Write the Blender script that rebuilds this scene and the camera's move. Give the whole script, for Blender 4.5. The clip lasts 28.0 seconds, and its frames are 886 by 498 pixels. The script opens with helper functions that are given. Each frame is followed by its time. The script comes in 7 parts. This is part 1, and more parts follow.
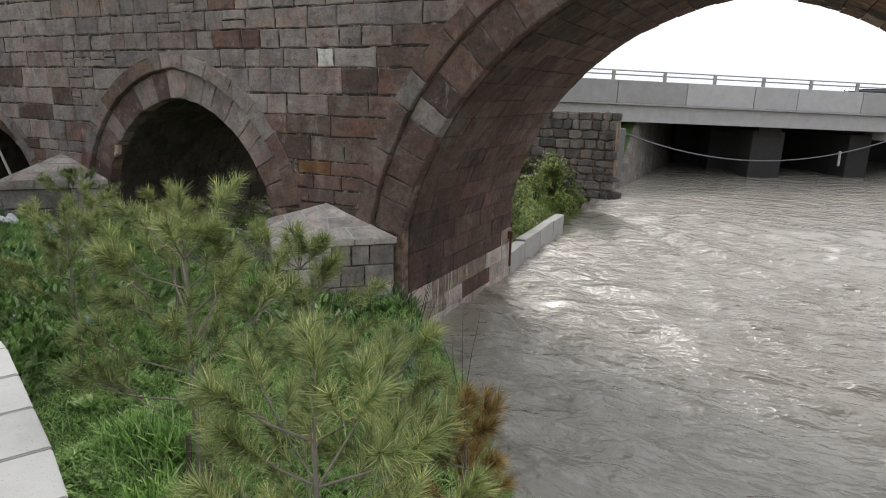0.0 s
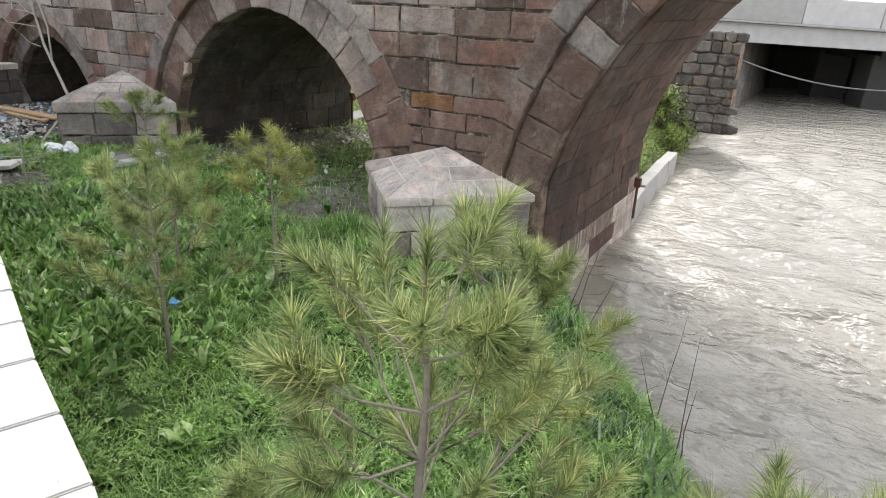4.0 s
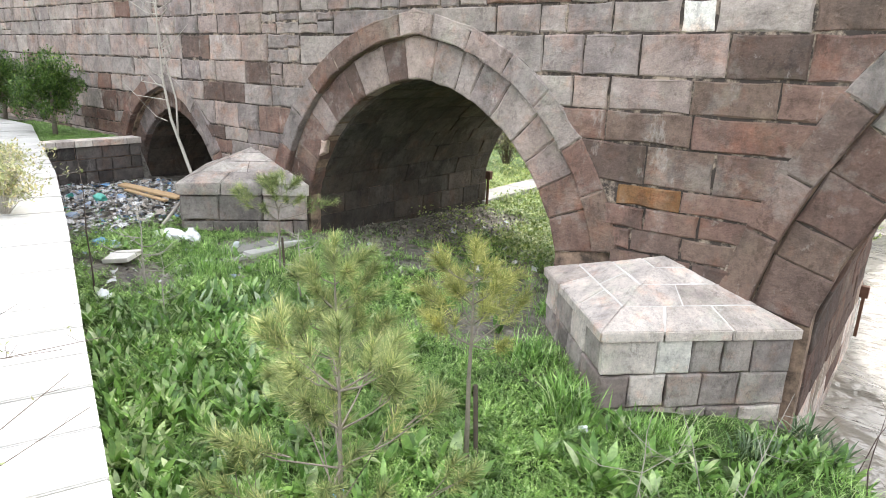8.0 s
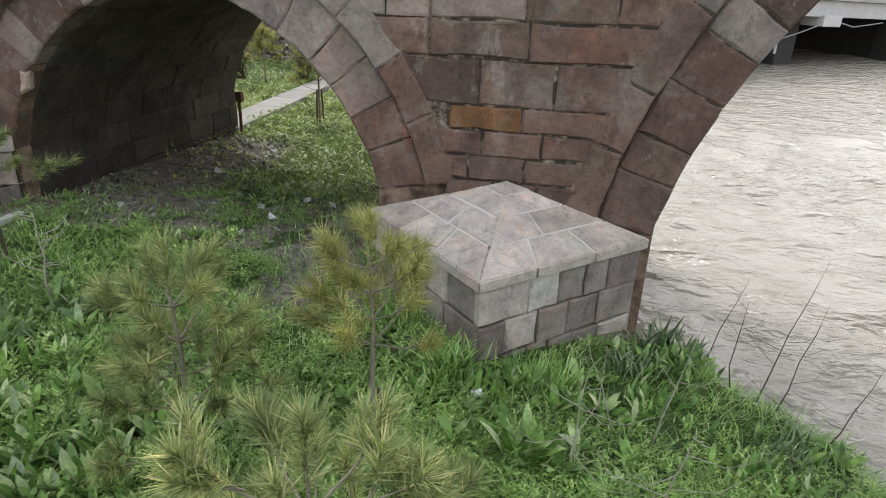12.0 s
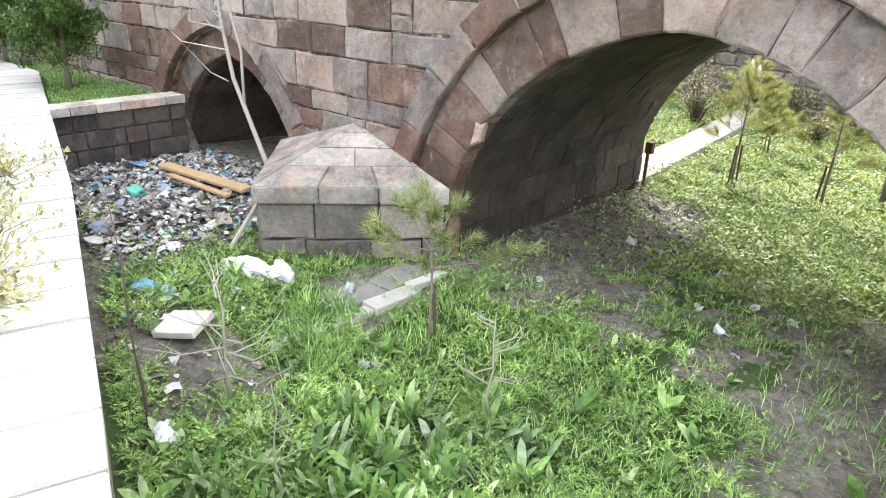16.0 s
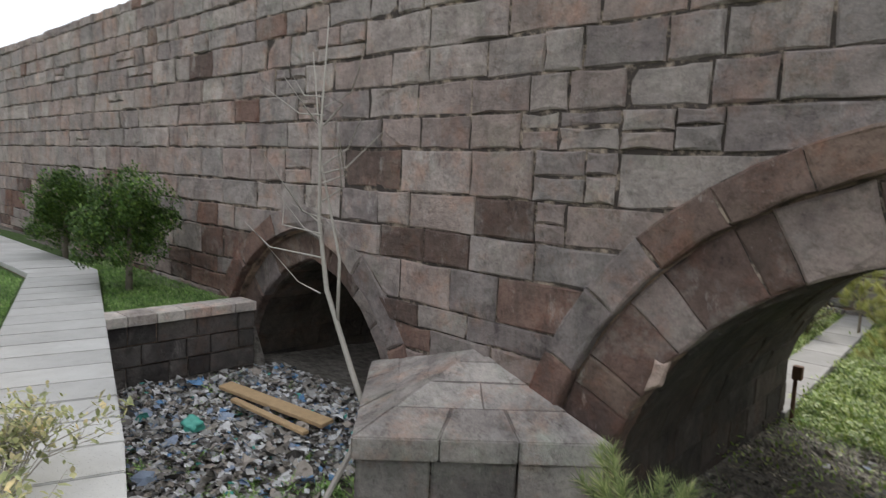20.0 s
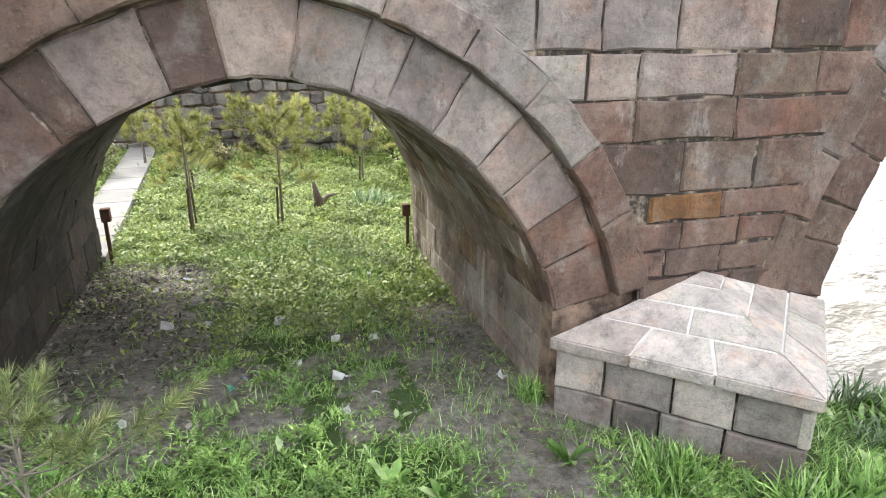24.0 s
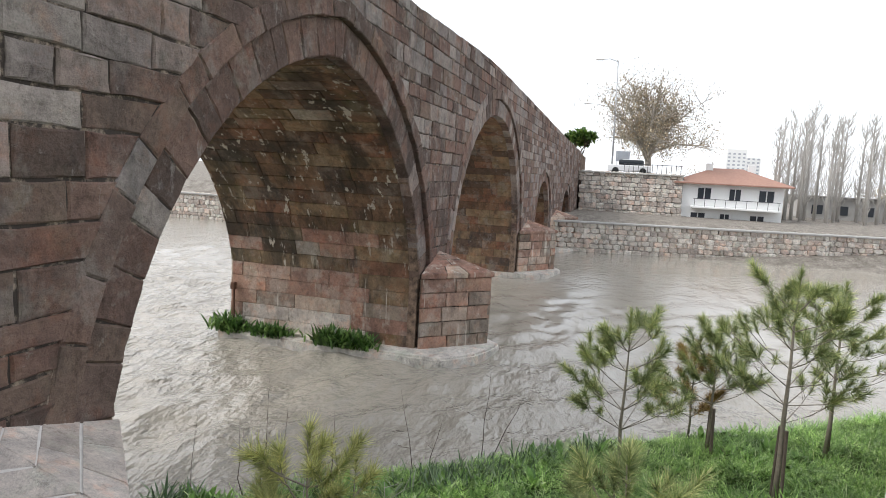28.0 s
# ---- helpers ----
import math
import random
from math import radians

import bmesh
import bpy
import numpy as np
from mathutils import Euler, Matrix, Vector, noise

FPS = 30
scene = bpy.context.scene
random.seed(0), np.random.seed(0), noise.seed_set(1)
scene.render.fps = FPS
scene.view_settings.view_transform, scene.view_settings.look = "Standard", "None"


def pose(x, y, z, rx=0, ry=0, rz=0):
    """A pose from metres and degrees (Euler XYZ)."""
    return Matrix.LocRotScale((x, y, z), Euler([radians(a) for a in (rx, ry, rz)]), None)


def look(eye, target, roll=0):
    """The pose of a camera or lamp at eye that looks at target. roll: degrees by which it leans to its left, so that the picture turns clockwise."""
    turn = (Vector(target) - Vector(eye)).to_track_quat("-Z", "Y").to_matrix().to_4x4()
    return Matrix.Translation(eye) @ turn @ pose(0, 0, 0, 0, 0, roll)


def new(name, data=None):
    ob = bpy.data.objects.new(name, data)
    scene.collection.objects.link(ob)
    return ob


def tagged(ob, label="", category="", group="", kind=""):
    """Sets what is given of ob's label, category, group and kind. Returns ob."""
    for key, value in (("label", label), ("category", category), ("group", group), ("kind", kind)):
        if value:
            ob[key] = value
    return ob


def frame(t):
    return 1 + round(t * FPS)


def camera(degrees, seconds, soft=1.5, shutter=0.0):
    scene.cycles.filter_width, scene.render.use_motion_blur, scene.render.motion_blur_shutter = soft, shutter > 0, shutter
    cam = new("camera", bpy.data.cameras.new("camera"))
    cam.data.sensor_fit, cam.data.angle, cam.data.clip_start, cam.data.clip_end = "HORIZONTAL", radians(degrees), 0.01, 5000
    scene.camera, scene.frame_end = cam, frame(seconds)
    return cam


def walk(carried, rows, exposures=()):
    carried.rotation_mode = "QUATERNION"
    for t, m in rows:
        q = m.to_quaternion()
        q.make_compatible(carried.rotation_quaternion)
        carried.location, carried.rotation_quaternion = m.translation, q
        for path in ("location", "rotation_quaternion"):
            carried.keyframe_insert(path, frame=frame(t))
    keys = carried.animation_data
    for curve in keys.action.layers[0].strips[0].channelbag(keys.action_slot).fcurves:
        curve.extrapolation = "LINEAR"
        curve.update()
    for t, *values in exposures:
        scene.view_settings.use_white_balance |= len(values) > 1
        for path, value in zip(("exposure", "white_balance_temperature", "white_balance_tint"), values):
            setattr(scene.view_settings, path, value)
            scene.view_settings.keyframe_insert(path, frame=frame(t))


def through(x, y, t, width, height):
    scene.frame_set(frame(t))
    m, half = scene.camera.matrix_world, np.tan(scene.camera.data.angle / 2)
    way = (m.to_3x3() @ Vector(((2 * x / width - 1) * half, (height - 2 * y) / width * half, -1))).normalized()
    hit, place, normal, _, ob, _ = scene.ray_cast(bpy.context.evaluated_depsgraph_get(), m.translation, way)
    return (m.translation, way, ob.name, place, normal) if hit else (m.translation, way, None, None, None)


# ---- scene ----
cam = camera(69.05, 28.0, soft=0.9, shutter=0.1)
# seconds, eye x, y, z, then yaw to the left of +y, pitch up and roll, in degrees
ROWS = [
    (0, 7.960, -9.558, 3.274, 26.98, -13.67, 1.17),
    (0.5, 7.619, -9.354, 3.288, 28.07, -14.41, 0.11),
    (1, 7.290, -9.164, 3.303, 32.41, -15.90, 1.76),
    (1.5, 6.966, -9.009, 3.308, 31.58, -19.85, 0.65),
    (2, 6.661, -8.866, 3.312, 32.61, -21.03, 1.03),
    (2.5, 6.405, -8.726, 3.311, 38.38, -19.99, 0.31),
    (4.5, 5.280, -8.115, 3.328, 27.71, -20.60, 1.74),
    (5, 5.024, -7.970, 3.345, 26.97, -17.64, 0.28),
    (5.5, 4.767, -7.809, 3.343, 35.27, -14.86, 0.17),
    (6, 4.448, -7.649, 3.324, 34.79, -15.00, 1.13),
    (6.5, 4.084, -7.469, 3.306, 35.89, -13.92, 1.90),
    (7, 3.729, -7.349, 3.288, 39.09, -15.01, 0.66),
    (7.5, 3.365, -7.242, 3.270, 37.09, -14.72, 1.87),
    (8, 3.031, -7.161, 3.252, 38.02, -15.93, 1.98),
    (8.5, 2.797, -7.081, 3.244, 34.66, -19.40, 3.12),
    (9, 2.570, -7.003, 3.243, 24.69, -21.10, 2.64),
    (9.5, 2.307, -6.894, 3.247, 19.70, -21.18, 1.22),
    (10, 2.065, -6.778, 3.248, 16.10, -22.28, 0.98),
    (10.5, 1.890, -6.703, 3.244, 12.84, -21.66, 1.88),
    (11, 1.742, -6.673, 3.245, 9.98, -23.37, 1.75),
    (11.5, 1.596, -6.640, 3.247, 9.79, -23.99, 3.30),
    (12, 1.386, -6.520, 3.250, 12.11, -23.38, 1.99),
    (12.5, 1.057, -6.390, 3.256, 20.44, -23.50, 1.80),
    (13, 0.714, -6.316, 3.266, 20.55, -22.03, 1.82),
    (13.5, 0.383, -6.230, 3.286, 28.01, -20.30, 1.52),
    (15.5, -0.820, -5.520, 3.407, 40.23, -23.44, 0.68),
    (16, -1.120, -5.417, 3.406, 39.62, -22.91, 2.20),
    (16.5, -1.429, -5.334, 3.421, 37.45, -23.93, 3.13),
    (17, -1.782, -5.183, 3.430, 41.14, -23.19, 1.65),
    (17.5, -2.121, -5.088, 3.437, 42.52, -17.71, 2.13),
    (18, -2.425, -5.037, 3.454, 42.75, -10.22, 1.12),
    (18.5, -2.698, -4.895, 3.478, 49.61, -2.13, -0.29),
    (19, -2.916, -4.831, 3.460, 58.88, 6.01, 1.60),
    (19.5, -3.043, -4.890, 3.428, 54.88, 6.18, 3.33),
    (20, -3.107, -4.871, 3.392, 42.76, -6.49, 2.67),
    (20.5, -3.162, -4.723, 3.370, 29.08, -16.75, -0.57),
    (21, -3.220, -4.627, 3.361, 25.93, -20.00, 0.81),
    (21.5, -3.264, -4.625, 3.373, 14.08, -19.69, 1.15),
    (22, -3.279, -4.641, 3.386, 3.94, -18.91, 3.22),
    (22.5, -3.241, -4.639, 3.389, -3.58, -18.47, 2.64),
    (24.5, -3.222, -4.738, 3.356, -21.65, -18.66, -0.21),
    (25, -3.165, -4.749, 3.340, -30.53, -18.03, -0.30),
    (25.5, -3.090, -4.791, 3.356, -44.91, -18.55, 0.55),
    (26, -3.009, -4.804, 3.385, -63.32, -16.94, 2.52),
    (26.5, -3.009, -4.822, 3.404, -69.29, -15.64, 2.57),
    (27, -3.026, -4.847, 3.423, -70.76, -15.13, 2.82),
    (27.5, -3.026, -4.850, 3.436, -73.53, -7.92, 3.04),
    (28, -3.043, -4.819, 3.445, -74.21, -6.72, 3.16),
]


def aim(x, y, z, yaw, pitch, roll):
    a, b = radians(yaw), radians(pitch)
    return look((x, y, z), (x - math.sin(a) * math.cos(b), y + math.cos(a) * math.cos(b), z + math.sin(b)), roll)


EXPOSURES = [(0, -0.05), (1, 0.37), (2.5, 0.75), (5, 0.95), (8, 1.65), (9, 1.55), (10, 1.14), (11, 0.85), (12, 0.65), (13, 1.05), (16, 1.95), (18, 1.95), (18.6, 1.75), (19, 1.52), (19.5, 1.1), (20, 0.48), (21, 1.15), (22, 1.75), (25, 1.42), (26, 1.15), (27, 0.76), (28, 0.4)]
walk(cam, [(row[0], aim(*row[1:])) for row in ROWS], EXPOSURES)

# ---- sky and sun ----
world = bpy.data.worlds.new("sky")
scene.world = world
world.use_nodes = True
wn, wl = world.node_tree.nodes, world.node_tree.links
sky = wn.new("ShaderNodeTexSky")
sky.sky_type, sky.sun_disc = "NISHITA", False
sky.sun_elevation, sky.sun_rotation = radians(46), radians(25)
sky.air_density, sky.dust_density = 1.0, 4.0
veil = wn.new("ShaderNodeMix")
veil.data_type = "RGBA"
veil.inputs["Factor"].default_value = 0.7
veil.inputs["B"].default_value = (13.1, 13.6, 14.5, 1)
wl.new(sky.outputs["Color"], veil.inputs["A"])
wl.new(veil.outputs["Result"], wn["Background"].inputs["Color"])
wn["Background"].inputs["Strength"].default_value = 0.1
sun = new("sun", bpy.data.lights.new("sun", "SUN"))
sun.data.energy, sun.data.angle, sun.data.color = 1.9, radians(20), (1.0, 0.97, 0.92)
sun.matrix_world = look((0, 0, 0), (math.sin(radians(25)) * 0.7, math.cos(radians(25)) * -0.7, -0.72))

# ---- materials ----


class Mat:
    """A node material under construction: colour, roughness and bump are wired by short calls."""

    def __init__(self, name, rough=0.85, metal=0.0, spec=0.3):
        self.m = bpy.data.materials.new(name)
        self.m.use_nodes = True
        self.n, self.l = self.m.node_tree.nodes, self.m.node_tree.links
        self.b = self.n["Principled BSDF"]
        self.b.inputs["Roughness"].default_value = rough
        self.b.inputs["Metallic"].default_value = metal
        self.b.inputs["Specular IOR Level"].default_value = spec
        self.pos = self.n.new("ShaderNodeNewGeometry").outputs["Position"]

    def noise(self, scale, detail=4.0, rough=0.55, stretch=None, w=0.0):
        t = self.n.new("ShaderNodeTexNoise")
        t.inputs["Scale"].default_value, t.inputs["Detail"].default_value, t.inputs["Roughness"].default_value = scale, detail, rough
        src = self.pos
        if stretch:
            mp = self.n.new("ShaderNodeMapping")
            mp.inputs["Scale"].default_value = stretch
            mp.inputs["Location"].default_value = (w, w, w)
            self.l.new(src, mp.inputs["Vector"])
            src = mp.outputs["Vector"]
        self.l.new(src, t.inputs["Vector"])
        return t.outputs["Fac"]

    def ramp(self, fac, stops, mode="LINEAR"):
        r = self.n.new("ShaderNodeValToRGB")
        r.color_ramp.interpolation = mode
        while len(r.color_ramp.elements) < len(stops):
            r.color_ramp.elements.new(0.5)
        for e, (p, c) in zip(r.color_ramp.elements, stops):
            e.position = p
            e.color = (*c, 1) if len(c) == 3 else c
        self.l.new(fac, r.inputs["Fac"])
        return r.outputs["Color"]

    def mix(self, fac, a, b, kind="MIX"):
        x = self.n.new("ShaderNodeMix")
        x.data_type, x.blend_type = "RGBA", kind
        for key, v in (("Factor", fac), ("A", a), ("B", b)):
            if isinstance(v, (int, float)):
                x.inputs[key].default_value = v
            elif isinstance(v, tuple):
                x.inputs[key].default_value = (*v, 1)
            else:
                self.l.new(v, x.inputs[key])
        return x.outputs["Result"]

    def rand(self, island=False):
        if island:
            return self.n.new("ShaderNodeNewGeometry").outputs["Random Per Island"]
        return self.n.new("ShaderNodeObjectInfo").outputs["Random"]

    def bump(self, fac, strength=0.4, dist=0.02):
        b = self.n.new("ShaderNodeBump")
        b.inputs["Strength"].default_value, b.inputs["Distance"].default_value = strength, dist
        self.l.new(fac, b.inputs["Height"])
        old = self.b.inputs["Normal"]
        if old.links:
            self.l.new(old.links[0].from_socket, b.inputs["Normal"])
        self.l.new(b.outputs["Normal"], old)

    def color(self, c):
        if isinstance(c, tuple):
            self.b.inputs["Base Color"].default_value = (*c, 1)
        else:
            self.l.new(c, self.b.inputs["Base Color"])
        return self.m

    def rough(self, fac, lo, hi):
        r = self.n.new("ShaderNodeMapRange")
        r.inputs["To Min"].default_value, r.inputs["To Max"].default_value = lo, hi
        self.l.new(fac, r.inputs["Value"])
        self.l.new(r.outputs["Result"], self.b.inputs["Roughness"])


def stone(name, palette, island=False, pale=0.35, dark=0.5, lichen=(0.36, 0.33, 0.3), drips=0.0, tone=0.74, soot=0.0):
    """Weathered andesite ashlar: a tone for each block, mottling, pale mineral bloom, dark rain streaks, pits with
    their shade as dark specks.
    """
    m = Mat(name, 0.92)
    k = len(palette)
    palette, lichen = [tuple(v * tone for v in p) for p in palette], tuple(v * (tone + 0.08) for v in lichen)
    c = m.ramp(m.rand(island), [(i / k, p) for i, p in enumerate(palette)], "CONSTANT")
    c = m.mix(0.8, c, m.ramp(m.noise(2.6, 5, 0.6), [(0.3, (0.62, 0.61, 0.62)), (0.5, (1.0, 0.99, 0.97)), (0.7, (1.36, 1.33, 1.3))]), "MULTIPLY")
    c = m.mix(m.ramp(m.noise(1.2, 6, 0.66), [(0.53, (0, 0, 0)), (0.6, (pale, pale, pale))]), c, lichen)
    c = m.mix(m.ramp(m.noise(1.6, 6, 0.68, (1.0, 1.0, 0.4), 7.0), [(0.54, (0, 0, 0)), (0.66, (dark, dark, dark))]), c, (0.05, 0.044, 0.041))
    c = m.mix(m.ramp(m.noise(5.0, 6, 0.75), [(0.62, (0, 0, 0)), (0.66, (pale, pale, pale))]), c, tuple(v * 1.2 for v in lichen))
    c = m.mix(0.4, c, m.ramp(m.noise(55, 3, 0.75), [(0.3, (0.72, 0.72, 0.72)), (0.7, (1.2, 1.19, 1.18))]), "MULTIPLY")
    s = m.ramp(m.noise(1.9, 7, 0.75, (1.5, 1.5, 0.55), 3.0), [(0.6, (0, 0, 0)), (0.66, (pale * 1.2, pale * 1.2, pale * 1.2))])
    c = m.mix(s, c, tuple(v * 1.3 for v in lichen))
    c = m.mix(m.ramp(m.noise(2.3, 6, 0.7, (1, 1, 1), 11.0), [(0.52, (0, 0, 0)), (0.68, (0.4, 0.4, 0.4))]), c, (1.35, 0.82, 0.58), "MULTIPLY")
    c = m.mix(m.ramp(m.noise(1.7, 6, 0.7, (1, 1, 1), 23.0), [(0.53, (0, 0, 0)), (0.66, (0.5, 0.5, 0.5))]), c, (0.9, 1.02, 0.92), "MULTIPLY")
    # dark specks put the shade of small pits into the colour
    c = m.mix(m.ramp(m.noise(26, 4, 0.8, (1, 1, 1), 5.0), [(0.66, (0, 0, 0)), (0.72, (0.5, 0.5, 0.5))]), c, (0.05, 0.044, 0.04))
    c = m.mix(0.75, c, m.ramp(m.noise(11, 6, 0.85), [(0.34, (0.6, 0.59, 0.58)), (0.48, (1, 1, 1)), (0.66, (1.3, 1.28, 1.26))]), "MULTIPLY")
    c = m.mix(m.ramp(m.noise(3.3, 7, 0.8, (1, 1, 0.6), 41.0), [(0.57, (0, 0, 0)), (0.63, (0.55, 0.55, 0.55))]), c, (0.42, 0.4, 0.4), "MULTIPLY")
    if soot:  # broad black damp stains and mossy patches
        c = m.mix(m.ramp(m.noise(0.75, 6, 0.68, (1.0, 1.0, 0.5), 61.0), [(0.45, (0, 0, 0)), (0.58, (soot, soot, soot))]), c, (0.04, 0.036, 0.028))
        c = m.mix(m.ramp(m.noise(1.1, 5, 0.65, (1.0, 1.0, 0.6), 77.0), [(0.54, (0, 0, 0)), (0.66, (0.5 * soot, 0.5 * soot, 0.5 * soot))]), c, (0.13, 0.115, 0.04))
    if drips:  # lime washed out of the joints, running down
        run = m.ramp(m.noise(5.0, 3, 0.6, (1.0, 1.0, 0.07), 31.0), [(0.6, (0, 0, 0)), (0.64, (drips, drips, drips))])
        c = m.mix(m.mix(1.0, run, m.ramp(m.noise(0.8, 4, 0.6, (1, 1, 1), 17.0), [(0.42, (0, 0, 0)), (0.52, (1, 1, 1))]), "MULTIPLY"), c, (0.6, 0.55, 0.46))
    m.bump(m.noise(5, 5, 0.6), 1.0, 0.05)
    m.bump(m.noise(16, 6, 0.85), 1.0, 0.022)
    m.bump(m.noise(70, 3, 0.75), 0.5, 0.006)
    return m.color(c)


RED = [(0.187, 0.121, 0.099), (0.234, 0.147, 0.119), (0.16, 0.111, 0.094), (0.261, 0.169, 0.136), (0.203, 0.142, 0.118), (0.144, 0.102, 0.085), (0.225, 0.159, 0.127)]
GREY = [(0.307, 0.26, 0.24), (0.357, 0.303, 0.276), (0.266, 0.225, 0.212), (0.312, 0.249, 0.225), (0.385, 0.334, 0.303), (0.294, 0.259, 0.241), (0.347, 0.277, 0.245)]
BUFF = [(0.24, 0.145, 0.09), (0.27, 0.185, 0.115), (0.17, 0.105, 0.07), (0.3, 0.21, 0.13), (0.14, 0.095, 0.07), (0.26, 0.14, 0.09)]
red_stone, grey_stone, buff_stone = stone("red_andesite", RED), stone("grey_andesite", GREY, pale=0.3), stone("buff_barrel_stone", BUFF, pale=0.25, dark=0.75, lichen=(0.4, 0.36, 0.3), drips=0.85, tone=0.9, soot=0.75)
light_stone, light_far = stone("light_grey_andesite", GREY, pale=0.35, dark=0.35, tone=0.92), stone("light_grey_andesite_far", GREY, True, pale=0.35, dark=0.35, tone=0.92)
pink_stone = stone("pinkish_pier_stone", [(0.4, 0.25, 0.19), (0.45, 0.3, 0.235), (0.34, 0.2, 0.155), (0.48, 0.38, 0.31), (0.3, 0.19, 0.15)], pale=0.35, dark=0.4, lichen=(0.5, 0.45, 0.39), drips=0.6, tone=0.9)
red_far, grey_far, buff_far = stone("red_andesite_far", RED, True), stone("grey_andesite_far", GREY, True, pale=0.3), stone("buff_barrel_far", BUFF, True, dark=0.7)
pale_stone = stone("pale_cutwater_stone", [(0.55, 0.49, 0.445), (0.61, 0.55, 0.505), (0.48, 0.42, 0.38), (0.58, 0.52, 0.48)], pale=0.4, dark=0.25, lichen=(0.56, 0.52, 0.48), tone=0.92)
slate_stone = stone("dark_grey_block_stone", [(0.2, 0.18, 0.17), (0.26, 0.235, 0.22), (0.17, 0.152, 0.145), (0.3, 0.265, 0.245)], pale=0.3, dark=0.4, tone=0.85)
cap_stone = stone("grey_cap_stone", [(0.5, 0.455, 0.42), (0.56, 0.515, 0.475), (0.43, 0.385, 0.355)], pale=0.35, dark=0.4, lichen=(0.53, 0.5, 0.46), tone=0.72)
block_stone = stone("cutwater_block_stone", [(0.34, 0.3, 0.28), (0.42, 0.375, 0.35), (0.26, 0.228, 0.212), (0.45, 0.4, 0.372), (0.34, 0.28, 0.26)], pale=0.4, dark=0.3, lichen=(0.36, 0.335, 0.31))
ledge_stone = stone("limed_ledge_stone", [(0.56, 0.53, 0.49), (0.62, 0.59, 0.55)], pale=0.6, dark=0.3, lichen=(0.62, 0.6, 0.56), tone=0.9)
ochre_stone = stone("ochre_stone", [(0.25, 0.135, 0.06)], pale=0.15, dark=0.4)
# the dark inside the vaults is put into this stone's colour
shaded_vault_stone = stone("vault_shade_stone", [(0.09, 0.077, 0.064), (0.115, 0.097, 0.08), (0.075, 0.066, 0.056), (0.13, 0.107, 0.087), (0.098, 0.08, 0.065)], pale=0.2, dark=0.7, lichen=(0.26, 0.24, 0.21), tone=0.62)
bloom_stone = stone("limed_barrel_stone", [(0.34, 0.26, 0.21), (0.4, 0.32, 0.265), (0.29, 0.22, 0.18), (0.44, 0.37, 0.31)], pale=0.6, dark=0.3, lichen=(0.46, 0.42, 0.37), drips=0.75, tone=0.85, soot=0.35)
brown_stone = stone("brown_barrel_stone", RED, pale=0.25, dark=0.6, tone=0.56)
white_stone = stone("whitish_stone", [(0.74, 0.72, 0.67)], pale=0.1, dark=0.1, tone=0.95)
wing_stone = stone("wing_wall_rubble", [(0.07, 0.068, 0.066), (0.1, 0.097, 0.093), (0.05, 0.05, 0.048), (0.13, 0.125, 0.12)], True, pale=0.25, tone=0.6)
dark_stone = stone("dark_wall_stone", [(0.1, 0.09, 0.085), (0.13, 0.115, 0.108), (0.075, 0.068, 0.066), (0.15, 0.132, 0.122)], pale=0.2)
rubble_stone = stone("grey_rubble", [(0.2, 0.19, 0.185), (0.26, 0.245, 0.235), (0.16, 0.155, 0.15), (0.3, 0.28, 0.265)], True, pale=0.3)
_m = Mat("lime_mortar", 0.95)
_m.bump(_m.noise(40, 4, 0.7), 0.6, 0.01)
mortar = _m.color(_m.mix(_m.ramp(_m.noise(5, 5, 0.7), [(0.35, (0, 0, 0)), (0.7, (1, 1, 1))]), (0.07, 0.052, 0.04), (0.36, 0.25, 0.18)))
_m = Mat("rusty_pointing", 0.95)
_m.bump(_m.noise(30, 5, 0.75), 0.8, 0.015)
pointing_mortar = _m.color(_m.mix(_m.ramp(_m.noise(4, 6, 0.75), [(0.49, (0, 0, 0)), (0.62, (1, 1, 1))]), (0.05, 0.04, 0.034), (0.34, 0.27, 0.21)))
_m = Mat("pale_mortar", 0.95)
_m.bump(_m.noise(40, 4, 0.7), 0.5, 0.01)
pale_mortar = _m.color(_m.mix(_m.noise(6, 4), (0.5, 0.47, 0.44), (0.72, 0.69, 0.65)))
_m = Mat("barrel_core", 0.95)
_m.bump(_m.noise(12, 5, 0.7), 0.6, 0.02)


def slabs_mat(name, base, spots=0.5, rough=0.8):
    m = Mat(name, rough)
    c = m.mix(m.rand(), tuple(v * 0.9 for v in base), tuple(min(1, v * 1.08) for v in base))
    c = m.mix(0.7, c, m.ramp(m.noise(2.2, 6, 0.7), [(0.3, (0.8, 0.79, 0.77)), (0.65, (1.05, 1.05, 1.05))]), "MULTIPLY")
    c = m.mix(m.ramp(m.noise(85, 2, 0.5), [(0.66, (0, 0, 0)), (0.7, (spots, spots, spots))]), c, (0.16, 0.15, 0.13))
    m.bump(m.noise(60, 4, 0.7), 0.35, 0.006)
    return m.color(c)


coping_mat = slabs_mat("pale_coping_slab", (0.5, 0.49, 0.465))
concrete = slabs_mat("grey_concrete", (0.4, 0.39, 0.375), 0.3)
strip_concrete = slabs_mat("pale_strip_concrete", (0.25, 0.24, 0.225))
# deck shade put into the colour: near-black concrete for the underside
shaded_concrete = slabs_mat("deck_shade_concrete", (0.045, 0.044, 0.042), 0.4)
dark_concrete = slabs_mat("stained_concrete", (0.2, 0.195, 0.19), 0.4)
white_concrete = slabs_mat("light_concrete_beam", (0.5, 0.49, 0.48), 0.3)


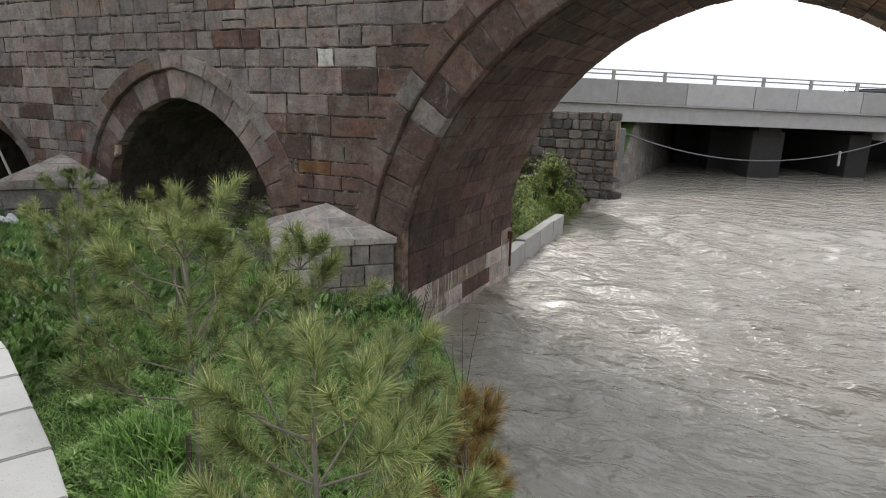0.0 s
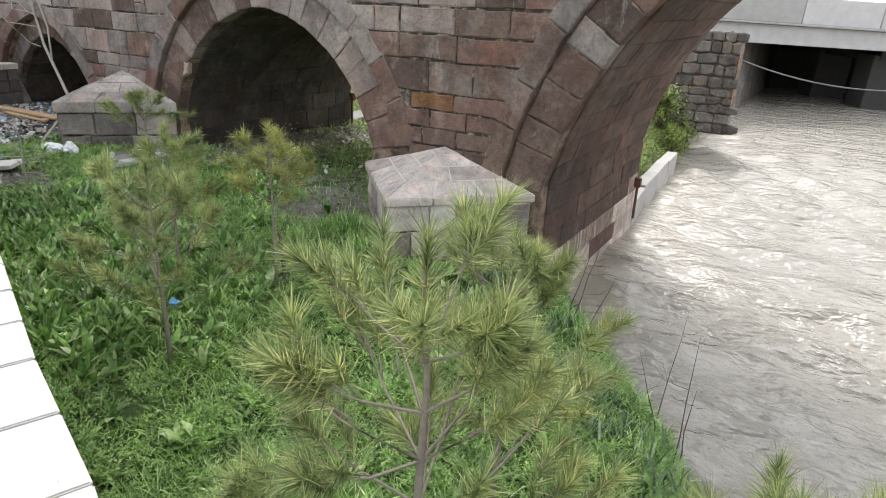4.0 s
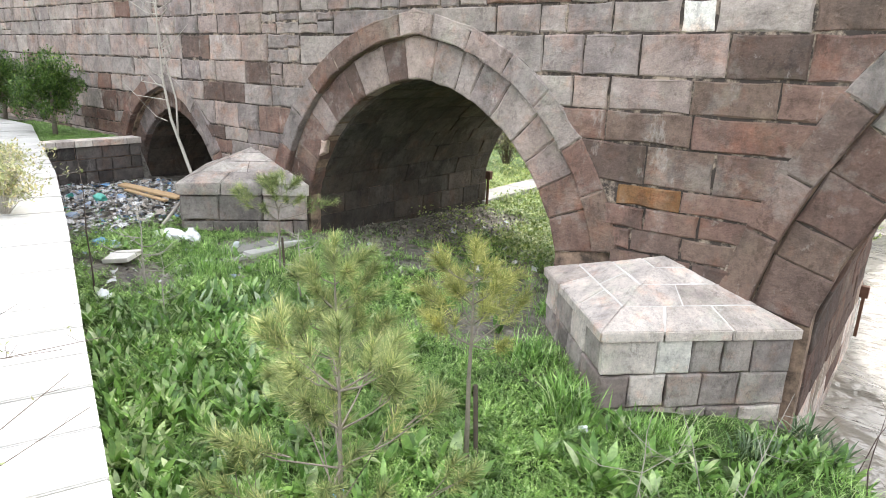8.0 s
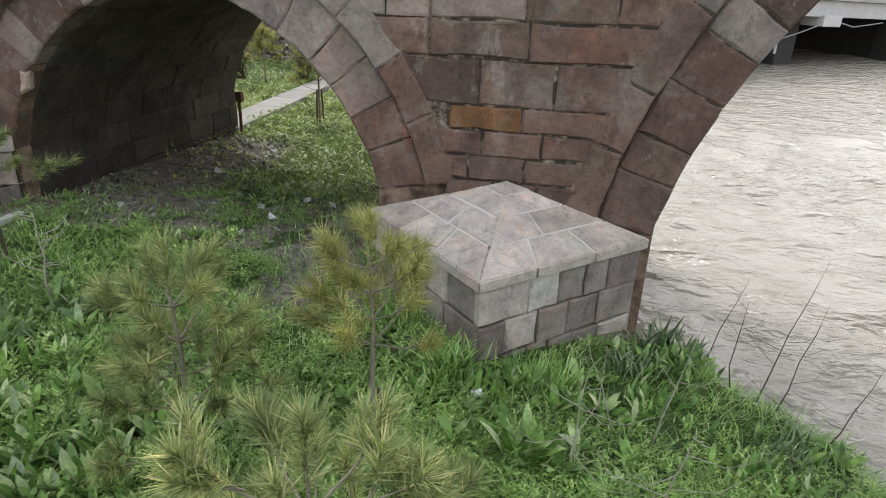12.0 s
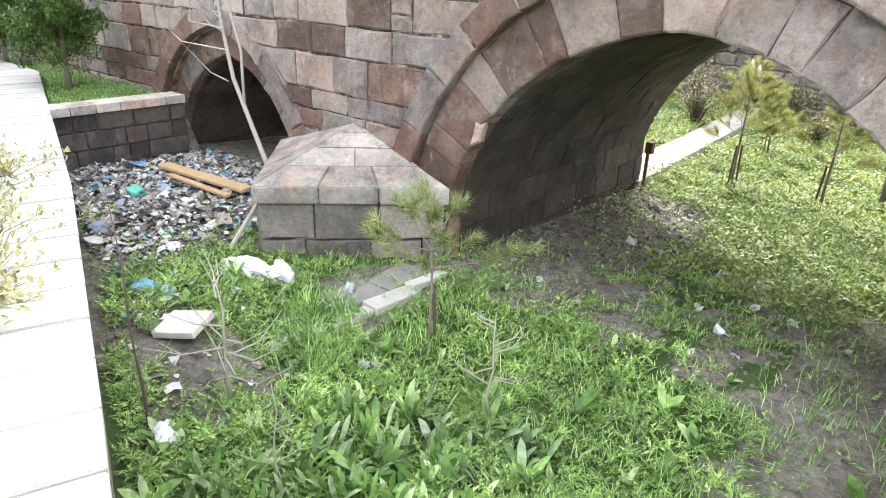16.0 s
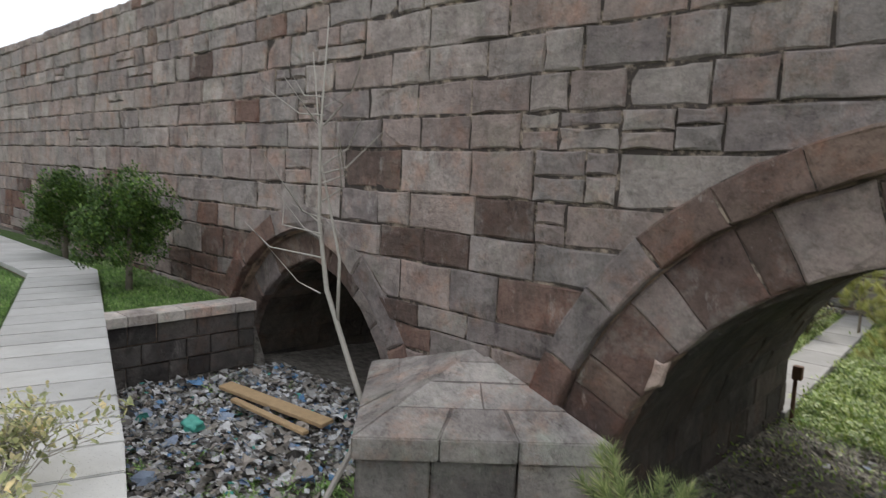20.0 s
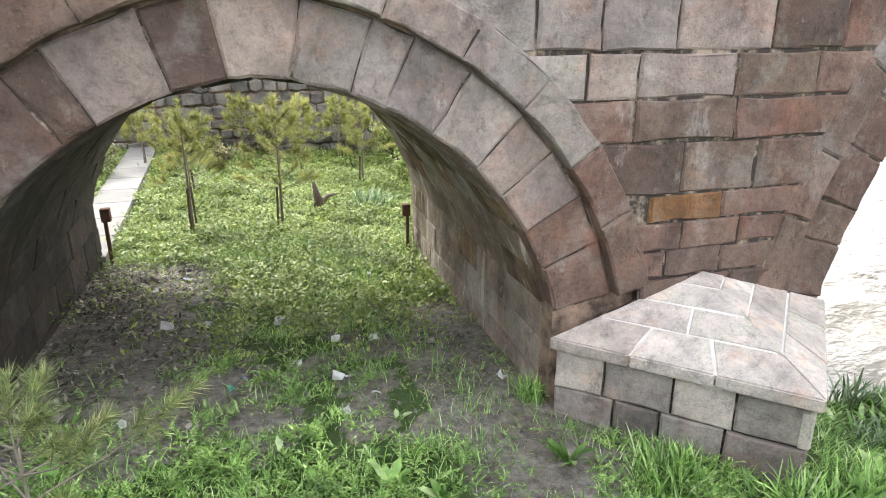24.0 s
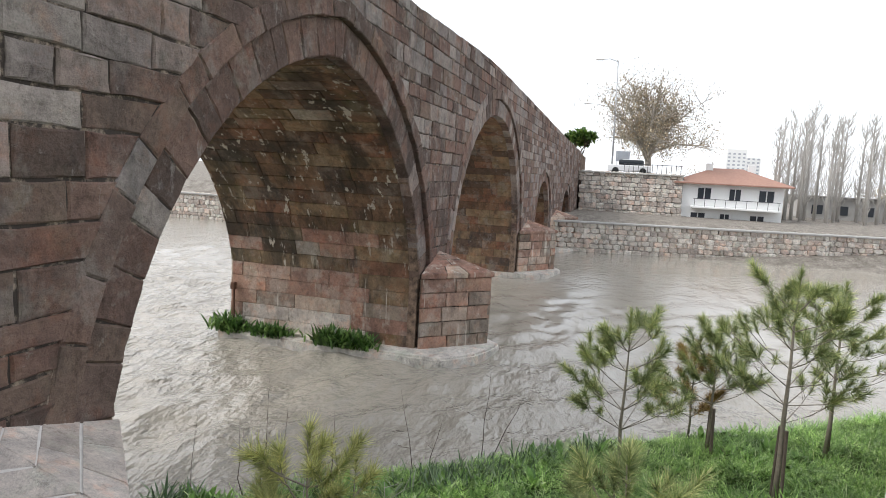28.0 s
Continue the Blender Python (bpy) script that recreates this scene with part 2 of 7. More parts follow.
def plain(name, col, rough=0.6, metal=0.0, var=0.12, scale=8.0, spec=0.4):
    m = Mat(name, rough, metal, spec)
    lo, hi = tuple(v * (1 - var) for v in col), tuple(min(1, v * (1 + var)) for v in col)
    m.bump(m.noise(scale * 6, 3), 0.15, 0.004)
    return m.color(m.mix(m.noise(scale, 5, 0.65), lo, hi))


def leafy(name, stops, rough=0.45, through=0.3):
    """Foliage: a tone for each blade or leaf, with some light passing through."""
    m = Mat(name, rough, 0.0, 0.4)
    c = m.ramp(m.rand(True), stops)
    c = m.mix(0.8, c, m.ramp(m.noise(0.9, 4, 0.6), [(0.3, (0.62, 0.66, 0.6)), (0.7, (1.35, 1.3, 1.2))]), "MULTIPLY")
    c = m.mix(0.7, c, m.ramp(m.noise(4.5, 3, 0.6), [(0.32, (0.5, 0.55, 0.5)), (0.52, (1.05, 1.05, 1.0)), (0.68, (1.6, 1.5, 1.4))]), "MULTIPLY")
    c = m.mix(0.5, c, m.ramp(m.noise(17, 3, 0.6), [(0.32, (0.45, 0.5, 0.45)), (0.5, (1.0, 1.0, 1.0)), (0.68, (1.65, 1.6, 1.5))]), "MULTIPLY")
    t = m.n.new("ShaderNodeBsdfTranslucent")
    x = m.n.new("ShaderNodeMixShader")
    x.inputs["Fac"].default_value = through
    m.l.new(c, t.inputs["Color"])
    m.color(c)
    m.l.new(m.b.outputs["BSDF"], x.inputs[1])
    m.l.new(t.outputs["BSDF"], x.inputs[2])
    m.l.new(x.outputs["Shader"], m.n["Material Output"].inputs["Surface"])
    return m.m


grass_mat = leafy("meadow_grass", [(0.0, (0.08, 0.165, 0.04)), (0.4, (0.21, 0.39, 0.095)), (0.8, (0.37, 0.57, 0.2)), (1.0, (0.56, 0.64, 0.4))])
herb_mat = leafy("feathery_herb", [(0.0, (0.1, 0.19, 0.045)), (0.6, (0.26, 0.43, 0.12)), (1.0, (0.47, 0.61, 0.29))])
dock_mat = leafy("dock_leaf", [(0.0, (0.09, 0.19, 0.045)), (0.6, (0.21, 0.37, 0.1)), (1.0, (0.48, 0.56, 0.35))], 0.33, 0.3)
lush_mat = leafy("sunlit_ground_cover", [(0.0, (0.13, 0.2, 0.045)), (0.5, (0.24, 0.33, 0.085)), (1.0, (0.42, 0.46, 0.2))])
dry_mat = leafy("dry_grass", [(0.0, (0.2, 0.16, 0.09)), (1.0, (0.38, 0.33, 0.2))])
ash_mat = leafy("grey_dead_leaf", [(0.0, (0.05, 0.046, 0.042)), (0.5, (0.15, 0.14, 0.125)), (0.85, (0.3, 0.28, 0.25)), (1.0, (0.48, 0.45, 0.4))], 0.8, 0.1)
needle_mat = leafy("pine_needles", [(0.0, (0.13, 0.18, 0.07)), (0.5, (0.26, 0.32, 0.13)), (0.85, (0.41, 0.44, 0.2)), (1.0, (0.58, 0.54, 0.3))], 0.5, 0.3)
young_needle_mat = leafy("yellowish_pine_needles", [(0.0, (0.19, 0.22, 0.07)), (0.6, (0.37, 0.39, 0.14)), (1.0, (0.58, 0.54, 0.26))], 0.5, 0.35)
rust_needle_mat = leafy("browned_pine_needles", [(0.0, (0.2, 0.12, 0.05)), (0.6, (0.36, 0.23, 0.09)), (1.0, (0.42, 0.36, 0.15))], 0.6, 0.3)
bark_mat = plain("pine_bark", (0.23, 0.2, 0.16), 0.9, var=0.5, scale=25)
twig_mat = plain("pale_bare_wood", (0.36, 0.33, 0.285), 0.85, var=0.3, scale=20)
dark_twig_mat = plain("dark_bare_stem", (0.11, 0.085, 0.07), 0.85, var=0.3, scale=20)
# turbid river: silty body, wind ripples and rolling swells in the surface
_m = Mat("soil_and_turf", 0.95)
_e = _m.n.new("ShaderNodeAttribute")
_e.attribute_name = "earth"
_edge = _m.mix(1.0, _e.outputs["Fac"], _m.ramp(_m.noise(5, 6, 0.75), [(0.25, (0.1, 0.1, 0.1)), (0.75, (1, 1, 1))]), "ADD")
_mask = _m.ramp(_edge, [(0.72, (0, 0, 0)), (0.98, (1, 1, 1))])
_soil = _m.mix(_m.ramp(_m.noise(9, 6, 0.8), [(0.35, (0, 0, 0)), (0.65, (1, 1, 1))]), (0.11, 0.097, 0.083), (0.36, 0.33, 0.29))
_soil = _m.mix(0.8, _soil, _m.ramp(_m.noise(1.4, 4, 0.6), [(0.35, (0.6, 0.58, 0.55)), (0.65, (1.15, 1.15, 1.15))]), "MULTIPLY")
_turf = _m.mix(_m.noise(7, 6, 0.75), (0.03, 0.05, 0.016), (0.11, 0.18, 0.05))
_m.bump(_m.noise(15, 7, 0.8), 1.0, 0.05)
ground_mat = _m.color(_m.mix(_mask, _turf, _soil))
_m = Mat("silty_river", 0.1, 0.0, 0.7)
_m.b.inputs["IOR"].default_value = 1.45
_xyz = _m.n.new("ShaderNodeSeparateXYZ")
_m.l.new(_m.pos, _xyz.inputs["Vector"])
_calm = _m.n.new("ShaderNodeMapRange")
_calm.inputs["From Min"].default_value, _calm.inputs["From Max"].default_value = 9.0, 17.0
_calm.inputs["To Min"].default_value, _calm.inputs["To Max"].default_value = 1.0, 0.14
_m.l.new(_xyz.outputs["X"], _calm.inputs["Value"])
_far = _m.n.new("ShaderNodeMapRange")
_far.inputs["From Min"].default_value, _far.inputs["From Max"].default_value = 0.0, 6.0
_m.l.new(_xyz.outputs["Y"], _far.inputs["Value"])
_most = _m.n.new("ShaderNodeMath")
_most.operation = "MAXIMUM"
_m.l.new(_calm.outputs["Result"], _most.inputs[0])
_m.l.new(_far.outputs["Result"], _most.inputs[1])
_slick = _m.mix(1.0, _most.outputs["Value"], _m.ramp(_m.noise(0.22, 3, 0.6), [(0.35, (0.4, 0.4, 0.4)), (0.6, (1, 1, 1))]), "MULTIPLY")
for _args, _dist in (((1.3, 3, 0.55, (0.55, 1.0, 1.0)), 0.34), ((3.4, 3, 0.55, (0.6, 1.0, 1.0)), 0.2), ((10, 3, 0.55, (0.7, 1.0, 1.0)), 0.06)):
    _m.bump(_m.noise(*_args), 1.0, _dist)
    _m.l.new(_slick, _m.b.inputs["Normal"].links[0].from_node.inputs["Strength"])
river_mat = _m.color(_m.mix(_m.noise(0.35, 4, 0.6), (0.275, 0.253, 0.211), (0.385, 0.358, 0.308)))

# ---- mesh helpers ----
rng = random.Random(7)
nrg = np.random.default_rng(11)


def mesh_of(name, verts, faces, mats=(), smooth=False):
    me = bpy.data.meshes.new(name)
    me.from_pydata([tuple(v) for v in verts], [], faces)
    for m in mats:
        me.materials.append(m)
    if smooth:
        me.polygons.foreach_set("use_smooth", [True] * len(me.polygons))
    me.update()
    return me


def part(name, data, material, parent, label=""):
    """Links a mesh, a bmesh or (verts, faces) as one object under a thing or a part."""
    if isinstance(data, bmesh.types.BMesh):
        me = bpy.data.meshes.new(name)
        data.to_mesh(me)
        data.free()
    elif isinstance(data, tuple):
        me = mesh_of(name, *data)
    else:
        me = data
    if material and not me.materials:
        me.materials.append(material)
    ob = new(name, me)
    ob.parent = parent
    if label:
        ob["label"] = label
    return ob


def thing(name, label, category, data=None, material=None, at=None, group="", kind=""):
    if isinstance(data, bmesh.types.BMesh):
        me = bpy.data.meshes.new(name)
        data.to_mesh(me)
        data.free()
        data = me
    elif isinstance(data, tuple):
        data = mesh_of(name, *data)
    if data is not None and material and not data.materials:
        data.materials.append(material)
    ob = new(name, data)
    if at is not None:
        ob.matrix_world = at
    return tagged(ob, label, category, group, kind)


def block(corners, normal, depth=0.12, bev=0.012, jit=0.0, rag=0.0):
    """A dressed stone: its face polygon, rounded at the rim, and sides that run back by depth."""
    p = [Vector(c) for c in corners]
    n = Vector(normal).normalized()
    if rag:
        q = []
        for a, b in zip(p, p[1:] + p[:1]):
            ln = (b - a).length
            out = (b - a).cross(n).normalized() if ln > 1e-4 else Vector()
            q.append(a + Vector((rng.uniform(-1, 1), rng.uniform(-1, 1), rng.uniform(-1, 1))) * rag * 0.5)
            k = 2 if ln > 0.5 else 1
            for i in range(k):
                q.append(a.lerp(b, (i + 1) / (k + 1) + rng.uniform(-0.12, 0.12)) + out * rng.uniform(-rag, rag * 0.55))
        p = q
    mid = sum(p, Vector()) / len(p)
    k = len(p)
    front = []
    for q in p:
        d = mid - q
        s = q + d.normalized() * min(bev * 1.4, d.length * 0.3)
        front.append(s + n * rng.uniform(-jit, jit))
    ring = [q - n * bev for q in p]
    back = [q - n * depth for q in p]
    faces = [tuple(range(k))]
    for i in range(k):
        j = (i + 1) % k
        faces.append((i, k + i, k + j, j))
        faces.append((k + i, 2 * k + i, 2 * k + j, k + j))
    flip = (p[1] - p[0]).cross(p[2] - p[1]).dot(n) < 0
    if flip:
        faces = [f[::-1] for f in faces]
    return front + ring + back, faces


def join(chunks):
    verts, faces = [], []
    for v, f in chunks:
        o = len(verts)
        verts += v
        faces += [tuple(i + o for i in q) for q in f]
    return verts, faces


def box(cx, cy, cz, sx, sy, sz, bev=0.0, seg=1):
    bm = bmesh.new()
    bmesh.ops.create_cube(bm, size=1.0, matrix=Matrix.Translation((cx, cy, cz)) @ Matrix.Diagonal((sx, sy, sz, 1)))
    if bev:
        bmesh.ops.bevel(bm, geom=bm.edges[:], offset=bev, segments=seg, affect="EDGES", profile=0.6)
    return bm


def tube(points, radii, sides=6, caps=True):
    """A tapered round rod through points, as (verts, faces)."""
    verts, faces = [], []
    pts = [Vector(p) for p in points]
    for i, p in enumerate(pts):
        d = (pts[min(i + 1, len(pts) - 1)] - pts[max(i - 1, 0)]).normalized()
        a = d.orthogonal().normalized()
        b = d.cross(a)
        r = radii[i] if isinstance(radii, (list, tuple)) else radii
        for s in range(sides):
            t = 2 * math.pi * s / sides
            verts.append(p + (a * math.cos(t) + b * math.sin(t)) * r)
    for i in range(len(pts) - 1):
        for s in range(sides):
            u = (s + 1) % sides
            faces.append((i * sides + s, i * sides + u, (i + 1) * sides + u, (i + 1) * sides + s))
    if caps:
        faces.append(tuple(range(sides))[::-1])
        faces.append(tuple((len(pts) - 1) * sides + s for s in range(sides)))
    return verts, faces


def lathe(profile, sides=16):
    """A turned solid from (radius, z) pairs."""
    verts, faces = [], []
    for r, z in profile:
        for s in range(sides):
            t = 2 * math.pi * s / sides
            verts.append((r * math.cos(t), r * math.sin(t), z))
    for i in range(len(profile) - 1):
        for s in range(sides):
            u = (s + 1) % sides
            faces.append((i * sides + s, i * sides + u, (i + 1) * sides + u, (i + 1) * sides + s))
    faces.append(tuple(range(sides))[::-1])
    faces.append(tuple((len(profile) - 1) * sides + s for s in range(sides)))
    return verts, faces


def lerp_table(x, table):
    return float(np.interp(x, [a for a, _ in table], [b for _, b in table]))


# ---- the old bridge: arches ----
DEPTH = 5.5
TOP = [(-60, 6.3), (-6, 6.3), (0, 6.55), (8, 7.0), (18, 7.32), (26, 7.15), (44, 6.6), (70, 6.0)]


class Arch:
    """A pointed arch: each side is one circle through the spring, a haunch point and the crown."""

    def __init__(self, cx, w, z0, md, mz, az):
        self.cx, self.w, self.z0, self.az = cx, w, z0, az
        (x1, y1), (x2, y2), (x3, y3) = (-w, z0), (-md, mz), (0.0, az)
        d = 2 * (x1 * (y2 - y3) + x2 * (y3 - y1) + x3 * (y1 - y2))
        s1, s2, s3 = x1 * x1 + y1 * y1, x2 * x2 + y2 * y2, x3 * x3 + y3 * y3
        self.ox = (s1 * (y2 - y3) + s2 * (y3 - y1) + s3 * (y1 - y2)) / d
        self.oz = (s1 * (x3 - x2) + s2 * (x1 - x3) + s3 * (x2 - x1)) / d
        self.r = math.hypot(x1 - self.ox, y1 - self.oz)
        self.a0 = math.atan2(z0 - self.oz, -w - self.ox)
        self.a1 = math.atan2(az - self.oz, -self.ox)
        if self.a0 < 0:
            self.a0 += 2 * math.pi

    def point(self, u, off=0.0):
        """u from -1 (left spring) over 0 (crown) to 1 (right spring)."""
        s = 1 if u > 0 else -1
        a = self.a1 + (self.a0 - self.a1) * abs(u)
        x, z = self.ox + (self.r + off) * math.cos(a), self.oz + (self.r + off) * math.sin(a)
        if off and x > 0:
            x = 0.0
        if abs(u) < 1e-6:
            x, z = 0.0, self.az + off * 1.04
        return self.cx + (x if s < 0 else -x), z

    def half(self, z, off=0.0):
        """Half the opening at height z, or None above the crown."""
        r = self.r + off
        if z <= self.oz + r * math.sin(self.a0):
            x = self.ox + r * math.cos(self.a0)
            return -x
        h = r * r - (z - self.oz) ** 2
        if h <= 0:
            return None
        x = self.ox - math.sqrt(h)
        return -x if x < 0 else None

    def length(self):
        return self.r * abs(self.a0 - self.a1)


ARCH_A = Arch(-10.17, 1.62, 0.5, 1.24, 1.42, 2.2)
ARCH_B = Arch(-3.22, 2.42, 0.95, 1.75, 2.2, 3.05)
ARCH_C = Arch(7.22, 5.01, 0.75, 3.8, 3.3, 5.28)
ARCH_D = Arch(20.95, 5.85, 0.75, 4.5, 3.65, 5.62)
ARCH_E = Arch(35.5, 3.3, 0.6, 2.4, 2.2, 3.3)
ARCH_F = Arch(50.0, 3.4, 0.4, 2.5, 1.7, 2.6)
ARCHES = [ARCH_A, ARCH_B, ARCH_C, ARCH_D, ARCH_E, ARCH_F]
INNER = {ARCH_A: 0.42, ARCH_B: 0.58, ARCH_C: 0.62, ARCH_D: 0.6, ARCH_E: 0.5, ARCH_F: 0.5}
OUTER = {ARCH_A: 0.32, ARCH_B: 0.34, ARCH_C: 0.36, ARCH_D: 0.35, ARCH_E: 0.3, ARCH_F: 0.3}


def low_at(x):
    """Underside of the bridge's mass at x: the intrados in an opening, else far below ground."""
    for a in ARCHES:
        d = abs(x - a.cx)
        if d < a.w + (INNER[a] - 0.03 if a is ARCH_A else 0):
            lo, hi = a.z0, a.az + 0.5
            for _ in range(30):
                m = (lo + hi) / 2
                h = a.half(m, INNER[a] - 0.03 if a is ARCH_A else 0.02)
                lo, hi = (m, hi) if h is not None and h > d else (lo, m)
            return lo
    return -1.9


def build_core():
    xs = set(np.arange(-25, -14, 1.0)) | set(np.arange(-14, 56.01, 0.25)) | set(np.arange(56, 72, 2.0))
    for a in ARCHES:
        xs |= {a.cx - a.w - 1e-3, a.cx - a.w + 1e-3, a.cx + a.w - 1e-3, a.cx + a.w + 1e-3, a.cx}
    xs = sorted(xs)
    verts, faces = [], []
    y0, y1 = 0.12, DEPTH
    for x in xs:
        lo, hi = low_at(x), lerp_table(x, TOP) - 0.02
        verts += [(x, y0, lo), (x, y0, hi), (x, y1, hi), (x, y1, lo)]
    for i in range(len(xs) - 1):
        a, b = 4 * i, 4 * i + 4
        faces += [(a, b, b + 1, a + 1), (a + 1, b + 1, b + 2, a + 2), (a + 2, b + 2, b + 3, a + 3), (a + 3, b + 3, b, a)]
    return verts, faces


bridge = thing("stone_bridge", "old humpbacked bridge of reddish-grey andesite ashlar with pointed arches over a river", "bridge", build_core(), mortar, kind="structure")


def wall_courses():
    z = [-1.5, -1.1, -0.75, -0.4, -0.05, 0.28, 0.62, 0.95, 1.22, 1.48, 1.745, 2.0, 2.46, 2.82, 3.2, 3.66]
    r = random.Random(3)
    while z[-1] < 7.6:
        z.append(z[-1] + r.choice((0.3, 0.34, 0.36, 0.4)))
    return z


def free_spans(z0, z1, xa, xb):
    """Runs of wall between the outer rings at a course: (x at z0, x at z1) for both ends."""
    zm = (z0 + z1) / 2
    cuts = []
    for a in ARCHES:
        off = INNER[a] + OUTER[a] - 0.1
        if a.half(zm, off) is None:
            continue
        h0, h1 = a.half(z0, off), a.half(z1, off)
        h0 = h0 if h0 is not None else 0.0
        h1 = h1 if h1 is not None else 0.0
        cuts.append((a.cx - h0, a.cx - h1, a.cx + h0, a.cx + h1))
    cuts.sort()
    left = (xa, xa)
    out = []
    for l0, l1, r0, r1 in cuts:
        if l0 > left[0] + 0.05 or l1 > left[1] + 0.05:
            out.append((left, (l0, l1)))
        left = (r0, r1)
    out.append((left, (xb, xb)))
    return out


def build_wall():
    """Ashlar on the upstream face; the stretch the camera walks along as single stones, the rest joined."""
    near, far_red, far_grey, far_light, beds = [], [], [], [], []
    zs = wall_courses()
    r = random.Random(21)
    for z0, z1 in zip(zs, zs[1:]):
        for (a0, a1), (b0, b1) in free_spans(z0, z1, -25.0, 62.0):
            x, x1 = a0, a1
            n_bed = max(1, int((min(b0, b1) - max(a0, a1)) / 2.0))
            for i in range(n_bed):
                u, v = i / n_bed, (i + 1) / n_bed
                lo0, lo1, hi0, hi1 = a0 + (b0 - a0) * u, a0 + (b0 - a0) * v, a1 + (b1 - a1) * u, a1 + (b1 - a1) * v
                ta, tb = min(z1, lerp_table(hi0, TOP) - 0.03), min(z1, lerp_table(hi1, TOP) - 0.03)
                if min(ta, tb) > z0:
                    beds.append(([(lo0, 0.016, z0), (lo1, 0.016, z0), (hi1, 0.016, tb), (hi0, 0.016, ta)], [(0, 1, 2, 3)]))
            first = True
            while x < b0 - 0.02 or x1 < b1 - 0.02:
                step = r.uniform(0.42, 1.05) * (0.85 if z1 - z0 < 0.3 else 1.0)
                if -6.8 < x < -0.4 and z0 > 1.4:
                    step *= 0.72
                if x > 16 or x < -22:
                    step *= 1.3
                e0 = e1 = max(x, x1) + step
                if first and abs(a0 - a1) > 0.05:
                    e0 = e1 = max(a0, a1) + step * 0.6
                if -0.25 < x < 0.2 and abs(z0 - 1.745) < 0.01:
                    x = x1 = 0.0
                    e0 = e1 = 0.75
                if abs(z0 - 1.745) < 0.01 and x < -0.05 and e0 > -0.3:
                    e0 = e1 = min(0.0, b0)
                if abs(z0 - 3.66) < 0.01 and x < 0.5 < e0 + 0.3:
                    e0 = e1 = 0.5 if x < 0.45 else e0
                if abs(z0 - 3.66) < 0.01 and abs(x - 0.5) < 0.01:
                    e0 = e1 = 0.86
                if e0 > min(b0, b1) - 0.3:
                    e0, e1 = b0, b1
                first = False
                t0, t1 = lerp_table((x + x1) / 2, TOP), lerp_table((e0 + e1) / 2, TOP)
                if z0 < min(t0, t1) - 0.06:
                    za, zb = min(z1, t0), min(z1, t1)
                    if t0 - z1 < 0.14:
                        za = t0
                    if t1 - z1 < 0.14:
                        zb = t1
                    g = 0.009
                    j = lambda s=0.008: r.uniform(-s, s)
                    y = r.uniform(-0.022, 0.006)
                    poly = [(x + g, y, z0 + g + j()), (e0 - g, y, z0 + g + j()), (e1 - g, y, zb - g + j()), (x1 + g, y, za - g + j())]
                    if abs(x - x1) > 0.3 and x1 > x and x1 > e1 - 0.05:
                        poly = poly[:3]
                    red = -1.4 + 0.25 * z0 < x < 14 and z0 < min(4.2 - 0.06 * abs(x - 3), 2.7 + 1.1 * max(0.0, x - 0.3)) or r.random() < (0.28 if z0 < 2.6 else 0.03) or x > 3.0 and r.random() < 0.55
                    near_it = -13.2 < x < 3.2 and z0 < 5.7
                    rows = [poly]
                    rough = -7.2 < x < -4.8 and 1.3 < z0 < 3.9
                    if len(poly) == 4 and abs(x - x1) < 0.01 and abs(e0 - e1) < 0.01 and e0 - x > 0.3 and -20 < x < 8 and z1 - z0 > 0.29 and r.random() < (0.85 if rough else 0.05):
                        k = r.uniform(0.4, 0.62)
                        p0, p1, p2, p3 = (Vector(p) for p in poly)
                        m0, m1 = p0.lerp(p3, k), p1.lerp(p2, k)
                        up_ = Vector((0, 0, g))
                        rows = [[p0, p1, m1 - up_, m0 - up_], [m0 + up_, m1 + up_, p2, p3]]
                        if (p1 - p0).length > 0.6:
                            q0, q1 = (m0 + up_).lerp(m1 + up_, 0.5), p3.lerp(p2, 0.5)
                            dx = Vector((g, 0, 0))
                            rows = [rows[0], [m0 + up_, q0 - dx, q1 - dx, p3], [q0 + dx, m1 + up_, p2, q1 + dx]]
                    for poly in rows:
                        item = (block(poly, (0, -1, 0), 0.14, 0.017, 0.012, 0.016 if -25 < x < 16 else 0.0), red, x, z0)
                        if near_it:
                            near.append(item)
                        elif red:
                            far_red.append(item[0])
                        elif x < -7:
                            far_light.append(item[0])
                        else:
                            far_grey.append(item[0])
                x, x1 = e0, e1
    for (v, f), red, x, z0 in near:
        mat = red_stone if red else light_stone if (x < -7.6 + 0.5 * math.sin(3.1 * z0) and z0 > 1.9) or (-2.2 < x < 0.9 and z0 > 2.7) else grey_stone
        label = ""
        if abs(z0 - 1.745) < 0.01 and abs(x) < 0.01:
            mat, label = ochre_stone, "ochre-coloured stone"
        if abs(z0 - 3.66) < 0.01 and abs(x - 0.5) < 0.01:
            mat, label = white_stone, "whitish replaced stone"
        part("wall_stone", (v, f), mat, bridge, label)
    tagged(part("pointing", join(beds), pointing_mortar, bridge), kind="stuff")
    for name, chunks, mat in (("far_red_masonry", far_red, red_far), ("far_grey_masonry", far_grey, grey_far), ("far_light_masonry", far_light, light_far)):
        tagged(part(name, join(chunks), mat, bridge), kind="stuff")
    return len(near)


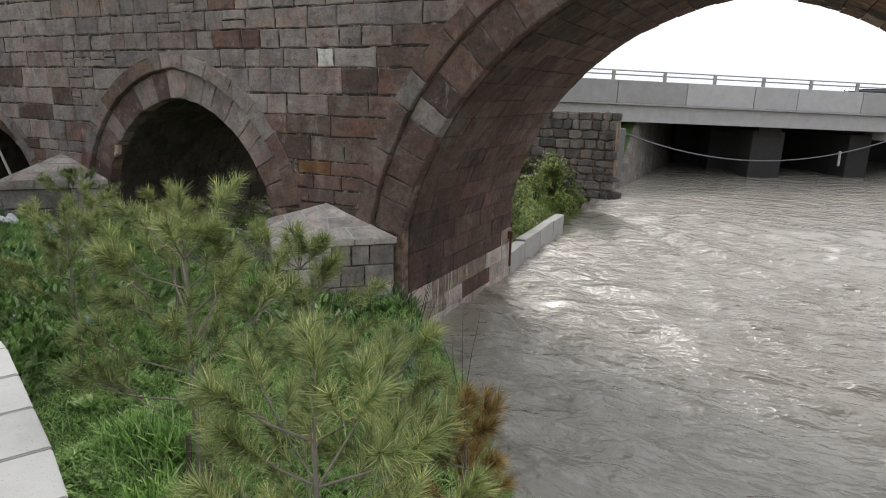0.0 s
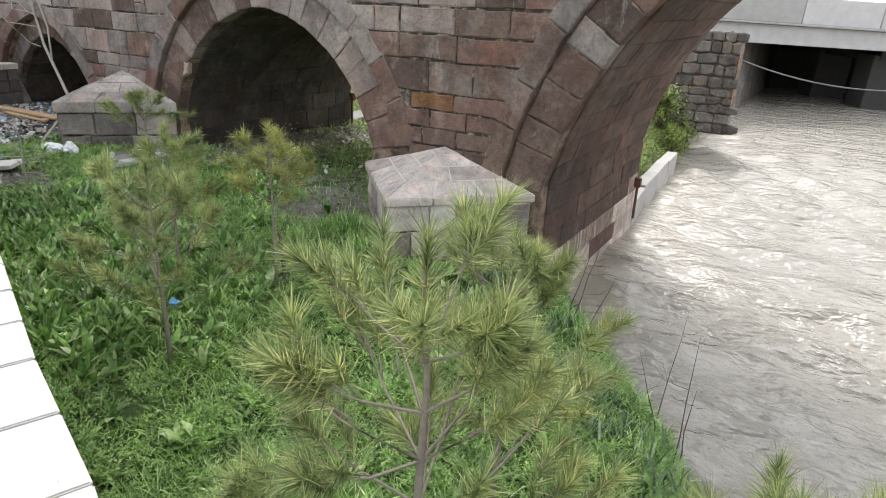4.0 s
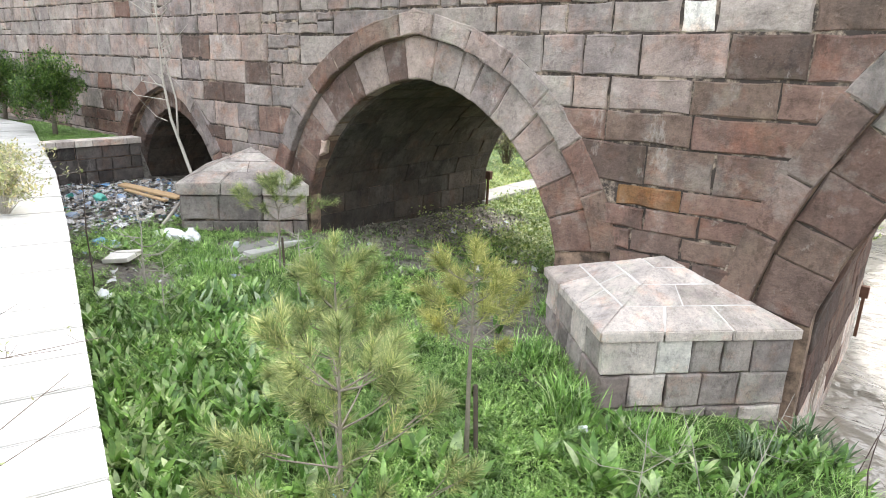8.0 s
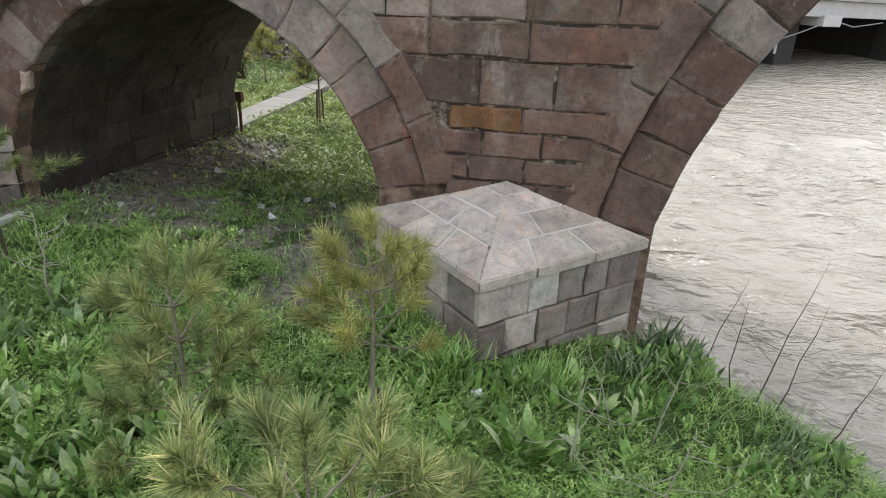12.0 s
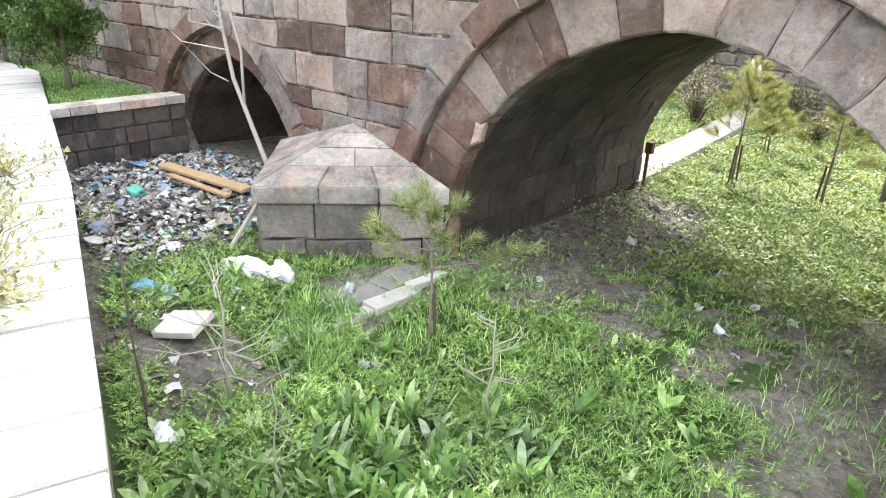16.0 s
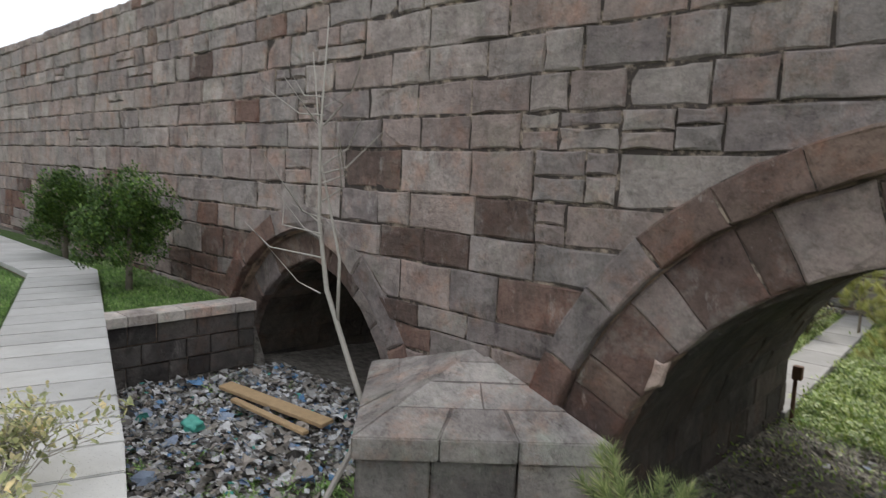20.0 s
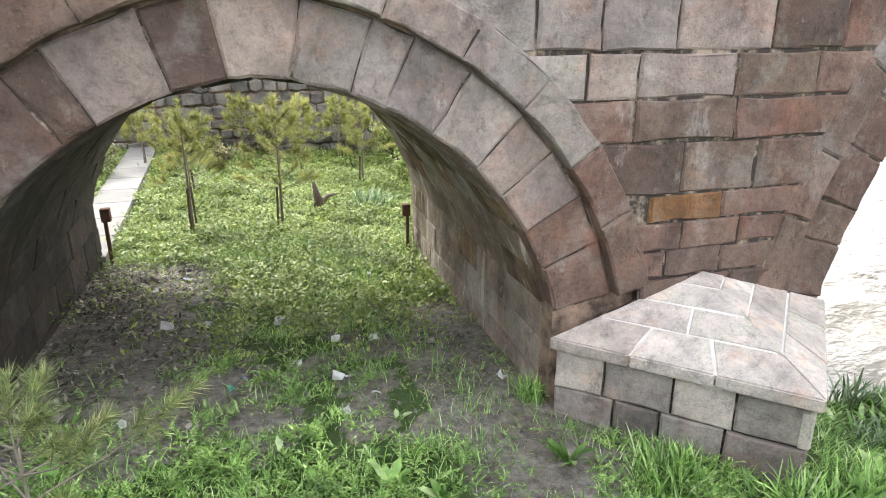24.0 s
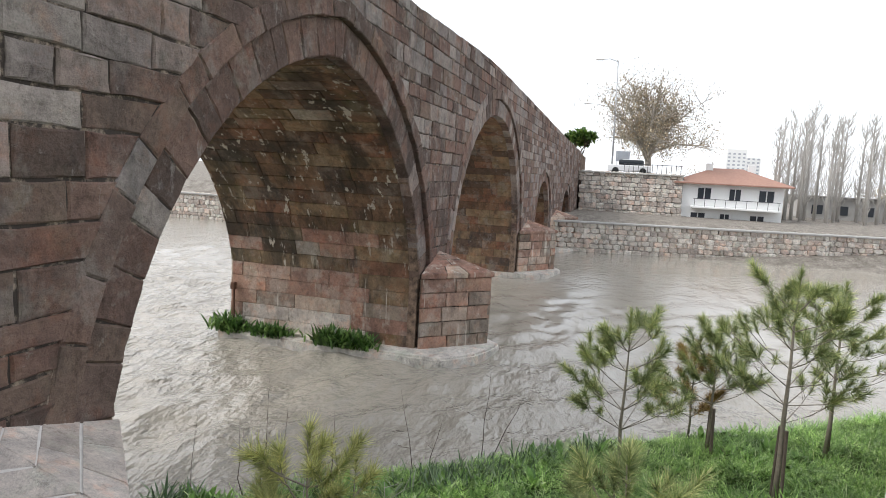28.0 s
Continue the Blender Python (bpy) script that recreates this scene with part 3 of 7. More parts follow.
def ring(a, lo, hi, n, y, mat_pick, name, u1=1.0):
    """One order of voussoirs on the upstream face."""
    r = random.Random(int(a.cx * 10) + n)
    us = [-u1 + 2 * u1 * i / n for i in range(n + 1)]
    us = [u + (r.uniform(-0.2, 0.2) * 2 * u1 / n if 0 < i < n else 0) for i, u in enumerate(us)]
    bed = [(px, y + 0.022, pz) for k in range(41) for px, pz in (a.point(-u1 + 2 * u1 * k / 40, lo + 0.03), a.point(-u1 + 2 * u1 * k / 40, hi - 0.01))]
    part("ring_mortar", (bed, [(2 * k, 2 * k + 1, 2 * k + 3, 2 * k + 2) for k in range(40)]), pointing_mortar, bridge)
    for u, v in zip(us, us[1:]):
        g = 0.006
        mid = [(u + v) / 2] if v - u > 0.12 else []
        if u < 0 < v:
            mid = [0.0]
        inner = [a.point(t, lo + g) for t in [u] + mid + [v]]
        outer = [a.point(t, hi - g) for t in [v] + mid + [u]]
        poly = [(px, y + r.uniform(-0.002, 0.002), pz) for px, pz in inner + outer]
        cx = sum(p[0] for p in poly) / len(poly)
        cz = sum(p[2] for p in poly) / len(poly)
        c = Vector((cx, poly[0][1], cz))
        poly = [tuple(c + (Vector(p) - c) * (1 - 0.012)) for p in poly]
        part(name, block(poly, (0, -1, 0), 0.3, 0.018, 0.01, 0.016), mat_pick(r, cx, cz), bridge)


def barrel(a, zb, mat, name, ystones, joined=None, skip=None):
    """Courses of stones lining the vault and its upright sides."""
    r = random.Random(int(a.cx * 7) + 5)
    pts = []
    nj = max(1, round((a.z0 - zb) / 0.36))
    for i in range(nj):
        pts.append((a.cx - a.w, zb + (a.z0 - zb) * i / nj))
    n = 2 * round(a.length() / 0.38)
    pts += [a.point(-1 + 2 * i / n) for i in range(n + 1)]
    pts += [(2 * a.cx - x, z) for x, z in reversed(pts[:nj])]
    chunks = []
    for (xa, za), (xb, zb2) in zip(pts, pts[1:]):
        nx, nz = (zb2 - za), -(xb - xa)
        d = Vector((nx, 0, nz)).normalized()
        y = 0.34
        if skip and skip((xa + xb) / 2, (za + zb2) / 2):
            continue
        while y < DEPTH - 0.02:
            e = min(DEPTH, y + r.uniform(*ystones))
            if DEPTH - e < 0.3:
                e = DEPTH
            g = 0.004
            t = Vector((xb - xa, 0, zb2 - za)).normalized() * g
            o = d * r.uniform(0.014, 0.032)
            poly = [Vector((xa, y + g, za)) + t + o, Vector((xb, y + g, zb2)) - t + o, Vector((xb, e - g, zb2)) - t + o, Vector((xa, e - g, za)) + t + o]
            item = block(poly, d, 0.1, 0.013, 0.007, 0.008 if joined is None else 0.0)
            if joined is not None:
                joined.append(item)
            else:
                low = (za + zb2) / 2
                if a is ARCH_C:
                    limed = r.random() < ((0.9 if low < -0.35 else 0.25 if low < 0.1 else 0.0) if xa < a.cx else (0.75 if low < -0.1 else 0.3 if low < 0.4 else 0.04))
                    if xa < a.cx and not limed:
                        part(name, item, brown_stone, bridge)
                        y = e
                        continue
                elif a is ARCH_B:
                    # only the left half keeps the shade-toned stone; the right is limed and buff
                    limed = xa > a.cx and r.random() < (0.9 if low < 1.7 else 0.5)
                    if xa > a.cx and not limed:
                        part(name, item, buff_stone, bridge)
                        y = e
                        continue
                else:
                    limed = False
                if a is ARCH_C and xa > a.cx and not limed and r.random() < (0.75 if low < 0.9 else 0.3 if low < 2.0 else 0.06):
                    part(name, item, pink_stone, bridge)
                    y = e
                    continue
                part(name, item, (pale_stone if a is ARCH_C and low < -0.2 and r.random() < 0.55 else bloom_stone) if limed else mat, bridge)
            y = e


# ---- cutwaters in front of the piers ----
def cutwater(cx, hw, nose, zb, z0, z1, za, block_mats, cap_mat, label, plinth=None):
    base = part("cutwater", join([((
        [(cx - hw + 0.03, 0.06, zb), (cx, nose + 0.05, zb), (cx + hw - 0.03, 0.06, zb), (cx - hw + 0.05, 0.06, z1 - 0.016), (cx, nose + 0.07, z1 - 0.016), (cx + hw - 0.05, 0.06, z1 - 0.016), (cx, 0.04, za - 0.012)]),
        [(0, 1, 4, 3), (1, 2, 5, 4), (3, 4, 6), (4, 5, 6), (2, 0, 3, 6, 5)])]), pointing_mortar, bridge, label)
    r = random.Random(int(cx * 10))
    west, north, east = Vector((cx - hw, 0, 0)), Vector((cx, nose, 0)), Vector((cx + hw, 0, 0))
    for a, b in ((west, north), (north, east)):
        big, small = cx < -5, cx == 0.65 and a is west
        nc = max(2, round((z0 - zb) / (0.42 if big else 0.36 if small else 0.38)))
        n = Vector((b - a).cross(Vector((0, 0, 1))))
        n = n if n.y < 0 else -n
        n.normalize()
        ln = (b - a).length
        for i in range(nc):
            za_, zb_ = zb + (z0 - zb) * i / nc, zb + (z0 - zb) * (i + 1) / nc
            s = 0.0
            while s < ln - 0.02:
                e = s + (r.uniform(0.5, 1.0) if big or cx > 5 else r.uniform(0.28, 0.62) if small else r.uniform(0.24, 0.55))
                if cx == 0.65 and b is east and i == nc - 1:
                    e = next(q for q in (0.58, 0.96, 1.3, 1.62, ln) if q > s + 0.05)
                if ln - e < 0.18:
                    e = ln
                o = n * r.uniform(-0.012, 0.012)
                g = 0.008
                p = [a + (b - a) * (s / ln + g / ln), a + (b - a) * (e / ln - g / ln)]
                poly = [p[0] + o + Vector((0, 0, za_ + g)), p[1] + o + Vector((0, 0, za_ + g)), p[1] + o + Vector((0, 0, zb_ - g + r.uniform(-0.01, 0.005))), p[0] + o + Vector((0, 0, zb_ - g + r.uniform(-0.01, 0.005)))]
                mat = r.choice(block_mats)
                name_label = ""
                if cx == 0.65 and b is east and i == nc - 1 and 0.5 < s < 0.7:
                    mat, name_label = white_stone, "whitish block"
                part("block", block(poly, n, 0.09, 0.016, 0.01, 0.013 if cx < 5 else 0.01), mat, base, name_label)
                s = e
        # coping slabs with a plain edge, overhanging a little, and the paved slope above
        over = n * 0.05
        out_a = Vector((0, -0.05 / abs(n.y), 0)) if a is north else Vector((math.copysign(0.05 / abs(n.x), n.x), 0, 0))
        out_b = Vector((0, -0.05 / abs(n.y), 0)) if b is north else Vector((math.copysign(0.05 / abs(n.x), n.x), 0, 0))
        apex = Vector((cx, 0.0, za))
        bands = [0.0, 0.3, 0.58, 0.82, 1.0]
        bed = [a + over * 0.7 + Vector((0, 0, z1 - 0.007)), b + over * 0.7 + Vector((0, 0, z1 - 0.007)), apex - Vector((0, 0, 0.007))]
        bn = (bed[1] - bed[0]).cross(bed[2] - bed[1])
        part("mortar_bed", block(bed, bn if bn.z > 0 else -bn, 0.05, 0.003), pale_mortar if cx == 0.65 else block_stone if cx < -5 else pointing_mortar, base)
        for k in range(4):
            s0, s1 = bands[k], bands[k + 1]
            lo = [a + out_a * (1 - s0) + Vector((0, 0, z1)), b + out_b * (1 - s0) + Vector((0, 0, z1))]
            q0 = [lo[0].lerp(apex, s0), lo[1].lerp(apex, s0)]
            q1 = [lo[0].lerp(apex, s1), lo[1].lerp(apex, s1)]
            m = max(1, round((q0[1] - q0[0]).length / (0.8 if k == 0 else 0.62)))
            cuts = [0] + [i / m + r.uniform(-0.12, 0.12) / m for i in range(1, m)] + [1]
            for u, v in zip(cuts, cuts[1:]):
                g = 0.008 / max(0.2, (q0[1] - q0[0]).length)
                u2, v2 = u + (g if u > 0 else 0.1 * g), v - (g if v < 1 else 0.1 * g)
                poly = [q0[0].lerp(q0[1], u2), q0[0].lerp(q0[1], v2)]
                if k == 3 and m == 1:
                    poly += [apex]
                else:
                    poly += [q1[0].lerp(q1[1], v2), q1[0].lerp(q1[1], u2)]
                if k:
                    poly = [p + (poly[-1] - poly[0]).normalized() * 0.012 if i < 2 else p for i, p in enumerate(poly)]
                nn = (poly[1] - poly[0]).cross(poly[2] - poly[1])
                nn = nn if nn.z > 0 else -nn
                if k == 0:
                    vs = [Vector(p) for p in poly] + [Vector((p.x, p.y, z0)) for p in poly[:2]] + [Vector((p.x, p.y, z0 + 0.01)) for p in poly[2:]]
                    fs = [(0, 1, 2, 3), (1, 0, 4, 5), (0, 3, 7, 4), (2, 1, 5, 6), (4, 7, 6, 5)]
                    bm = bmesh.new()
                    bv = [bm.verts.new(p) for p in vs]
                    for f in fs:
                        bm.faces.new([bv[i] for i in f])
                    bmesh.ops.recalc_face_normals(bm, faces=bm.faces[:])
                    bmesh.ops.bevel(bm, geom=[e_ for e_ in bm.edges], offset=0.012, segments=2, affect="EDGES")
                    part("cap_slab", bm, cap_mat, base)
                else:
                    part("roof_slab", block(poly, nn, 0.06, 0.008, 0.004, 0.008), cap_mat if r.random() < 0.9 else block_stone, base)
    if plinth:
        z, w, out = plinth
        pts = [(cx - hw - w, -0.75), (cx - hw * 0.85, nose + 0.05), (cx - hw * 0.4, nose - 0.6 * out), (cx + 0.1, nose - out), (cx + hw * 0.5, nose + 0.3), (cx + hw + 0.3, 0.0), (cx + hw + 0.3, DEPTH), (cx - hw - w, DEPTH)]
        vs = [(x, y, -1.8) for x, y in pts] + [(x, y, z) for x, y in pts]
        k = len(pts)
        fs = [tuple(range(k, 2 * k))] + [(i, (i + 1) % k, k + (i + 1) % k, k + i) for i in range(k)]
        bm = bmesh.new()
        bv = [bm.verts.new(p) for p in vs]
        for f in fs:
            bm.faces.new([bv[i] for i in f])
        bmesh.ops.recalc_face_normals(bm, faces=bm.faces[:])
        bmesh.ops.bevel(bm, geom=bm.edges[:], offset=0.05, segments=2, affect="EDGES")
        part("plinth", bm, ledge_stone, base, "pale worn footing ledge at the waterline")
    return base

# ---- ground, river ----
WATER = -1.26
COPING = [(20.0, -14.9), (4.9, -7.85), (3.4, -7.22), (2.3, -6.85), (0.9, -6.31), (-1.3, -5.5), (-3.9, -4.52), (-7.5, -3.22), (-15.0, -0.82), (-40.0, -1.0)]
SHORE = [(-40, 20.6), (-9.3, 9.65), (-6.5, 7.7), (-3.6, 5.98), (-1.6, 4.62), (-0.8, 3.85), (0.0, 3.05), (1.2, 2.35), (5.5, 2.1), (11.5, 1.75), (19, 1.35), (24, 1.2), (60, 1.0)]


def coping_y(x):
    return lerp_table(x, [(a, b) for a, b in reversed(COPING)])


def ground_z(x, y):
    if x < -11.3 and y < 5:
        if y < 0 or x < -40:
            return 1.4
    if y < coping_y(x) - 0.4 and x < 20:
        return 1.4
    turn = 41 + max(0.0, -4.8 - y) * 0.283
    if x > turn:
        return min(0.68, -1.7 + (x - turn) * 1.6) if y < 8 else min(1.5, -1.7 + max(0, x - 41) * 1.2)
    # added rise that blocks the bright horizon behind the road bridge
    if y > 75:
        return 2.4
    if y > 15.6 and x < 1.0 and (x < -6 or y > 26):
        return 2.1
    base = lerp_table(x, [(-12, 0.5), (-7, 0.38), (-3, 0.12), (0, -0.02), (2, -0.25), (6, -0.35), (12, -0.3)])
    if y > 0:
        base -= min(0.3, y * 0.05)
    if x > 2.5 and y < -2:
        base += min(0.25, (-2 - y) * 0.08)
    xs = lerp_table(y, SHORE)
    d = xs - x
    bump = 0.07 * noise.noise(Vector((x * 0.7, y * 0.7, 0.3))) + 0.03 * noise.noise(Vector((x * 2.3, y * 2.3, 1.7)))
    if d > 1.1:
        return base + bump
    if d > -0.3:
        s = (d + 0.3) / 1.4
        return -1.75 + (base + 1.75) * (s * s * (3 - 2 * s)) ** 0.7 + bump * s
    return -1.75


def axis(lo, hi, a, b, fine):
    v = list(np.arange(a, b + 1e-6, fine))
    s, x = fine, a
    while x > lo:
        s *= 1.35
        x -= s
        v.insert(0, x)
    s, x = fine, b
    while x < hi:
        s *= 1.35
        x += s
        v.append(x)
    return v


def build_ground():
    xs, ys = axis(-900, 900, -14, 13, 0.2), axis(-900, 900, -13, 17, 0.2)
    verts = [(x, y, ground_z(x, y)) for y in ys for x in xs]
    w = len(xs)
    faces = [(j * w + i, j * w + i + 1, (j + 1) * w + i + 1, (j + 1) * w + i) for j in range(len(ys) - 1) for i in range(w - 1)]
    return verts, faces


ground = thing("ground", "uneven riverside ground of brown soil and green turf", "ground", mesh_of("ground", *build_ground(), (ground_mat,), True), kind="structure")


def is_soil(x, y):
    """Trodden or shaded bare earth, the shore, and the strip below the vaults."""
    wob = 0.35 * noise.noise(Vector((x * 1.1, y * 1.1, 4.0)))
    if -0.2 < y < 5.6 and (x < -3.3 + wob * 3 - 0.1 * y or -1.35 + wob < x):
        return True
    if -0.4 < y < 3.2 and noise.noise(Vector((x * 1.9, y * 1.4, 9.0))) > 0.05:
        return True
    if -2.0 + wob < x < 0 and -1.6 < y < 3.4:
        return True
    if ((x + 5.9) / 1.1) ** 2 + ((y + 3.15) / 0.6) ** 2 < 1 + wob * 2:
        return True
    if x < -7.4 + wob and -4 < y < 6 and x > -11.4:
        return True
    if x > lerp_table(y, SHORE) - 0.45 + wob * 0.5:
        return True
    if x < -36 or abs(y) > 60:
        return noise.noise(Vector((x * 0.05, y * 0.05, 1.0))) > 0.1
    return abs(x + 5.6) < 0.35 + wob and -2 < y < 0


earth = ground.data.attributes.new("earth", "FLOAT", "POINT")
earth.data.foreach_set("value", [1.0 if is_soil(v.co.x, v.co.y) else 0.0 for v in ground.data.vertices])


def build_water():
    xs, ys = axis(-60, 420, 1.5, 22, 0.14), axis(-420, 420, -10, 16, 0.14)
    w = len(xs)
    x, y = np.meshgrid(np.array(xs), np.array(ys))
    z = np.zeros_like(x)
    r = np.random.default_rng(5)
    for k in range(46):
        wl = r.uniform(0.4, 2.0)
        a = r.normal(math.pi / 2 - 0.25, 0.6)
        amp = 0.0075 * wl ** 0.8 * r.uniform(0.5, 1.2)
        ph = r.uniform(0, 6.28)
        z += amp * np.sin((x * math.cos(a) + y * math.sin(a)) * 2 * math.pi / wl + ph + 1.6 * np.sin(x * 0.35 + k) + 1.2 * np.sin(y * 0.27 + 2 * k))
    calm = np.clip((x - 10) / 12, 0, 1) * np.clip((2 - y) / 6, 0, 1)
    z *= 1.0 - 0.72 * calm
    verts = np.stack([x, y, WATER + z], -1).reshape(-1, 3)
    faces = [(j * w + i, j * w + i + 1, (j + 1) * w + i + 1, (j + 1) * w + i) for j in range(len(ys) - 1) for i in range(w - 1)]
    return verts.tolist(), faces


water = thing("water", "silty brown river with ripples and swells", "river", mesh_of("water", *build_water(), (river_mat,), True), kind="structure")

# ---- the walkway wall with its pale coping slabs ----
walk_wall = thing("coping_wall", "low retaining wall topped with pale stone slabs along the bank", "wall", kind="structure")


def offset_line(pts, d):
    """The line moved to its left by d."""
    out = []
    for i, p in enumerate(pts):
        a = Vector(pts[max(i - 1, 0)])
        b = Vector(pts[min(i + 1, len(pts) - 1)])
        t = (b - a).normalized()
        out.append(Vector(p) + Vector((-t.y, t.x)) * d)
    return out


CW = 1.04
edge = [Vector(p) for p in COPING]
inner_edge = offset_line(COPING, CW)


def build_coping():
    r = random.Random(9)
    wall_chunks = []
    for (a, b), (c, d) in zip(zip(edge, edge[1:]), zip(inner_edge, inner_edge[1:])):
        ln = (b - a).length
        n = max(1, round(ln / 0.505))
        for i in range(n):
            u, v = i / n, (i + 1) / n
            g = 0.009 / ln
            top = 1.5 + r.uniform(-0.004, 0.004)
            sk = r.uniform(-0.006, 0.006)
            q = [a.lerp(b, u + g + sk * 0), a.lerp(b, v - g), c.lerp(d, v - g), c.lerp(d, u + g)]
            mid = (q[0] + q[2]) / 2
            near = -16 < mid.x < 12
            bm = bmesh.new()
            lo = [bm.verts.new((p.x, p.y, top - 0.09)) for p in q]
            hi = [bm.verts.new((p.x, p.y, top)) for p in q]
            bm.faces.new(hi)
            bm.faces.new(lo[::-1])
            for k in range(4):
                bm.faces.new((lo[k], lo[(k + 1) % 4], hi[(k + 1) % 4], hi[k]))
            bmesh.ops.recalc_face_normals(bm, faces=bm.faces[:])
            bmesh.ops.bevel(bm, geom=bm.edges[:], offset=0.008, segments=2 if near else 1, affect="EDGES")
            part("coping_slab", bm, coping_mat, walk_wall)
        t = (b - a).normalized()
        nrm = Vector((t.y, -t.x))
        nrm = nrm if nrm.dot(Vector((a.lerp(b, 0.5) - c.lerp(d, 0.5)))) > 0 else -nrm
        for k in range(6):
            z0, z1 = -0.6 + k * 0.335, -0.6 + (k + 1) * 0.335
            s = 0.0
            while s < ln - 0.02:
                e = min(ln, s + r.uniform(0.35, 0.8))
                p, q = a.lerp(b, s / ln + 0.008 / ln) - nrm * 0.05, a.lerp(b, e / ln - 0.008 / ln) - nrm * 0.05
                wall_chunks.append(block([(p.x, p.y, z0 + 0.008), (q.x, q.y, z0 + 0.008), (q.x, q.y, z1 - 0.008), (p.x, p.y, z1 - 0.008)], (nrm.x, nrm.y, 0), 0.08, 0.012, 0.006))
                s = e
        p, q, r2, s2 = a - nrm * 0.07, b - nrm * 0.07, d, c
        vs = [(v.x, v.y, z) for z in (-1.0, 1.405) for v in (p, q, r2, s2)]
        part("wall_core", (vs, [(0, 1, 5, 4), (2, 3, 7, 6), (4, 5, 6, 7), (1, 2, 6, 5), (3, 0, 4, 7)]), mortar, walk_wall)
    tagged(part("wall_stones", join(wall_chunks), rubble_stone, walk_wall), kind="stuff")


build_coping()

# ---- end wall of the raised lawn, beside the small arch ----
end_wall = thing("end_wall", "dark stone retaining wall with pale coping blocks below the lawn", "wall", kind="structure")


def build_end_wall():
    r = random.Random(13)
    x0, ya, yb = -11.2, -2.15, -0.02
    y = ya
    while y < yb - 0.05:
        e = min(yb, y + 0.36)
        part("coping_block", box(x0 - 0.16, (y + e) / 2, 1.43, 0.42, e - y - 0.012, 0.13, 0.012, 2), pale_stone, end_wall)
        y = e
    for k in range(4):
        z0, z1 = 0.3 + k * 0.268, 0.3 + (k + 1) * 0.268
        y = ya
        while y < yb - 0.02:
            e = y + r.uniform(0.25, 0.6)
            e = yb if yb - e < 0.15 else e
            o = r.uniform(-0.015, 0.015)
            part("wall_stone", block([(x0 + o, y + 0.008, z0 + 0.008), (x0 + o, e - 0.008, z0 + 0.008), (x0 + o, e - 0.008, z1 - 0.008), (x0 + o, y + 0.008, z1 - 0.008)], (1, 0, 0), 0.1, 0.014, 0.008), dark_stone, end_wall)
            y = e
    part("wall_core", box(x0 - 0.25, (ya + yb) / 2, 0.7, 0.42, yb - ya, 1.3), mortar, end_wall)


build_end_wall()

# ---- plants ----
def fill_mesh(name, verts, faces3, mat, smooth=False):
    """A triangle mesh from numpy arrays."""
    me = bpy.data.meshes.new(name)
    nv, nf = len(verts), len(faces3)
    me.vertices.add(nv)
    me.vertices.foreach_set("co", np.asarray(verts, np.float32).ravel())
    me.loops.add(nf * 3)
    me.loops.foreach_set("vertex_index", np.asarray(faces3, np.int32).ravel())
    me.polygons.add(nf)
    me.polygons.foreach_set("loop_start", np.arange(0, nf * 3, 3, dtype=np.int32))
    me.update(calc_edges=True)
    me.materials.append(mat)
    return me


def ribbons(base, azim, lean, length, width, bend=0.8, seg=2, leaf=False, roll=None):
    """Blades or leaves: each leaves its base at an angle from upright and bends over along its length."""
    n = len(base)
    base = np.asarray(base, float)
    h = np.stack([np.cos(azim), np.sin(azim), np.zeros(n)], -1)
    side = np.stack([-np.sin(azim), np.cos(azim), np.zeros(n)], -1)
    if roll is not None:
        side = side * np.cos(roll)[:, None] + np.array([0, 0, 1.0]) * np.sin(roll)[:, None]
    p, verts = base.copy(), []
    bend = np.broadcast_to(np.asarray(bend, float), (n,))
    for i in range(seg + 1):
        s = i / seg
        if leaf:
            w = width * (0.25 + 0.75 * math.sin(math.pi * min(1, 0.12 + 0.8 * s)))
        else:
            w = width * (1 - 0.55 * s)
        if i == seg:
            verts.append(p[:, None])
        else:
            verts.append(np.stack([p - side * (w / 2)[:, None], p + side * (w / 2)[:, None]], 1))
        a = lean + bend * (s + 0.5 / seg)
        p = p + (h * np.sin(a)[:, None] + np.array([0, 0, 1.0]) * np.cos(a)[:, None]) * (length / seg)[:, None]
    v = np.concatenate(verts, 1)
    k = v.shape[1]
    f = []
    for i in range(seg - 1):
        f += [(2 * i, 2 * i + 1, 2 * i + 3), (2 * i, 2 * i + 3, 2 * i + 2)]
    f.append((2 * seg - 2, 2 * seg - 1, 2 * seg))
    f = np.array(f)[None] + (np.arange(n) * k)[:, None, None]
    return v.reshape(-1, 3), f.reshape(-1, 3)


GX, GY = np.arange(-14, 14.01, 0.2), np.arange(-13, 17.01, 0.2)
GZ = np.array([[ground_z(x, y) for x in GX] for y in GY])


def heights(x, y):
    i = np.clip((x - GX[0]) / 0.2, 0, len(GX) - 2)
    j = np.clip((y - GY[0]) / 0.2, 0, len(GY) - 2)
    i0, j0 = i.astype(int), j.astype(int)
    fx, fy = i - i0, j - j0
    return GZ[j0, i0] * (1 - fx) * (1 - fy) + GZ[j0, i0 + 1] * fx * (1 - fy) + GZ[j0 + 1, i0] * (1 - fx) * fy + GZ[j0 + 1, i0 + 1] * fx * fy


PATCH = nrg.uniform(0, 6.28, (14, 3))


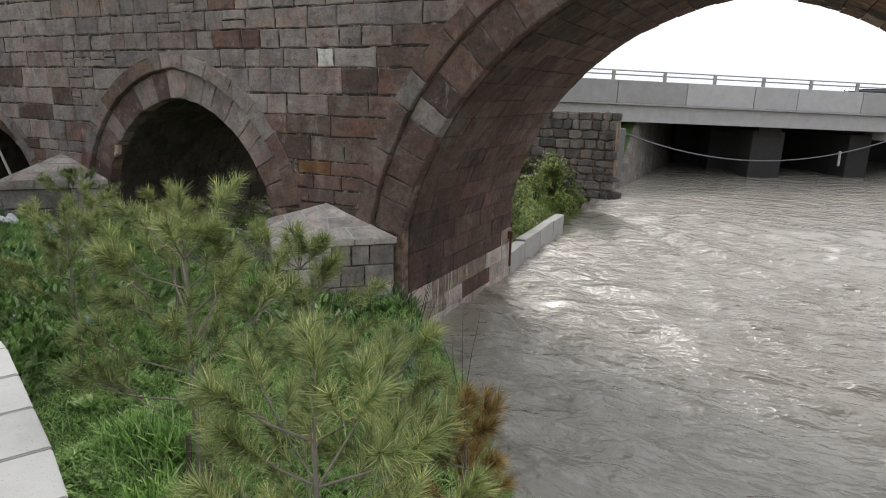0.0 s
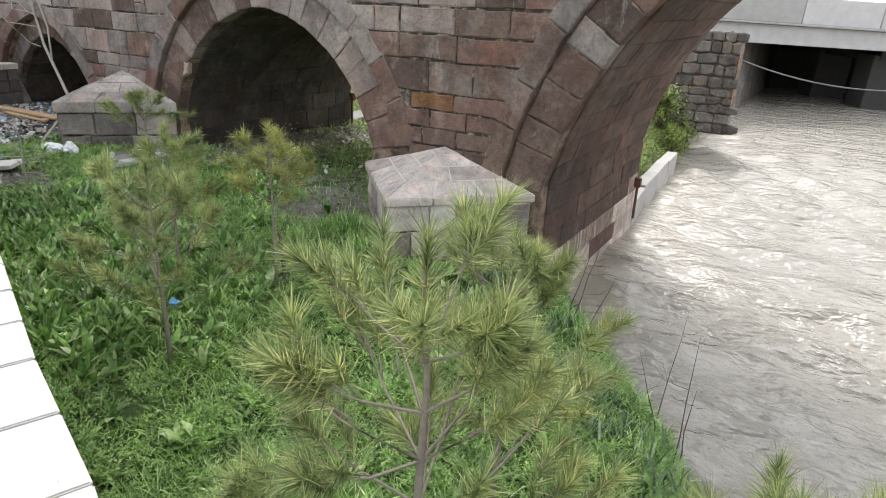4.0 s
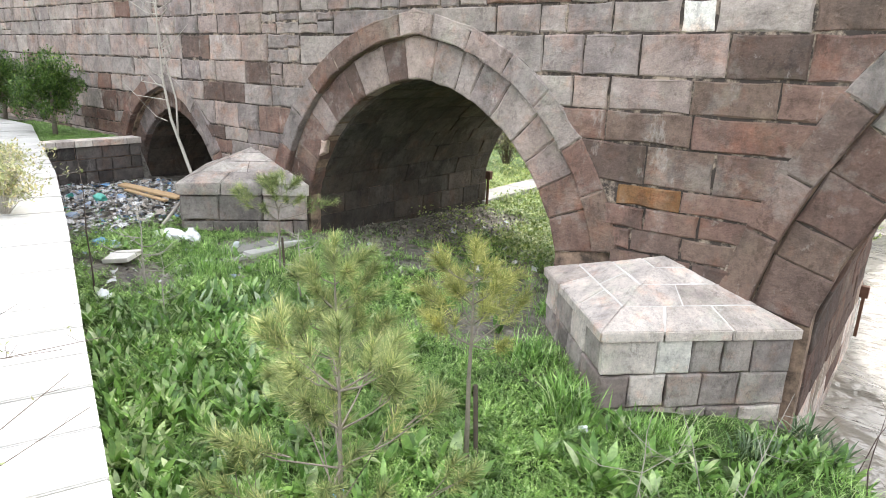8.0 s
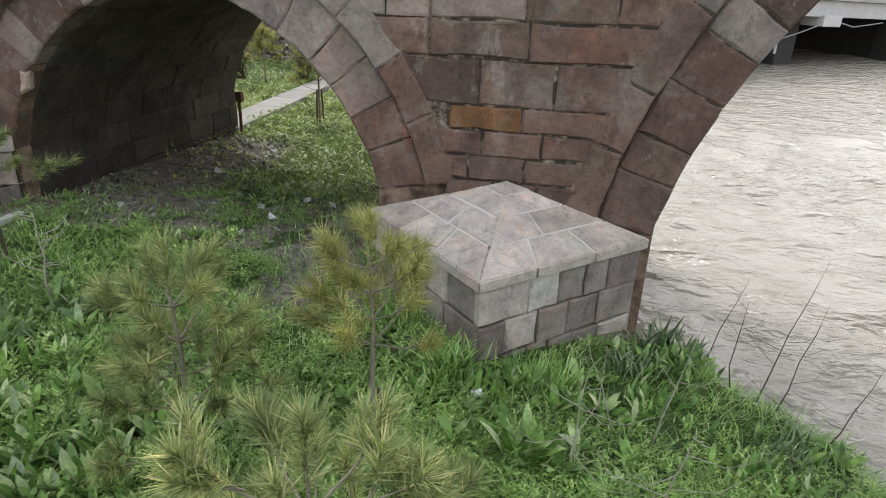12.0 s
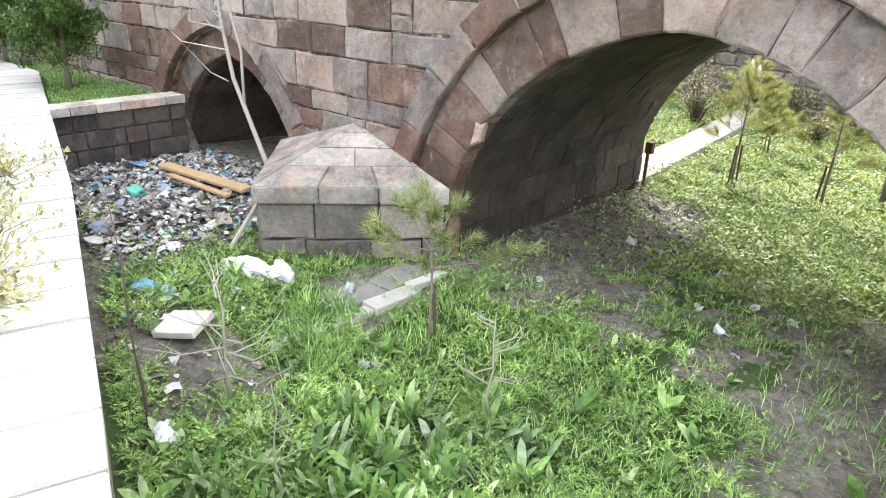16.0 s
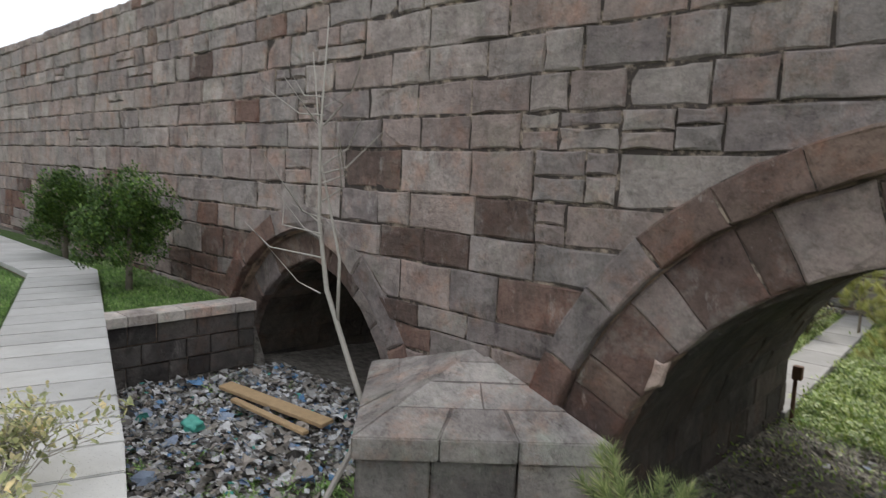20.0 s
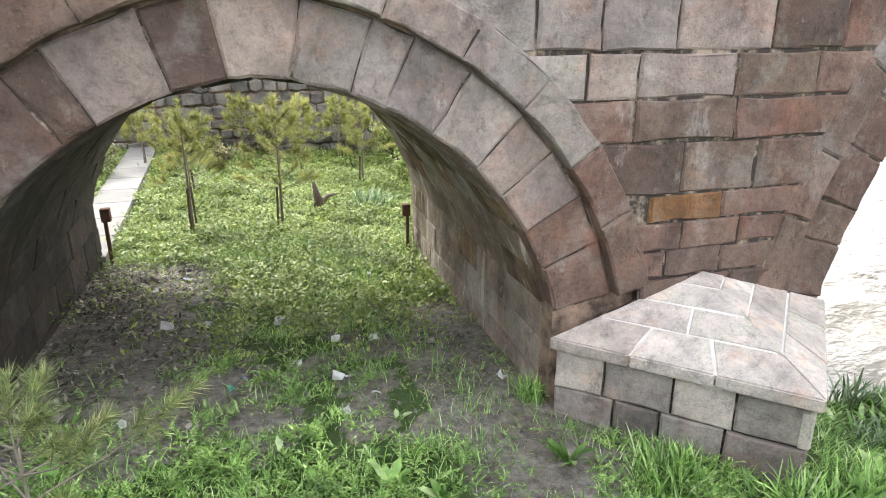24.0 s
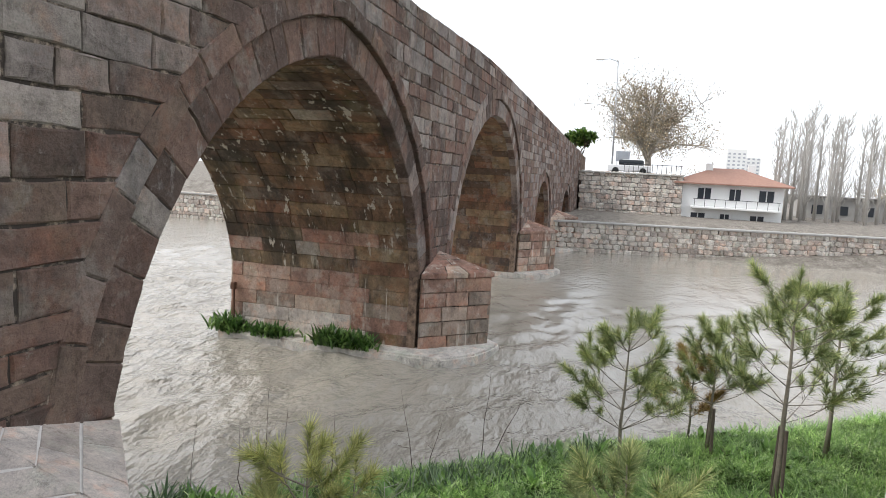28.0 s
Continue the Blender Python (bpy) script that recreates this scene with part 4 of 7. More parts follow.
def patches(x, y, s=1.0):
    """A smooth random field from 0 to 1, for uneven growth."""
    v = np.zeros_like(x)
    for k, (a, b, c) in enumerate(PATCH):
        w = s * (0.5 + 0.28 * k)
        v += np.sin(x * w * math.cos(a) + y * w * math.sin(a) + b + 1.3 * np.sin(0.6 * w * (x * math.sin(c) - y * math.cos(c)))) / (1 + 0.12 * k)
    return 0.5 + 0.5 * np.tanh(v / 3.2)


CX, CYS = np.array([a for a, _ in reversed(COPING)]), np.array([b for _, b in reversed(COPING)])
SY, SX = np.array([a for a, _ in SHORE]), np.array([b for _, b in SHORE])


def growing(x, y):
    """Where plants can stand: below the walkway wall, on the bank, not in masonry."""
    ok = (y > np.interp(x, CX, CYS) + 0.06) & (x < np.interp(y, SY, SX) - 0.15)
    for cx, hw in ((-7.1, 1.5), (0.65, 1.46)):
        ok &= ~((y < 0) & (y > -1.5 + np.abs(x - cx) * 1.5 / hw - 0.04))
    ok &= ~((y > -0.05) & (y < DEPTH) & (np.abs(x - ARCH_B.cx) > ARCH_B.w - 0.05))
    ok &= ~((x < -11.15) & (y < DEPTH))
    ok &= ~((np.abs(x + 5.95 + 0.044 * (y - 5.9)) < 0.42) & (y > 5.25) & (y < 15.8))
    return ok


def scatter(n, x0, x1, y0, y1, weight):
    x, y = nrg.uniform(x0, x1, n), nrg.uniform(y0, y1, n)
    keep = growing(x, y) & (nrg.uniform(0, 1, n) < weight(x, y))
    x, y = x[keep], y[keep]
    return np.stack([x, y, heights(x, y) - 0.01], -1)


def rubbish_zone(x, y):
    return np.clip((-7.2 - x) / 0.8, 0, 1) * np.clip((y + 4.2) / 0.8, 0, 1)


def bare(x, y):
    """1 on trodden or shaded bare ground: below the vault, the heap, the path to the small arch."""
    v = np.exp(-(((x + 5.6) / 0.5) ** 2 + ((y + 1.0) / 1.0) ** 2))
    edge_ = -3.5 + 1.6 * (patches(x, y, 2.6) - 0.5) - 0.1 * y
    v = np.maximum(v, np.where((y > -0.1) & (y < 5.6), np.clip((edge_ - x) * 1.6 + 0.5, 0, 1) * np.clip((y + 0.3 * (x + 4.6)) * 2, 0, 1) * np.clip((5.5 - y) * 2, 0, 1) * 0.96, 0))
    v = np.maximum(v, np.where((y > -0.3) & (y < 2.2), 0.8 * np.clip(patches(x, y, 4.1) * 2.6 - 0.7, 0, 1), 0))
    v = np.maximum(v, np.where((y > -1.2) & (y < 3.0), np.exp(-(((x + 1.15) / 0.5) ** 2)) * 0.97, 0))
    v = np.maximum(v, rubbish_zone(x, y) * 0.92)
    v = np.maximum(v, 0.9 * np.exp(-(((x + 5.9) / 1.0) ** 4 + ((y + 3.15) / 0.55) ** 4)))
    return v


def build_meadow():
    # grass: long near the pier and the water, short elsewhere
    def w_grass(x, y):
        p = patches(x, y, 1.2)
        near = np.maximum(np.clip((x + 1.2) / 1.2, 0, 1), np.clip((y + 2.3) / 0.8, 0, 1) * np.clip((x + 6.6) / 0.8, 0, 1))
        tuft = np.clip(1.7 * patches(x, y, 6.0) - 0.15, 0.12, 1)
        return np.clip((0.14 + 0.86 * near + 0.3 * (p - 0.5)) * tuft * (1 - bare(x, y)), 0.0, 1)

    b = scatter(500000, -11.2, 10.0, -10.5, 7.0, w_grass)
    n = len(b)
    tall = 0.06 + 0.2 * patches(b[:, 0], b[:, 1], 5.0) ** 1.5 + 0.03 * np.clip((b[:, 0] - 0.3) / 2, 0, 1) + 0.03 * np.clip((b[:, 0] - 1.6) / 1.5, 0, 1) * np.clip((-5.6 - b[:, 1]) / 0.8, 0, 1) + 0.03 * np.exp(-((np.interp(b[:, 1], SY, SX) - b[:, 0] - 0.7) / 0.55) ** 2)
    combed = np.clip((b[:, 0] - 0.2) / 1.0, 0, 1)
    az = np.where(nrg.uniform(0, 1, n) < 0.5 * combed, nrg.normal(-0.5, 1.0, n), nrg.uniform(0, 6.28, n))
    v, f = ribbons(b, az, nrg.uniform(0.05, 0.5, n) + 0.25 * combed, tall * nrg.uniform(0.6, 1.3, n) * (1 + 0.05 * combed), nrg.uniform(0.005, 0.011, n), nrg.uniform(0.3, 1.9, n), 3)
    thing("grass", "long green meadow grass on the river bank", "grass", fill_mesh("grass", v, f, grass_mat), kind="stuff")

    # feathery herbs: drifts of small leaflets
    def w_herb(x, y):
        return np.clip((0.95 - np.clip((x - 0.2) / 1.2, 0, 0.4) - 0.62 * np.clip((y + 2.3) / 0.8, 0, 1) + 0.3 * (patches(x, y, 1.5) - 0.5)) * (1 - bare(x, y)), 0, 1)

    b = scatter(58000, -11.2, 9.0, -9.5, 1.5, w_herb)
    n = len(b)
    fronds, leaflets = 6, 10
    q = np.repeat(b, fronds, 0)
    m = len(q)
    q[:, :2] += nrg.normal(0, 0.03, (m, 2))
    az, lean, bend = nrg.uniform(0, 6.28, m), nrg.uniform(0.15, 0.9, m), nrg.uniform(0.4, 1.2, m)
    long = (0.06 + 0.07 * patches(q[:, 0], q[:, 1], 2.3) + 0.13 * patches(q[:, 0] + 3.1, q[:, 1], 9.0) ** 2) * nrg.uniform(0.6, 1.25, m)
    s = np.linspace(0.25, 1.0, leaflets)[None]
    tilt = lean[:, None] + 0.5 * bend[:, None] * s
    out, rise = (s * np.sin(tilt)) * long[:, None], (s * np.cos(tilt)) * long[:, None]
    pts = np.stack([q[:, None, 0] + out * np.cos(az)[:, None], q[:, None, 1] + out * np.sin(az)[:, None], q[:, None, 2] + rise], -1).reshape(-1, 3)
    side = np.where(np.arange(leaflets) % 2 == 0, 1.0, -1.0)[None]
    turn = (az[:, None] + side * 1.0 * (1.15 - s)).ravel()
    k = len(pts)
    size = (0.3 * long[:, None] * (1.2 - 0.75 * s)).ravel() * nrg.uniform(0.7, 1.3, k)
    v, f = ribbons(pts, turn, (tilt + 0.35).ravel() + nrg.normal(0, 0.2, k), size, size * nrg.uniform(0.3, 0.5, k), 0.3, 1, False, nrg.uniform(-0.4, 0.4, k))
    thing("meadow_herbs", "feathery green herbs covering the ground between the pines", "herbs", fill_mesh("herbs", v, f, herb_mat), kind="stuff")

    # broad dock leaves
    def w_dock(x, y):
        a = np.exp(-(((x + 2.0) / 2.2) ** 2 + ((y + 4.0) / 1.3) ** 2))
        c = np.exp(-(((x - 1.6) / 1.3) ** 2 + ((y + 1.9) / 0.6) ** 2))
        return np.clip(1.5 * a + 0.25 * c + 0.1 - 0.06 * np.clip(x - 0.5, 0, 1), 0, 1) * (1 - bare(x, y))

    b = scatter(2600, -8.0, 8.0, -9.0, 0.2, w_dock)
    n = len(b)
    k = 8
    q = np.repeat(b, k, 0)
    m = len(q)
    size = np.repeat(nrg.uniform(0.14, 0.32, n), k) * nrg.uniform(0.6, 1.1, m)
    v, f = ribbons(q, nrg.uniform(0, 6.28, m), nrg.uniform(0.1, 0.7, m), size, size * nrg.uniform(0.2, 0.34, m), nrg.uniform(0.3, 1.3, m), 4, True, nrg.uniform(-0.25, 0.25, m))
    thing("dock_plants", "broad-leaved docks and thistles among the grass", "weeds", fill_mesh("docks", v, f, dock_mat), kind="stuff")

    # a dense stand of large upright docks below the walkway wall
    def w_stand(x, y):
        d = y - np.interp(x, CX, CYS)
        return np.clip(1.9 - d * 0.75, 0, 1) * np.clip((x + 4.6) * 1.2, 0, 1) * np.clip((0.9 - x) * 0.9, 0, 1) * np.clip(patches(x, y, 2.2) * 1.8, 0.15, 1)

    b = scatter(2300, -5.0, 1.2, -6.3, -1.4, w_stand)
    n = len(b)
    k = 8
    q = np.repeat(b, k, 0)
    m = len(q)
    q[:, :2] += nrg.normal(0, 0.05, (m, 2))
    size = np.repeat(nrg.uniform(0.16, 0.32, n), k) * nrg.uniform(0.55, 1.1, m)
    v, f = ribbons(q, nrg.uniform(0, 6.28, m), nrg.uniform(0.02, 0.5, m), size, size * nrg.uniform(0.13, 0.24, m), nrg.uniform(0.1, 1.3, m), 5, True, nrg.uniform(-0.3, 0.3, m))
    thing("dock_stand", "dense stand of large upright green dock leaves below the coping", "weeds", fill_mesh("dock_stand", v, f, dock_mat), kind="stuff")

    # bright low cover beyond the vault
    b = scatter(52000, -11.0, 2.0, 1.2, 15.5, lambda x, y: np.clip((0.35 + 0.9 * patches(x, y, 1.6)) * (1 - bare(x, y)) * np.clip((y - 1.0) / 2.5, 0.05, 1), 0, 1))
    n = len(b)
    k = 9
    q = np.concatenate([b[:, None, :2] + nrg.normal(0, 0.09, (n, k, 2)), (b[:, None, 2] + nrg.uniform(0.05, 1.0, (n, k)) * (0.05 + 0.3 * patches(b[:, 0], b[:, 1] + 1.7, 5.5) ** 2)[:, None])[..., None]], -1).reshape(-1, 3)
    m = len(q)
    v, f = ribbons(q, nrg.uniform(0, 6.28, m), nrg.uniform(0.5, 1.6, m), nrg.uniform(0.04, 0.095, m), nrg.uniform(0.02, 0.045, m), nrg.uniform(-0.2, 0.8, m), 2, True, nrg.uniform(-0.5, 0.5, m))
    thing("ground_cover", "bright yellow-green low plants behind the bridge", "plants", fill_mesh("ground_cover", v, f, lush_mat), kind="stuff")

    # sparse dry litter on the bare soil
    b = scatter(26000, -11.2, 3.5, -6.0, 5.5, lambda x, y: 0.04 + 0.45 * bare(x, y))
    n = len(b)
    b[:, 2] += 0.015
    v, f = ribbons(b, nrg.uniform(0, 6.28, n), nrg.uniform(1.2, 1.6, n), nrg.uniform(0.04, 0.16, n), nrg.uniform(0.004, 0.012, n), nrg.uniform(-0.2, 0.3, n), 2)
    # ashy chips and dead leaves drifted along the foot of the vault
    d = scatter(15000, -5.6, -2.4, 0.1, 5.6, lambda x, y: np.clip(1.15 - (x + 5.5) / (1.3 + 0.25 * y), 0, 1) * np.clip(2.2 * patches(x, y, 3.0) - 0.45, 0.05, 1))
    n2 = len(d)
    d[:, 2] += nrg.uniform(0.0, 0.035, n2)
    v2, f2 = ribbons(d, nrg.uniform(0, 6.28, n2), nrg.uniform(0.9, 1.7, n2), nrg.uniform(0.03, 0.1, n2), nrg.uniform(0.012, 0.045, n2), nrg.uniform(-0.6, 0.6, n2), 2, True)
    thing("leaf_litter", "grey dead leaves and chips drifted under the vault", "litter", fill_mesh("litter", v2, f2, ash_mat), kind="stuff")
    thing("dry_litter", "dry stalks and leaf litter on bare soil", "litter", fill_mesh("litter", v, f, dry_mat), kind="stuff")

    # small stones and clods on the bare earth
    b = scatter(9000, -5.7, 3.4, -2.4, 5.6, lambda x, y: bare(x, y) * 0.75)
    pick_ = nrg.uniform(0, 1, (len(b), 12))
    cs = []
    for (x, y, z), u in zip(b, pick_):
        s = 0.012 + 0.05 * u[0] ** 4
        pts = [(x + s * (0.7 + 0.5 * u[1]), y, z), (x, y + s * (0.6 + 0.6 * u[2]), z), (x - s * (0.7 + 0.5 * u[3]), y, z), (x, y - s * (0.6 + 0.6 * u[4]), z), (x + s * (u[5] - 0.5), y + s * (u[6] - 0.5), z + s * (0.5 + 0.7 * u[7]))]
        cs.append((pts, [(0, 1, 4), (1, 2, 4), (2, 3, 4), (3, 0, 4)]))
    thing("pebbles", "small grey stones and clods on the bare earth", "stones", join(cs), rubble_stone, kind="stuff")

    # mown lawn behind the walkway wall
    n = 30000
    x, y = nrg.uniform(-17, -11.3, n), nrg.uniform(-2.4, -0.02, n)
    x2 = nrg.uniform(-18, -3, n * 2)
    y2 = np.interp(x2, CX, CYS) - CW - 0.05 - 3.2 * nrg.uniform(0, 1, n * 2) ** 1.5
    x, y = np.r_[x, x2], np.r_[y, y2]
    cy = np.interp(x, CX, CYS)
    keep = np.where(np.arange(len(x)) < n, y > cy + 0.03, y < cy - CW - 0.1)
    x, y = x[keep], y[keep]
    b = np.stack([x, y, np.full(len(x), 1.39)], -1)
    m = len(b)
    v, f = ribbons(b, nrg.uniform(0, 6.28, m), nrg.uniform(0.05, 0.6, m), nrg.uniform(0.04, 0.09, m), nrg.uniform(0.005, 0.009, m), nrg.uniform(0.2, 1.2, m), 2)
    thing("lawn", "short green lawn behind the walkway wall", "grass", fill_mesh("lawn", v, f, grass_mat), kind="stuff")


build_meadow()


# ---- young pines ----
def shoot_needles(shoots, r, per=70, nl=0.11):
    base, az, lean, ln, wd = [], [], [], [], []
    for p, d, length in shoots:
        k = max(8, int(per * length / 0.2))
        d = d.normalized()
        a = d.orthogonal().normalized()
        c = d.cross(a)
        for i in range(k):
            s = r.random() ** 0.7
            t = r.uniform(0, 6.283)
            open_ = r.uniform(0.3, 1.3) * (1.15 - 0.45 * s)
            v = d * math.cos(open_) + (a * math.cos(t) + c * math.sin(t)) * math.sin(open_)
            v.z -= 0.06
            v.normalize()
            base.append(p + d * (length * s))
            az.append(math.atan2(v.y, v.x))
            lean.append(math.acos(max(-1, min(1, v.z))))
            ln.append(nl * r.uniform(0.7, 1.15))
            wd.append(r.uniform(0.0045, 0.008))
    return ribbons(np.array(base), np.array(az), np.array(lean), np.array(ln), np.array(wd), 0.12, 1, False, np.array([r.uniform(-1.2, 1.2) for _ in base]))


def pine(x, y, z, h, seed, label, mat, levels=5, spread=0.42, lean=(0, 0), stakes=0, needles=150, nl=0.14, bare_low=0.25):
    r = random.Random(seed)
    at = pose(x, y, z, rz=r.uniform(0, 360))
    tree = thing("pine_tree", label, "tree", at=at, group="young pines")
    lx, ly = lean
    top = Vector((lx, ly, h))
    pts = [Vector((lx * s * s + r.uniform(-0.012, 0.012), ly * s * s + r.uniform(-0.012, 0.012), h * s)) for s in (0, 0.2, 0.4, 0.6, 0.8, 0.97)]
    part("trunk", (*tube(pts, [0.026 * h / 2, 0.022 * h / 2, 0.018 * h / 2, 0.013 * h / 2, 0.008 * h / 2, 0.004], 7), (), True), bark_mat, tree)
    shoots = [(Vector((lx * 0.7, ly * 0.7, h * 0.82)), top - Vector((lx * 0.7, ly * 0.7, h * 0.82)), h * 0.17)]
    wood = []
    for k in range(levels):
        s = bare_low + (0.9 - bare_low) * k / levels
        org = Vector((lx * s * s, ly * s * s, h * s))
        n = r.randint(3, 5)
        a0 = r.uniform(0, 6.28)
        for i in range(n):
            a = a0 + 6.283 * i / n + r.uniform(-0.4, 0.4)
            ln = h * spread * (1 - 0.62 * k / levels) * r.uniform(0.6, 1.1)
            up = r.uniform(0.15, 0.6) + 0.25 * k / levels
            d = Vector((math.cos(a), math.sin(a), up)).normalized()
            tip = org + d * ln + Vector((0, 0, ln * 0.18))
            mid = org.lerp(tip, 0.55) - Vector((0, 0, ln * 0.05))
            limb = [tube([org, mid, tip], [0.007, 0.005, 0.0025], 5, False)]
            e = (tip - mid).normalized()
            e = (e + Vector((0, 0, 0.35))).normalized()
            sl = r.uniform(0.16, 0.26)
            shoots.append((tip - e * sl * 0.6, e, sl))
            for j in range(r.randint(2, 4)):
                b = org.lerp(tip, r.uniform(0.45, 0.85))
                t = (d + Vector((r.uniform(-0.9, 0.9), r.uniform(-0.9, 0.9), r.uniform(0.0, 0.6)))).normalized()
                q = b + t * ln * r.uniform(0.2, 0.4)
                limb.append(tube([b, q], [0.004, 0.0022], 4, False))
                shoots.append((q - t * 0.08, (t + Vector((0, 0, 0.3))).normalized(), r.uniform(0.12, 0.2)))
            if y < 0:
                part("branch", (*join(limb), (), True), bark_mat, tree)
            else:
                wood += limb
    if wood:
        part("branchwork", (*join(wood), (), True), bark_mat, tree)
    v, f = shoot_needles(shoots, r, needles, nl)
    part("crown", fill_mesh("crown", v, f, mat), None, tree)
    for i in range(stakes):
        sx, sy = (0.11, 0.03) if i == 0 else (-0.1, -0.06)
        part("stake", tube([(sx, sy, -0.05), (sx * 0.6, sy * 0.6, h * 0.36)], 0.02, 6), dark_twig_mat, tree, "dark wooden stake")
    return tree


GREEN_LABEL = "young pine with long green needles standing in the grass"
YELLOW_LABEL = "young pine with yellowish-green needle tufts on the grass"
for i, (x, y, top, kind_, lv, sp, st) in enumerate((
    (0.6, -4.95, 1.95, "g", 5, 0.4, 0), (-0.72, -3.78, 1.93, "g", 5, 0.36, 0), (0.22, -3.15, 1.97, "y", 4, 0.27, 1),
    (4.55, -6.65, 2.66, "g", 7, 0.34, 2), (5.85, -6.1, 1.78, "g", 5, 0.34, 2),
    (6.42, -7.65, 2.33, "g", 6, 0.34, 1), (4.1, -4.95, 2.08, "g", 5, 0.36, 0),
    (-4.57, -1.4, 1.66, "g", 3, 0.5, 1),
)):
    gz = ground_z(x, y)
    pine(x, y, gz - 0.02, top - gz, 100 + i, GREEN_LABEL if kind_ == "g" else YELLOW_LABEL, needle_mat if kind_ == "g" else young_needle_mat, lv, sp, stakes=st, bare_low=0.55 if i in (2, 7) else 0.38 if i in (3, 4, 5, 6) else 0.3, needles=110 if i in (2, 7) else 150)
pine(6.3, -5.9, ground_z(6.3, -5.9) - 0.02, 1.45, 131, "low pine with browned dry needles", rust_needle_mat, 4, 0.3)
for i, (x, y, h, st) in enumerate(((-4.45, 7.0, 2.35, 2), (-2.9, 6.9, 2.5, 1), (-1.0, 13.6, 2.0, 1), (-0.8, 10.8, 2.0, 1), (-4.7, 9.9, 1.6, 1), (-2.2, 11.8, 2.1, 0), (-6.0, 12.8, 1.8, 1), (-3.6, 14.0, 1.9, 0), (0.6, 7.6, 1.7, 1), (-7.6, 10.6, 1.7, 0))):
    pine(x, y, ground_z(x, y) - 0.02, h, 160 + i, "young pine tied to dark stakes on the meadow behind the bridge", young_needle_mat, 6, 0.3, stakes=st, needles=130, bare_low=0.34)


# ---- bare saplings, dry stems, shrubs ----
def sapling(x, y, z, h, seed, mat, label, n=9, spread=0.35, thick=0.012, lean=(0.0, 0.0), low=0.25):
    r = random.Random(seed)
    tree = thing("bare_sapling", label, "sapling", at=pose(x, y, z), group="bare saplings")
    pts = [Vector((lean[0] * s + r.uniform(-0.02, 0.02), lean[1] * s + r.uniform(-0.02, 0.02), h * s)) for s in (0, 0.25, 0.5, 0.75, 1.0)]
    part("stem", (*tube(pts, [thick, thick * 0.85, thick * 0.65, thick * 0.45, thick * 0.2], 6), (), True), mat, tree)
    for i in range(n):
        s = r.uniform(low, 0.95)
        o = pts[0].lerp(pts[-1], s)
        a = r.uniform(0, 6.28)
        ln = h * spread * (1.15 - 0.7 * s) * r.uniform(0.6, 1.2)
        m = o + Vector((math.cos(a), math.sin(a), 0.15)) * ln * 0.55
        e = m + Vector((math.cos(a + 0.3), math.sin(a + 0.3), 0.7)) * ln * 0.5
        tw = [tube([o, m, e], [thick * 0.45, thick * 0.33, thick * 0.12], 5, False)]
        b = m + Vector((math.cos(a - 0.8), math.sin(a - 0.8), 0.5)) * ln * 0.35
        tw.append(tube([m, b], [thick * 0.25, thick * 0.1], 4, False))
        part("twig", (*join(tw), (), True), mat, tree)
    return tree


sapling(-5.0, -3.25, 0.2, 1.2, 1, twig_mat, "bare grey sapling with curved side twigs in the herbs", 13, 0.55, 0.018)
sapling(-3.5, -1.9, 0.12, 1.0, 2, twig_mat, "bare grey sapling with curved side twigs in the herbs", 9, 0.42, 0.014)
sapling(-5.1, -3.85, 0.22, 1.85, 3, dark_twig_mat, "thin dark upright stem beside the walkway wall", 0, thick=0.012)
sapling(-4.05, -3.5, 0.12, 0.95, 4, twig_mat, "bare grey sapling with curved side twigs in the herbs", 8, 0.3, 0.01)
for i, (x, y, h, lx, ly) in enumerate(((3.2, -1.1, 1.4, 0.35, 0.2), (3.35, -1.25, 1.1, 0.2, 0.1), (3.0, -0.9, 0.9, 0.0, 0.05), (3.6, -1.7, 0.8, 0.3, 0.1), (2.2, -2.1, 1.2, 0.25, 0.1), (1.9, -2.0, 0.9, -0.3, 0.0))):
    sapling(x, y, ground_z(x, y), h, 20 + i, dark_twig_mat if i < 4 else twig_mat, "dry bare weed stem standing at the water's edge", 4, 0.3, 0.007, (lx, ly), 0.1)
for i, (x, y, h, n_, sp, lx, ly) in enumerate(((1.56, -2.64, 0.95, 6, 0.75, 0.05, 0.0), (2.2, -2.92, 0.8, 7, 0.9, 0.1, 0.05), (2.5, -3.8, 0.75, 3, 0.4, -0.2, 0.1), (2.35, -3.3, 0.6, 3, 0.5, 0.2, 0.0))):
    sapling(x, y, ground_z(x, y), h, 50 + i, twig_mat, "pale dry weed stalk with drooping side stems in the grass", n_, sp, 0.009, (lx, ly), 0.1)
for i, (x, y, h, lx, ly) in enumerate(((4.7, -2.45, 1.3, 0.05, 0.3), (4.75, -2.5, 1.1, -0.25, -0.3), (5.0, -3.2, 1.35, 0.05, -0.1), (5.05, -3.3, 1.1, 0.1, -0.45), (2.85, -0.35, 1.2, 0.3, 0.15))):
    sapling(x, y, ground_z(x, y), h, 60 + i, dark_twig_mat, "thin dark dry stem standing on the river bank", 3, 0.22, 0.007, (lx, ly), 0.3)


